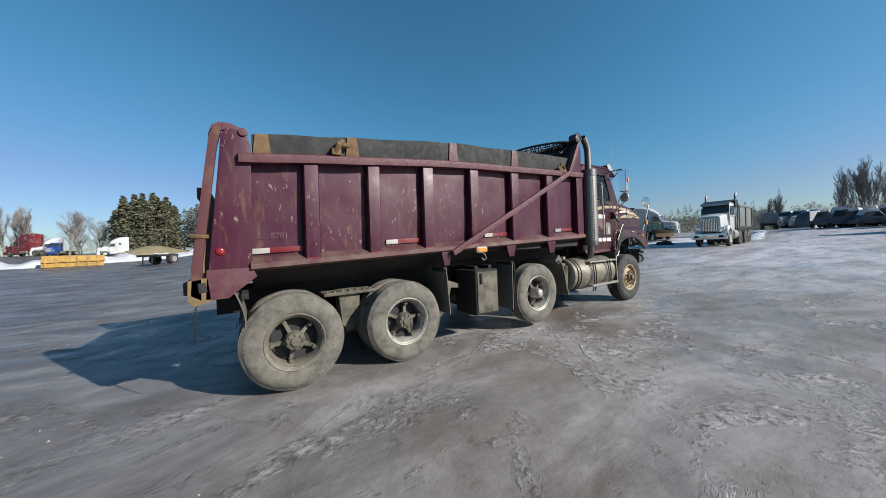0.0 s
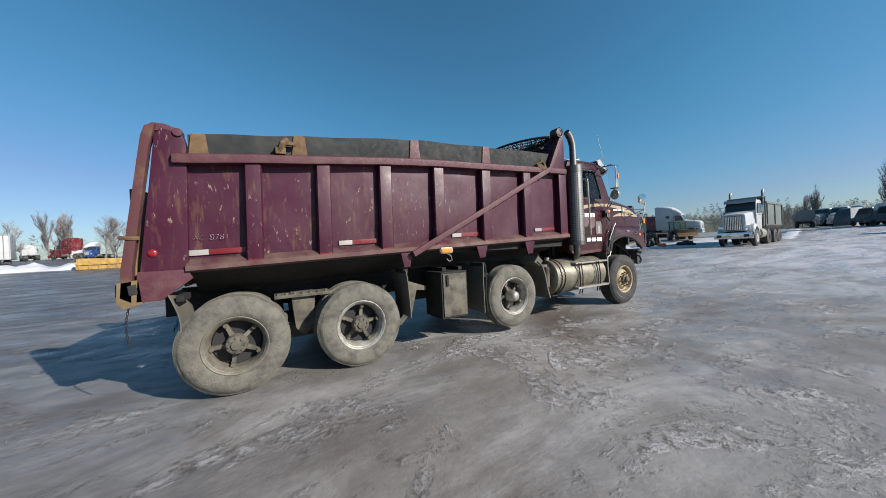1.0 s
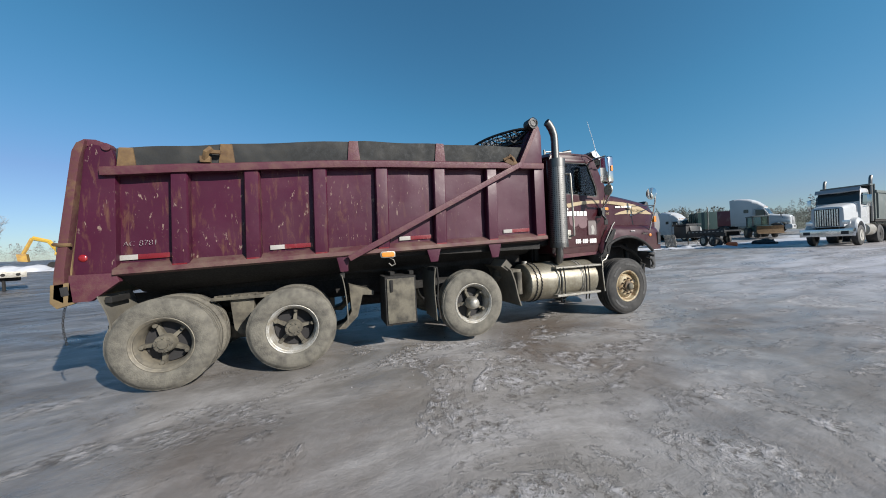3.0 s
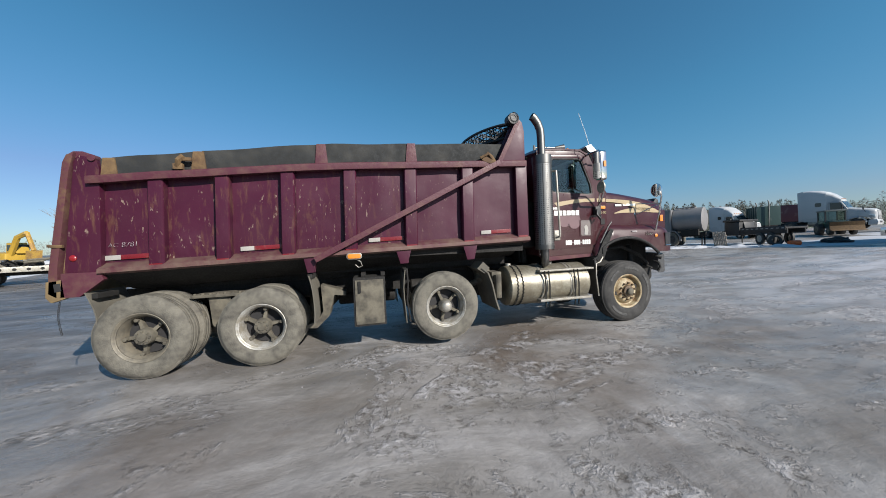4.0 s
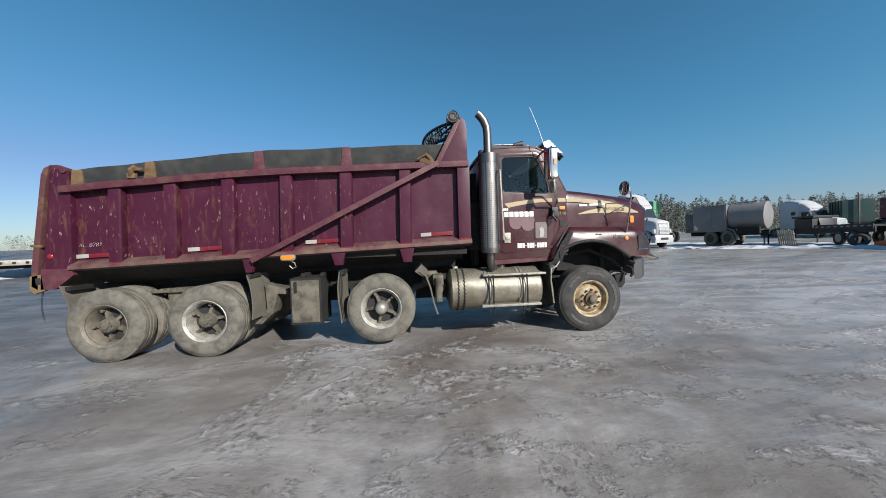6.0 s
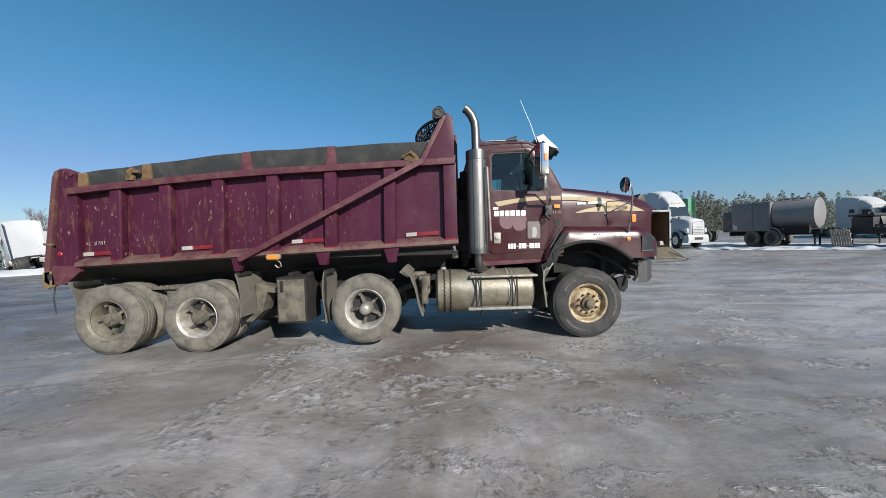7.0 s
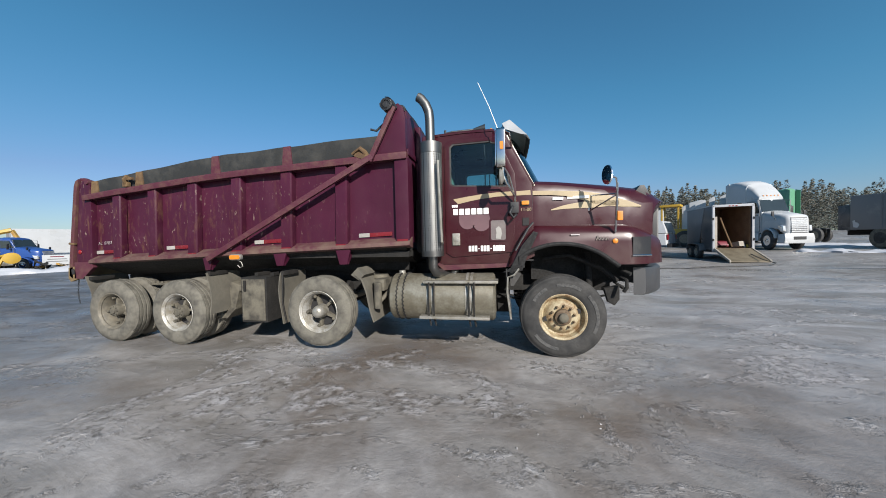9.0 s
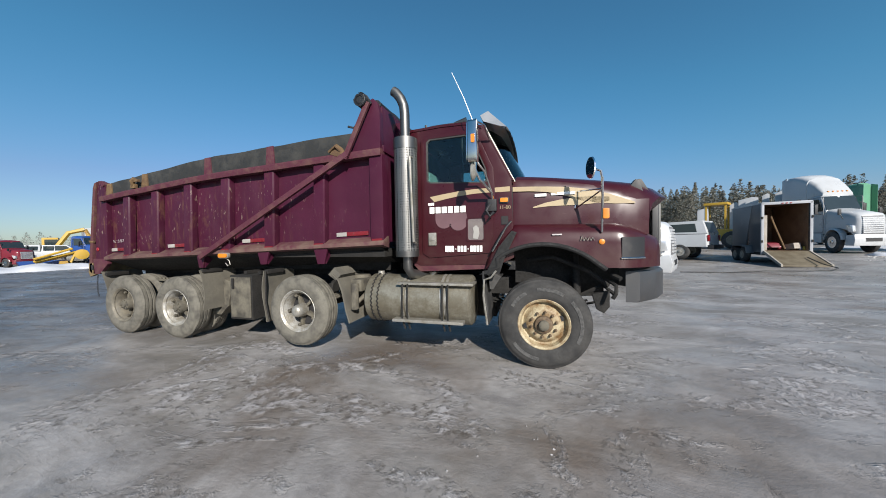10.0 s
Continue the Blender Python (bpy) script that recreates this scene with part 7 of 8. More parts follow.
gooseneck(at_ground(32.3, 12.8, 88) @ Matrix.Diagonal((0.74, 1, 1.25, 1)))
plt = thing("pallet", "grey weathered wooden pallet leaning upright on snow", "pallet", at_ground(30.0, 14.6, 10) @ pose(0, 0, 0.0, 0, -14, 0) @ Matrix.Scale(1.05, 4))
for k in range(8):
    bm = bmesh.new()
    box(bm, -0.015, 0.015, -0.42 + 0.107 * k, -0.34 + 0.107 * k, 0.0, 1.10 + 0.03 * (k % 3))
    part("slat", bm, C["wood"], plt, "", 0.004)
for z in (0.08, 0.45, 0.8):
    bm = bmesh.new()
    box(bm, 0.015, 0.10, -0.42, 0.42, z, z + 0.05)
    part("bearer", bm, C["wood"], plt)
bm = bmesh.new()
lathe(bm, [(-0.42, 0.0), (-0.42, 0.24), (-0.38, 0.25), (-0.20, 0.235), (-0.02, 0.25), (0.16, 0.235), (0.32, 0.22), (0.40, 0.16), (0.40, 0.0)], "y", (0, 0, 0.25), 20)
one("traffic_drum", bm, C["orange"], "orange plastic traffic drum lying on snow", "drum", at_ground(31.1, 10.8, 60) @ Matrix.Scale(0.75, 4))
bm = bmesh.new()
lathe(bm, [(-0.15, 0.20), (-0.17, 0.30), (-0.12, 0.40), (0.12, 0.40), (0.17, 0.30), (0.15, 0.20)], "x", (0, 0, 0.40), 22, closed=True)
one("tyre", bm, M["rubber"], "loose black tyre standing on snow", "tyre", at_ground(31.0, 11.7, 30))
bm = bmesh.new()
bmesh.ops.create_icosphere(bm, subdivisions=4, radius=1)
for v in bm.verts:
    n = 1 + 0.45 * noise.noise(v.co * 2.0) + 0.2 * noise.noise(v.co * 5)
    v.co = Vector((v.co.x * 0.6 * n, v.co.y * 0.85 * n, max(-0.02, v.co.z * 0.42 * n + 0.1)))
one("tarp_heap", bm, M["tarp"], "crumpled black tarp heap on snow", "tarp", at_ground(33.6, 10.0, 0) @ Matrix.Scale(0.8, 4))


def backhoe(m):
    t = thing("backhoe_loader", "weathered backhoe loader with a brown front bucket", "loader", m)
    bm = bmesh.new()
    outline_body(bm, [(1.8, 0.8), (1.8, 1.4), (0.3, 1.5), (-1.6, 1.3), (-1.6, 0.7)], 0.55)
    part("body", bm, C["dk_green"], t, "", 0.02)
    for x in (-1.3, 0.25):
        for y in (-0.7, 0.7):
            bm = bmesh.new()
            box(bm, x - 0.05, x + 0.05, y - 0.05, y + 0.05, 1.3, 2.55)
            part("cab_post", bm, M["black"], t)
    bm = bmesh.new()
    box(bm, -1.45, 0.40, -0.82, 0.82, 2.52, 2.66)
    part("cab_roof", bm, C["olive"], t, "", 0.03)
    bm = bmesh.new()
    box(bm, -1.28, 0.23, -0.69, 0.69, 1.35, 2.5)
    part("cab_glass", bm, M["window"], t, "greenish cab glazing")
    for sg in (-1, 1):
        bm = bmesh.new()
        tube(bm, [(0.1, sg * 0.5, 1.5), (1.6, sg * 0.55, 1.2), (2.2, sg * 0.55, 0.7)], 0.09, 6)
        part("loader_arm", bm, C["dk_green"], t)
        yard_wheel(t, -0.9, sg * 1.0, 0.68, 0.45, sg, "rim")
        yard_wheel(t, 1.4, sg * 0.95, 0.45, 0.35, sg, "rim")
    bm = bmesh.new()
    prism(bm, [(2.2, 0.45), (3.0, 0.45), (2.5, 0.55), (2.35, 0.95), (2.5, 1.35), (2.2, 1.3)], "y", -1.15, 1.15)
    part("bucket", bm, M["rust"], t, "rusty brown bucket", 0.01)


backhoe(at_ground(43.7, 14.8, -135) @ Matrix.Scale(0.85, 4))
bm = bmesh.new()
box(bm, -1.2, 1.2, -1.9, 1.9, 1.0, 2.75)
hull = thing("dump_trailer", "dark green dump trailer parked on snow", "truck", at_ground(43.0, 19.6, -40) @ Matrix.Diagonal((0.75, 0.66, 1.1, 1)))
part("box", bm, C["dk_green"], hull, "", 0.02)
for k in range(5):
    bm = bmesh.new()
    box(bm, -1.28, -1.2, -1.7 + 0.8 * k, -1.58 + 0.8 * k, 1.0, 2.75)
    part("rib", bm, C["dk_green"], hull)
bm = bmesh.new()
box(bm, -0.9, 0.9, -1.9, 1.9, 0.6, 1.0)
part("chassis", bm, M["grime_and_shade"], hull)
for yy in (-1.4, -0.3, 1.4):
    bm = bmesh.new()
    lathe(bm, [(0, 0.2), (0.0, 0.42), (0.05, 0.47), (0.4, 0.47), (0.4, 0.2)], "x", (-1.15, yy, 0.47), 18)
    part("wheel", bm, M["rubber"], hull)
for yy in (-2.1, 2.1):
    bm = bmesh.new()
    tube(bm, [(0, yy, 0.8), (0, yy, 3.1), (-0.1, yy, 3.3)], 0.07, 8)
    part("exhaust_pipe", bm, M["steel"], hull)
bm = bmesh.new()
box(bm, -4, 4, -1.2, 1.2, 1.0, 3.3)
vt = thing("van_trailer", "dark maroon box trailer behind parked trucks", "trailer", at_ground(63, 27.5, 22))
part("box", bm, C["maroon"], vt, "", 0.03)
bm = bmesh.new()
box(bm, -3.8, 3.8, -0.5, 0.5, 0.6, 1.0)
part("chassis", bm, M["grime_and_shade"], vt)
for xx in (-3, -1.8):
    for sg in (-1, 1):
        yard_wheel(vt, xx, sg * 1.15, 0.5, 0.5, sg, "rim")


# ---- snow banks ----
def bank(name, label, path, width, height, seed, dirty="snow"):
    """A ragged bank of ploughed snow along a path."""
    pts = [Vector((x, y, 0)) for x, y in path]
    bm = bmesh.new()
    rings = []
    dense = []
    for a, b in zip(pts, pts[1:]):
        n = max(2, int((b - a).length / (0.16 if height < 0.3 else 0.35)))
        dense += [a.lerp(b, i / n) for i in range(n)]
    dense.append(pts[-1])
    for i, p in enumerate(dense):
        d = (dense[min(i + 1, len(dense) - 1)] - dense[max(i - 1, 0)]).normalized()
        side = Vector((-d.y, d.x, 0))
        end = min(1.0, i / 4, (len(dense) - 1 - i) / 4)
        w = width * (0.75 + 0.4 * noise.noise((i * 0.15, seed, 0))) * (0.35 + 0.65 * end)
        h = height * (0.8 + 0.7 * noise.noise((i * 0.22, seed, 5))) * end
        ring = []
        for k in range(11):
            u = -1 + 0.2 * k
            q = p + side * u * w + side * 0.25 * noise.noise((i * 0.3, k, seed))
            z = h * max(0, 1 - u * u) ** 0.8 + 0.30 * h * noise.noise((q.x * 1.6, q.y * 1.6, seed)) + 0.30 * h * noise.noise((q.x * 4.5, q.y * 4.5, seed)) + 0.18 * h * noise.noise((q.x * 11, q.y * 11, seed))
            ring.append((q.x, q.y, rise(q.x, q.y) + (max(0.0, z) if 0 < k < 10 else -0.05) - 0.02))
        rings.append(ring)
    vs = [[bm.verts.new(p) for p in r] for r in rings]
    for a, b in zip(vs, vs[1:]):
        for k in range(10):
            bm.faces.new((a[k], a[k + 1], b[k + 1], b[k]))
    one(name, bm, C[dirty], label, "snow", kind="stuff")


bank("snow_bank", "low ragged strip of ploughed snow along the yard", [(23.6, 18.2), (25.2, 16.0), (27.2, 14.6), (28.8, 12.6), (29.6, 10.6), (30.2, 9.2)], 0.9, 0.20, 3)
bank("snow_field", "trodden snow between parked trucks", [(29, 27), (30.5, 20), (32, 15), (33, 10.2), (38, 10.6), (46, 12.0)], 3.6, 0.10, 8)
bank("snow_bank", "bright snow bank at the edge of the yard", [(-29, -4), (-27.5, 5), (-25.6, 11.5), (-24.5, 15.0), (-23.0, 19), (-25, 28), (-27, 36)], 1.7, 0.45, 11)
bank("snow_bank", "bright snow bank at the edge of the yard", [(-40, 38), (-30, 42), (-22, 42.5), (-15.5, 43.5), (-12, 47), (-8.5, 51), (-4, 53), (4, 56)], 2.2, 0.7, 13)
bank("snow_patch", "thin strip of snow at the edge of the road", [(40, 5.2), (46, 6.2), (54, 7.6)], 0.8, 0.12, 17)
bank("snow_bank", "snow along the far side of the road", [(33, -3.5), (45, -3), (60, -2.0), (75, -1)], 1.2, 0.35, 19)


# ---- ploughed crumbs of ice on the yard ----
def crumbs():
    rng = random.Random(5)
    verts, faces = [], []
    centres = [(rng.uniform(-4, 14), rng.uniform(-2.0, 5.0), rng.uniform(0.25, 1.1)) for _ in range(70)]
    count = 0
    while count < 520:
        cx, cy, cr = rng.choice(centres)
        x, y = rng.gauss(cx, cr * 0.6), rng.gauss(cy, cr * 0.35)
        if -1 < x < 8.6 and 0.0 < y < 2.4:
            continue
        r = min(0.014, abs(rng.gauss(0, 0.006)) + 0.002)
        if y < -2.4:
            continue
        z = rise(x, y) - 0.004 + noise.noise((x * 0.9, y * 0.9, 0)) * 0.016
        k = len(verts)
        rot = rng.uniform(0, 6.3)
        for a in range(4):
            b = rot + a * 1.57 + rng.uniform(-0.3, 0.3)
            verts.append((x + r * math.cos(b) * rng.uniform(0.7, 1.5), y + r * math.sin(b) * rng.uniform(0.7, 1.3), z - 0.01))
        verts.append((x + r * rng.uniform(-0.4, 0.4), y + r * rng.uniform(-0.4, 0.4), z + r * rng.uniform(0.1, 0.5)))
        faces += [(k, k + 1, k + 4), (k + 1, k + 2, k + 4), (k + 2, k + 3, k + 4), (k + 3, k, k + 4)]
        count += 1
    me = bpy.data.meshes.new("ice_crumbs")
    me.from_pydata(verts, [], faces)
    me.materials.append(M["crumb"])
    tagged(new("ice_crumbs", me), "scattered crumbs of dirty ice on the yard", "ice", kind="stuff")


M["crumb"] = bark_leaf("dirty_ice_crumbs", (0.10, 0.095, 0.09), (0.34, 0.33, 0.33))
crumbs()


# ---- trees ----
def bare_tree(rng, height, spread=0.5, levels=4, upright=0.6):
    """Trunk and limbs that fork into many twigs; returns two meshes' data."""
    trunk, twigs = bmesh.new(), bmesh.new()

    def grow(p, d, length, r, level):
        n = 4 if level < 3 else 2
        pts = [p]
        for i in range(n):
            d = (d + Vector((rng.uniform(-1, 1), rng.uniform(-1, 1), rng.uniform(-0.4, 0.8))) * 0.13).normalized()
            pts.append(pts[-1] + d * length / n)
        tube(trunk if level < 2 else twigs, pts, r, 6 if level < 2 else 3, r * 0.45)
        if level >= levels:
            return
        kids = (13, 7, 7, 6)[level]
        for k in range(kids):
            u = rng.uniform(0.35 if level else 0.22, 1.0)
            q = pts[min(n, int(u * n))]
            a = rng.uniform(0, 2 * math.pi)
            s = Vector((math.cos(a), math.sin(a), 0))
            nd = (d * upright + s * spread * rng.uniform(0.6, 1.2) + Vector((0, 0, upright * 0.6))).normalized()
            grow(q, nd, length * rng.uniform(0.42, 0.64), r * 0.42, level + 1)
    grow(Vector((0, 0, -0.2)), Vector((0, 0, 1)), height * 0.62, height * 0.014, 0)
    return trunk, twigs


def plant_bare(x, y, height, seed, spread=0.5, upright=0.6, label="bare leafless tree at the edge of the yard", levels=4):
    rng = random.Random(seed)
    a, b = bare_tree(rng, height, spread, levels, upright)
    t = thing("tree", label, "tree", at_ground(x, y, rng.uniform(0, 360)), "bare trees round the yard")
    part("trunk", a, C["bark"], t)
    part("crown", b, C["twig"], t, "bare fine twigs")


def spruce_data(rng, height, width, dense, fine=1.0):
    """Drooping sprays of needles in whorls round a trunk."""
    verts, faces = [], []
    n = int(dense)
    for i in range(n):
        u = rng.random() ** 0.8
        z = height * (0.06 + 0.93 * u)
        reach = width * (1 - u) ** 0.75 * rng.uniform(0.55, 1.15) + 0.10
        a = rng.uniform(0, 2 * math.pi)
        for _ in range(3):
            q = reach * rng.uniform(0.25, 1.0)
            b = a + rng.uniform(-0.25, 0.25)
            zz = z - 0.22 * q + rng.uniform(-0.12, 0.12)
            s = 0.13 * fine * height / 8 * rng.uniform(0.6, 1.5)
            c = Vector((q * math.cos(b), q * math.sin(b), zz))
            k = len(verts)
            e1 = Vector((rng.uniform(-1, 1), rng.uniform(-1, 1), rng.uniform(-0.5, 0.5))) * s * 1.6
            e2 = Vector((rng.uniform(-1, 1), rng.uniform(-1, 1), rng.uniform(-1, 0.6))) * s
            verts += [c - e1, c + e2, c + e1 * 1.2, c - e2 * 0.8]
            faces += [(k, k + 1, k + 2), (k, k + 2, k + 3)]
    return [tuple(v) for v in verts], faces


def spruce(x, y, height, width, seed, dense=900, mat="needle"):
    rng = random.Random(seed)
    v, f = spruce_data(rng, height, width, dense)
    me = bpy.data.meshes.new("crown")
    me.from_pydata(v, [], f)
    me.materials.append(C[mat])
    t = thing("pine_tree", "dense green pine on a grassy rise", "tree", at_ground(x, y), "pines on the rise")
    bm = bmesh.new()
    tube(bm, [(0, 0, -0.2), (0.05, 0, height * 0.5), (0, 0, height * 0.97)], 0.14, 7, 0.02)
    part("trunk", bm, C["bark"], t)
    ob = new("crown", me)
    ob.parent = t


rng = random.Random(21)
for k in range(17):
    u = k / 16
    spruce(-20.2 + 8.4 * u + rng.uniform(-0.6, 0.6), 78 + rng.uniform(-3.0, 4.0), (8.2 + 2.2 * math.sin(u * 2.6)) * rng.uniform(0.85, 1.1), rng.uniform(2.5, 3.6), 100 + k, 620)
for k, (x, y, h) in enumerate(((-36.2, 85, 9.5), (-34.8, 85.5, 10), (-33.4, 85, 9.3), (-26.0, 77.2, 9.0), (-22.8, 79.3, 8.2), (-26.5, 84, 7), (-41, 72, 9), (-46, 60, 9.5), (-37, 76, 8.8), (-52, 52, 8.5), (-56, 44, 8.0), (-48, 48, 7.8))):
    plant_bare(x, y, h, 40 + k, 0.62 if k > 2 else 0.36, 0.55 if k > 2 else 0.9)
for k, (x, y, h) in enumerate(((72, 2.6, 9.0), (73, 1.4, 9.6), (72, 0.2, 9.4), (74, -0.8, 9.0), (57, -3.4, 12.5), (66, 8.0, 6.0), (72, 10.5, 5.5))):
    plant_bare(x, y, h, 70 + k, 0.36, 0.9, "tall bare poplar beside the road")


def far_woods():
    """The line of frosted conifers and brush behind the yard, paled in colour for haze."""
    rng = random.Random(9)
    verts, faces = [], []
    spots = []
    for k in range(1150):
        u = k / 1149
        a = radians(8 + 92 * u)
        d = rng.uniform(70, 94)
        spots.append((4 + d * math.cos(a), d * math.sin(a), (3.4 + 5.7 * min(1.0, max(0.0, u - 0.12) / 0.5)) * rng.uniform(0.80, 1.15)))
    for k in range(90):
        u = k / 89
        a = radians(100 + 80 * u)
        d = rng.uniform(70, 95)
        spots.append((4 + d * math.cos(a), d * math.sin(a), rng.uniform(2.4, 4.4)))
    for x, y, h in spots:
        v, f = spruce_data(rng, h, rng.uniform(1.3, 2.2), 190, 0.6)
        k = len(verts)
        z = rise(x, y)
        verts += [(p[0] + x, p[1] + y, p[2] + z) for p in v]
        faces += [tuple(i + k for i in q) for q in f]
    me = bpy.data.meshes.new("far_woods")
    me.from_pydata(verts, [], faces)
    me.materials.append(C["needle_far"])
    tagged(new("far_woods", me), "haze-paled frosted spruce and brush along the far edge", "woods", kind="stuff")


far_woods()


def brush():
    """Grey leafless brush in the distance."""
    rng = random.Random(12)
    verts, faces = [], []
    for k in range(900):
        if k >= 470:
            a, d, h = radians(rng.uniform(10, 100)), rng.uniform(80, 96), rng.uniform(3.2, 6.4)
        elif k < 290:
            a, d, h = radians(rng.uniform(-6, 16)), rng.uniform(84, 108), rng.uniform(2.6, 5.2)
        else:
            a, d, h = radians(rng.uniform(104, 178)), rng.uniform(92, 112), rng.uniform(1.8, 3.6)
        x, y = 4 + d * math.cos(a), d * math.sin(a)
        v, f = spruce_data(rng, h, rng.uniform(2.2, 3.4) if k < 290 else rng.uniform(1.4, 2.2), 260 if k < 290 else 70, 0.50 if k < 290 else 0.9 if k < 470 else 0.6)
        n, z = len(verts), rise(x, y)
        verts += [(p[0] + x, p[1] + y, p[2] + z) for p in v]
        faces += [tuple(i + n for i in q) for q in f]
    me = bpy.data.meshes.new("far_brush")
    me.from_pydata(verts, [], faces)
    me.materials.append(C["twig"])
    tagged(new("far_brush", me), "grey leafless brush in the distance", "brush", kind="stuff")


brush()
bm = bmesh.new()
rings = []
for i in range(15):
    x = -17.6 + 8.5 * i / 14
    e = math.sin(math.pi * i / 14)
    rings.append([(x, 60 + 0.4 * math.sin(i), rise(x, 60) - 0.3), (x, 62.5, rise(x, 62.5) + 0.7 * e), (x, 68, rise(x, 68) + 1.4 * e), (x, 86, rise(x, 86) - 0.3)])
vs = [[bm.verts.new(p) for p in r] for r in rings]
for a, b in zip(vs, vs[1:]):
    for k in range(3):
        bm.faces.new((a[k], a[k + 1], b[k + 1], b[k]))
one("grassy_rise", bm, C["grass"], "low rise of dead brown grass", "bank", kind="structure")


# ---- things along the far left edge ----
tractor(at_ground(-32.7, 79.4, 150), "red", "dark red highway tractor in a row of trucks", s=0.9, group="parked row beyond the snow bank")
tractor(at_ground(-29.8, 77.8, -150), "white", "white highway tractor in a row of trucks", s=0.75, group="parked row beyond the snow bank")
tractor(at_ground(-27.9, 76.9, -100), "blue", "dark blue tractor in a row of trucks", sleeper=False, s=0.75, group="parked row beyond the snow bank")
tractor(at_ground(-18.6, 65.3, 200), "white", "white tractor in a row of trucks beyond snow", s=0.7, group="parked row beyond the snow bank")
tractor(at_ground(-36.5, 79.6, 120), "white", "white day-cab truck in a row of trucks", sleeper=False, s=0.85, group="parked row beyond the snow bank")
bin_ = thing("plough_box", "rusty yellow steel plough box standing on snow", "machine part", at_ground(-14.2, 40.8, 20))
bm = bmesh.new()
prism(bm, [(-2.0, 0.0), (1.9, 0.0), (2.0, 1.0), (-1.9, 1.1)], "y", -0.5, 0.5)
part("box", bm, C["rust_yellow"], bin_, "", 0.03)
for k in range(6):
    bm = bmesh.new()
    box(bm, -1.8 + 0.65 * k, -1.68 + 0.65 * k, -0.6, -0.5, 0.0, 1.0)
    part("rib", bm, C["rust_yellow"], bin_)
bm = bmesh.new()
box(bm, -2.0, 2.0, -0.65, -0.5, 0.45, 0.6)
part("rail", bm, C["rust_yellow"], bin_)
dl = thing("trailer_dolly", "dark trailer dolly with one pale wheel on ice", "dolly", at_ground(-7.1, 35.7, 60))
bm = bmesh.new()
box(bm, -1.4, 1.0, -0.9, 0.9, 0.75, 0.95)
tube(bm, [(-1.3, 0.4, 0.9), (-1.4, 0.4, 0.05)], 0.06, 6)
tube(bm, [(-1.3, -0.4, 0.9), (-1.4, -0.4, 0.05)], 0.06, 6)
part("frame", bm, M["grime_and_shade"], dl)
for sg in (-1, 1):
    yard_wheel(dl, 0.4, sg * 1.0, 0.5, 0.45, sg, "rim_bright")


def box_trailer(m, length, label, group=""):
    t = thing("box_trailer", label, "trailer", m, group)
    bm = bmesh.new()
    box(bm, 0, length, -1.25, 1.25, 1.1, 3.9)
    body = part("body", bm, C["white"], t, "", 0.03)
    bm = bmesh.new()
    ring_plate(bm, rounded(-1.27, 1.27, 1.05, 3.92, 0.04), rounded(-1.17, 1.17, 1.18, 3.82, 0.04), "x", -0.05, 0.0)
    part("rear_frame", bm, C["silver"], body)
    for sg in (-1, 1):
        for k in range(2):
            bm = bmesh.new()
            tube(bm, [(-0.05, sg * (0.25 + 0.55 * k), 1.2), (-0.05, sg * (0.25 + 0.55 * k), 3.8)], 0.03, 6)
            part("lock_rod", bm, C["grey"], body)
    bm = bmesh.new()
    box(bm, 0.0, 0.1, -1.1, 1.1, 0.45, 0.62)
    box(bm, 0.0, 0.1, -0.6, -0.5, 0.5, 1.1)
    box(bm, 0.0, 0.1, 0.5, 0.6, 0.5, 1.1)
    part("under_guard", bm, M["grime_and_shade"], t)
    for ax in (0.9, 2.1):
        for sg in (-1, 1):
            yard_wheel(t, ax, sg * 1.2, 0.5, 0.5, sg, "rim")
    return t


box_trailer(at_ground(-27.4, 48.6, 112), 9, "white box trailer seen from its rear doors", "box trailers beyond the snow")
box_trailer(at_ground(-26.7, 51.4, 112), 9, "white box trailer seen from its rear doors", "box trailers beyond the snow")
box_trailer(at_ground(-47.5, 21.2, 70), 13, "long white box trailer seen side on", "box trailers beyond the snow")


def excavator(m, s=1.0):
    t = thing("excavator", "yellow excavator standing beyond a snow bank", "excavator", m)
    for sg in (-1, 1):
        bm = bmesh.new()
        prism(bm, arc(-1.4, 0.4, 0.4, 90, 270, 6) + arc(1.4, 0.4, 0.4, -90, 90, 6), "y", sg * 1.0 - 0.3, sg * 1.0 + 0.3)
        part("track", bm, M["grime_and_shade"], t)
    bm = bmesh.new()
    outline_body(bm, [(1.2, 0.9), (1.2, 1.6), (-0.2, 1.7), (-1.9, 1.8), (-2.0, 0.9)], 1.2)
    part("house", bm, C["yellow"], t, "", 0.03)
    bm = bmesh.new()
    outline_body(bm, [(0.1, 1.6), (0.1, 2.7), (1.2, 2.7), (1.45, 1.6)], 0.5)
    part("cab", bm, C["yellow"], t, "", 0.03)
    bm = bmesh.new()
    box(bm, 0.3, 1.3, -0.53, 0.53, 1.9, 2.5)
    part("cab_glass", bm, C["glass"], t)
    bm = bmesh.new()
    tube(bm, [(1.0, -0.7, 1.4), (2.0, -0.7, 3.2), (3.2, -0.7, 3.6)], 0.24, 6)
    part("boom", bm, C["yellow"], t)
    bm = bmesh.new()
    tube(bm, [(3.2, -0.7, 3.6), (3.9, -0.7, 1.8)], 0.18, 6)
    prism(bm, [(3.6, 1.8), (4.3, 1.8), (4.2, 1.0), (3.5, 0.9)], "y", -1.1, -0.3)
    part("stick", bm, C["rust_yellow"], t)


excavator(at_ground(-33.7, 37.5, -20))
excavator(at_ground(-26.8, 45.3, 200))


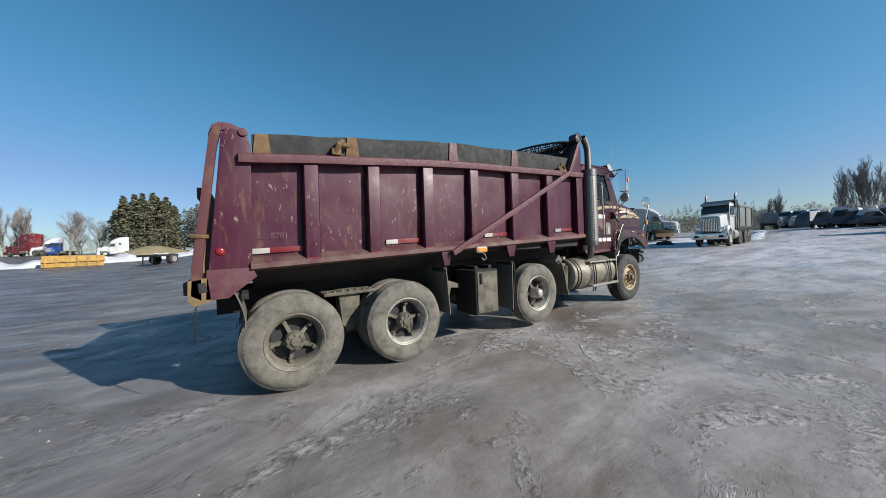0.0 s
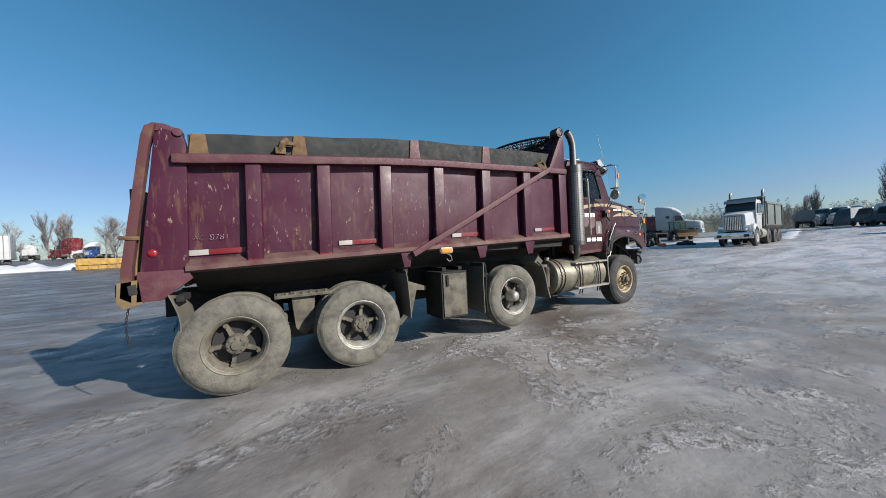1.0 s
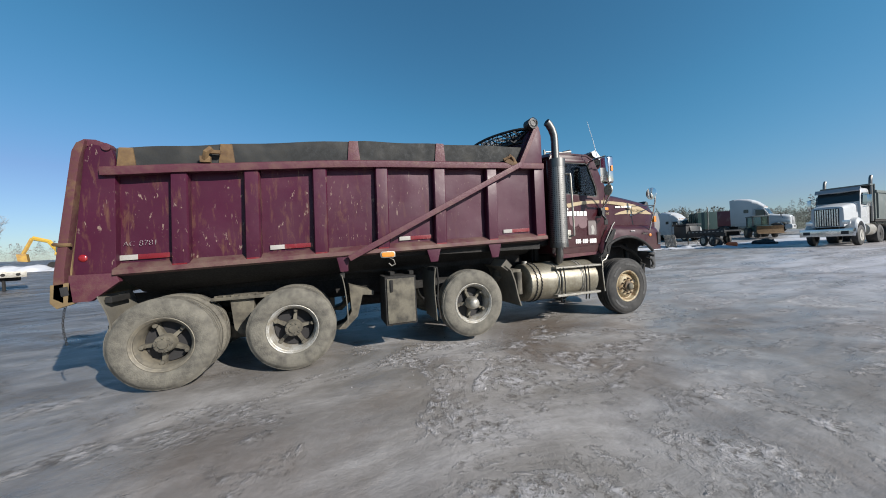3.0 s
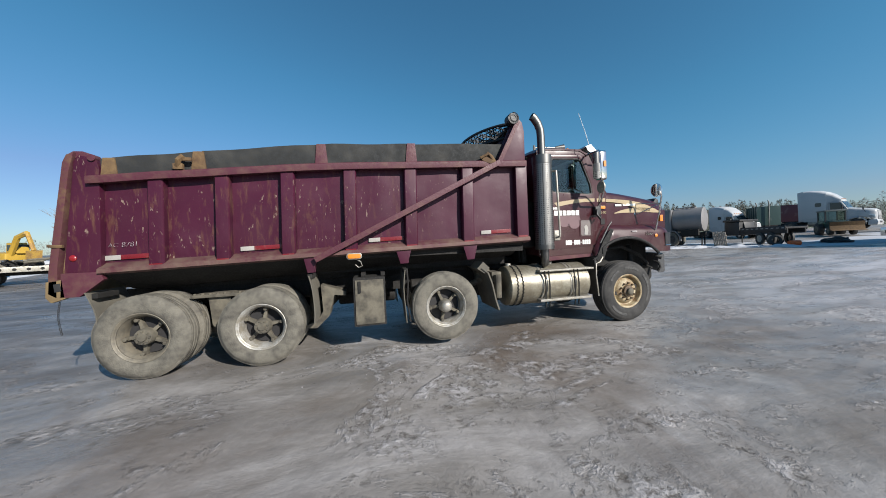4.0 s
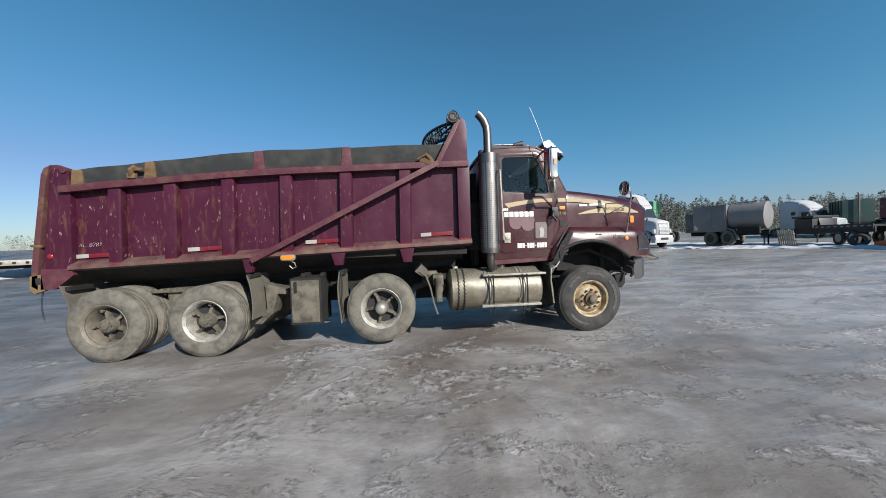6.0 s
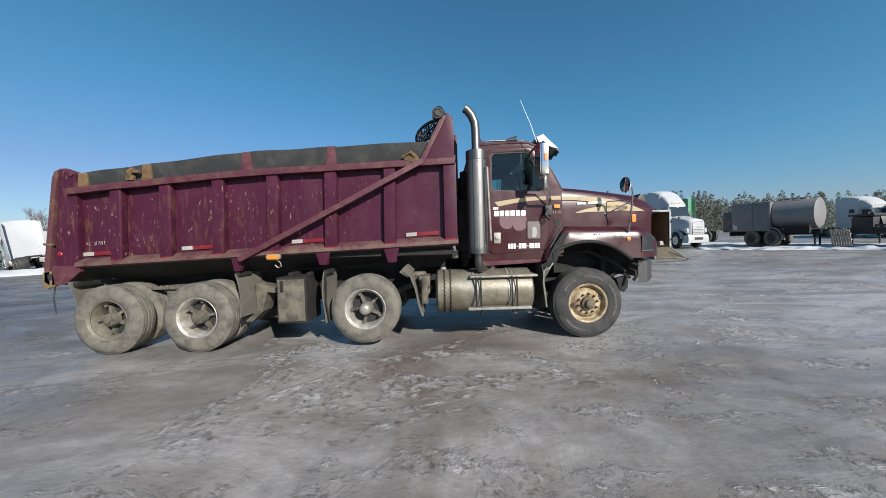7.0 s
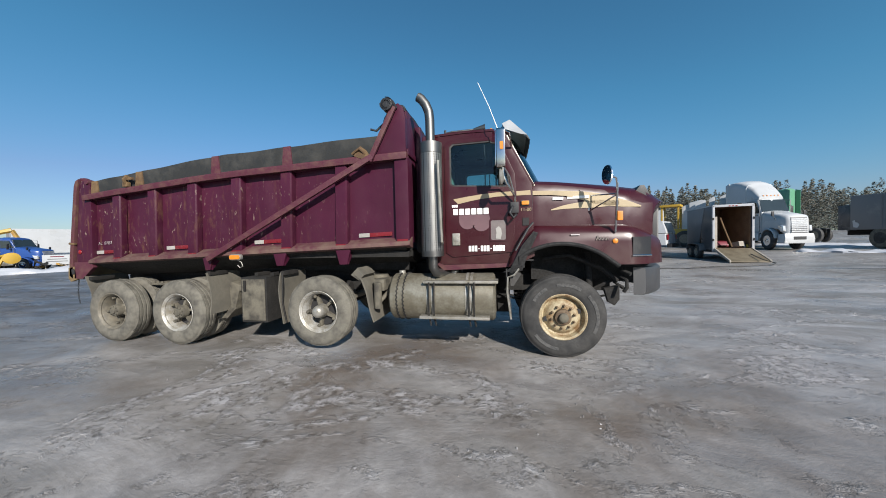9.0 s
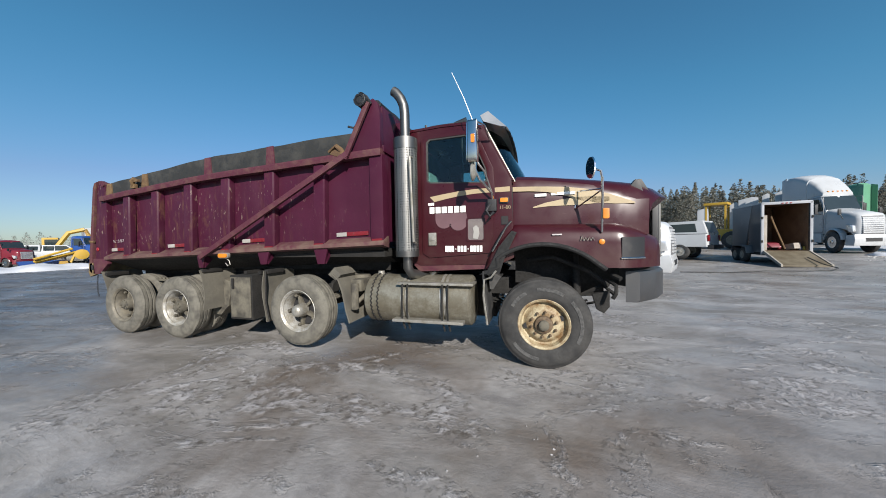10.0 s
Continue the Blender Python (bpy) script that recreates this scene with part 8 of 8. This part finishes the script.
def flatbed(m):
    t = thing("flatbed_trailer", "worn aluminium flatbed trailer by the yard edge", "trailer", m)
    bm = bmesh.new()
    box(bm, -5, 3.4, -1.25, 1.25, 0.95, 1.1)
    part("deck", bm, C["wood"], t, "", 0.01)
    for sg in (-1, 1):
        bm = bmesh.new()
        box(bm, -5, 3.4, sg * 1.25 - 0.04, sg * 1.25 + 0.04, 0.82, 1.14)
        rail = part("side_rail", bm, M["alu"], t, "scalloped aluminium side rail", 0.01)
        for k in range(16):
            bm = bmesh.new()
            prism(bm, arc(-4.7 + 0.52 * k, 0.98, 0.09, 0, 360, 8)[:-1], "y", sg * 1.27 - 0.03, sg * 1.27 + 0.03)
            part("stake_hole", bm, M["grime_and_shade"], rail)
        for ax in (-1.0, -2.3):
            yard_wheel(t, ax, sg * 1.15, 0.45, 0.5, sg, "rim_bright")
    bm = bmesh.new()
    box(bm, -4.8, 3.2, -0.5, 0.5, 0.6, 0.95)
    tube(bm, [(2.6, -0.9, 0.05), (2.6, -0.9, 0.9)], 0.07, 6)
    tube(bm, [(2.6, 0.9, 0.05), (2.6, 0.9, 0.9)], 0.07, 6)
    part("chassis", bm, M["grime_and_shade"], t)


flatbed(at_ground(-18.6, 20.4, 35))
# wrecked cabs and machine parts behind and on it
tcab = thing("sleeper_cab", "bright blue sleeper cab shell on a flatbed", "truck cab", at_ground(-22.5, 22.7, 210) @ pose(0, 0, 0.9) @ Matrix.Scale(0.85, 4))
bm = bmesh.new()
outline_body(bm, [(-0.7, 0.0), (0.7, 0.0), (0.65, 1.45), (0.5, 1.65), (-0.6, 1.7), (-0.72, 1.5)], 1.0)
part("shell", bm, C["sky_blue"], tcab, "", 0.03)
heap = random.Random(3)
for k in range(10):
    bm = bmesh.new()
    pts = [Vector((heap.uniform(-0.7, 0.7), heap.uniform(-0.7, 0.7), heap.uniform(0.02, 0.5))) for _ in range(4)]
    tube(bm, pts, heap.uniform(0.03, 0.08), 6)
    one("scrap_part", bm, M["rim"] if k % 2 else M["grime_and_shade"], "bent scrap iron lying on a flatbed", "scrap", at_ground(-19.2, 20.6, 0) @ pose(heap.uniform(-1.2, 1.2), heap.uniform(-0.8, 0.8), 1.08), group="scrap on the flatbed")
tractor(at_ground(-27.5, 19.9, 150) @ pose(0, 0, 0.05, -7, 4, 0), "white", "stripped white sleeper cab leaning on snow", s=0.85, group="wrecked tractors")
tractor(at_ground(-30.7, 14.6, 20), "blue", "blue truck cab standing on snow", sleeper=False, s=0.85, group="wrecked tractors")
tractor(at_ground(-36.6, 23.1, 25), "teal", "teal truck cab in the scrap row", sleeper=False, s=0.8, group="wrecked tractors")
tractor(at_ground(-38.5, 25.3, 20), "green", "green truck cab in the scrap row", sleeper=False, s=0.8, group="wrecked tractors")
tractor(at_ground(-34.8, 11.4, 10), "red", "red cab-over truck in the scrap row", sleeper=False, s=0.75, group="wrecked tractors")
pickup(at_ground(-38.5, 15.6, 60))
excavator(at_ground(-43.5, 16.1, 60))
sg_ = thing("sign_board", "white sign board with red and dark lines standing in snow", "sign", at_ground(-28.8, 14.9, 64))
bm = bmesh.new()
box(bm, -0.75, 0.75, -0.02, 0.02, 0.35, 1.15)
part("board", bm, C["white"], sg_)
for k, (z, w, c) in enumerate(((0.98, 0.35, "red"), (0.78, 0.5, "grey"), (0.6, 0.55, "grey"))):
    bm = bmesh.new()
    box(bm, -w, w, -0.03, -0.02, z, z + 0.06)
    part("lettering_bar", bm, C[c], sg_, "line of sign lettering")
for xx in (-0.6, 0.6):
    bm = bmesh.new()
    box(bm, xx - 0.03, xx + 0.03, 0.02, 0.08, 0.0, 1.1)
    part("leg", bm, C["wood"], sg_)
pump = thing("pump_unit", "yellow pump unit with pipes standing in snow", "machine", at_ground(-30.0, 12.1, 70))
bm = bmesh.new()
lathe(bm, [(0, 0.2), (0.05, 0.42), (0.35, 0.42), (0.4, 0.2)], "y", (0.9, -0.2, 1.0), 18)
part("flywheel", bm, C["yellow"], pump)
bm = bmesh.new()
for a, b in (((-1.6, 0, 0.5), (0.8, 0, 1.3)), ((-1.5, 0.3, 0.4), (0.6, 0.2, 1.1)), ((-1.6, -0.2, 0.7), (0.4, -0.2, 1.5)), ((0.2, 0, 0.1), (0.6, 0, 1.2))):
    tube(bm, [a, b], 0.09, 6)
part("arms", bm, C["yellow"], pump)
bm = bmesh.new()
prism(bm, [(-0.4, 0.0), (0.2, 0.0), (0.1, 0.5), (-0.3, 0.5)], "y", -0.3, 0.3)
part("foot", bm, C["rust_yellow"], pump)
bm = bmesh.new()
prism(bm, [(-1.1, 0.0), (1.1, 0.0), (1.25, 0.55), (-1.25, 0.55)], "y", -0.5, 0.5)
one("blue_tub", bm, C["blue"], "blue steel tub lying in snow", "tub", at_ground(-31.4, 11.4, 75), 0.03)
for k in range(9):
    bm = bmesh.new()
    pts = [Vector((heap.uniform(-0.8, 0.8), heap.uniform(-0.5, 0.5), heap.uniform(0.05, 0.7))) for _ in range(4)]
    tube(bm, pts, heap.uniform(0.06, 0.14), 6)
    one("scrap_part", bm, (M["grime_and_shade"], C["rust_yellow"], M["rim"])[k % 3], "scrap machine part lying in snow", "scrap", at_ground(-27.6 - heap.uniform(0, 3), 14.0 + heap.uniform(-2.5, 5.5), 0), group="scrap in the snow")

# ---- far end of the road ----
hut = thing("quonset_hut", "dark arched shelter with one pale end wall", "shelter", at_ground(59.4, 4.0, 238) @ Matrix.Diagonal((0.7, 0.8, 1, 1)))
bm = bmesh.new()
outer, inner = arc(0, 0, 1.35, 0, 180, 14), arc(0, 0, 1.29, 180, 0, 14)
prism(bm, outer + inner, "x", -1.6, 0.9)
for v in bm.verts:
    v.co.z *= 1.5
part("shell", bm, C["charcoal"], hut)
bm = bmesh.new()
prism(bm, [(-1.5, 0), (0.1, 0), (0.1, 2.0), (-1.5, 1.95)], "x", 0.95, 1.0)
part("end_wall", bm, C["white"], hut, "pale metal end wall", 0.01)


def wrecked_car(m, paint, snow=True, tall=1.0):
    """A dark wreck with bare arches and a cap of snow."""
    t = thing("wrecked_car", "dark wrecked car with snow on its roof" if snow else "dark wrecked car in a scrap row", "car", m, "wrecks at the end of the road")
    bm = bmesh.new()
    outline_body(bm, [(1.9, 0.35), (1.95, 0.7), (1.1, 0.92), (0.6, 1.42 * tall), (-0.7, 1.45 * tall), (-1.3, 0.98), (-1.9, 0.92), (-1.95, 0.4)], 0.82, top_in=0.25)
    part("body", bm, C[paint], t, "", 0.03)
    for sg in (-1, 1):
        bm = bmesh.new()
        prism(bm, [(0.95, 0.96), (0.52, 1.32 * tall), (-0.62, 1.34 * tall), (-1.1, 0.98)], "y", sg * 0.74 - 0.04, sg * 0.74 + 0.04)
        part("side_window", bm, C["glass"], t, "dark side window")
        for ax in (1.2, -1.2):
            yard_wheel(t, ax, sg * 0.84, 0.33, 0.2, sg, "grime_and_shade")
    if snow:
        bm = bmesh.new()
        outline_body(bm, [(1.0, 1.0), (0.62, 1.46 * tall), (0.45, 1.66 * tall), (-0.6, 1.68 * tall), (-0.8, 1.44 * tall), (-0.6, 1.40 * tall), (0.55, 1.36 * tall)], 0.70)
        part("snow_cap", bm, C["snow"], t, "melting cap of snow", 0.04)
    return t


for x, y, turn, c, snow, tall in ((56.2, 2.6, 70, "charcoal", False, 1.3), (55.2, 1.6, 110, "charcoal", True, 1.35), (56.6, 0.7, 80, "blue", True, 1.2), (54.0, -0.4, 120, "charcoal", True, 1.1), (56.0, -1.6, 65, "grey", True, 1.3), (53.0, -3.0, 100, "charcoal", True, 1.2), (58.0, 0.0, 30, "grey", False, 1.5)):
    wrecked_car(at_ground(x, y, turn) @ Matrix.Diagonal((0.7, 0.85, 1, 1)), c, snow, tall)
tk = thing("tank_trailer", "pale tank trailer at the roadside", "trailer", at_ground(58.8, 7.6, 196) @ Matrix.Scale(0.75, 4))
bm = bmesh.new()
lathe(bm, [(0, 0.8), (0.1, 1.1), (6, 1.1), (6.1, 0.8)], "x", (-6, 0, 1.9), 24)
part("tank", bm, C["steel_tank"], tk)
bm = bmesh.new()
box(bm, -6, 0.3, -0.8, 0.8, 0.7, 1.0)
part("frame", bm, M["grime_and_shade"], tk)
for sg in (-1, 1):
    for ax in (-0.6, -1.8):
        yard_wheel(tk, ax, sg * 1.1, 0.5, 0.4, sg, "rim")
pickup(at_ground(70, 6.6, 150))
for k, (x, y, c) in enumerate(((64.6, 7.6, "white"), (64.0, 5.9, "white"), (66, 4.8, "sky_blue"))):
    tractor(at_ground(x, y, 160 + 14 * k), c, "truck parked at the far end of the yard", sleeper=False, s=0.8, group="trucks at the far end")
rack = thing("steel_rack", "dark rack of stacked steel beams at the roadside", "rack", at_ground(47, -5.2, 90))
for k in range(5):
    bm = bmesh.new()
    box(bm, -2.5, 2.2, -0.8, 0.8, 0.5 + 0.55 * k, 0.66 + 0.55 * k)
    part("beam", bm, M["black"] if k != 2 else C["red"], rack)
for xx in (-1.8, 1.5):
    bm = bmesh.new()
    box(bm, xx - 0.1, xx + 0.1, -0.8, 0.8, 0, 3.0)
    part("post", bm, M["grime_and_shade"], rack)
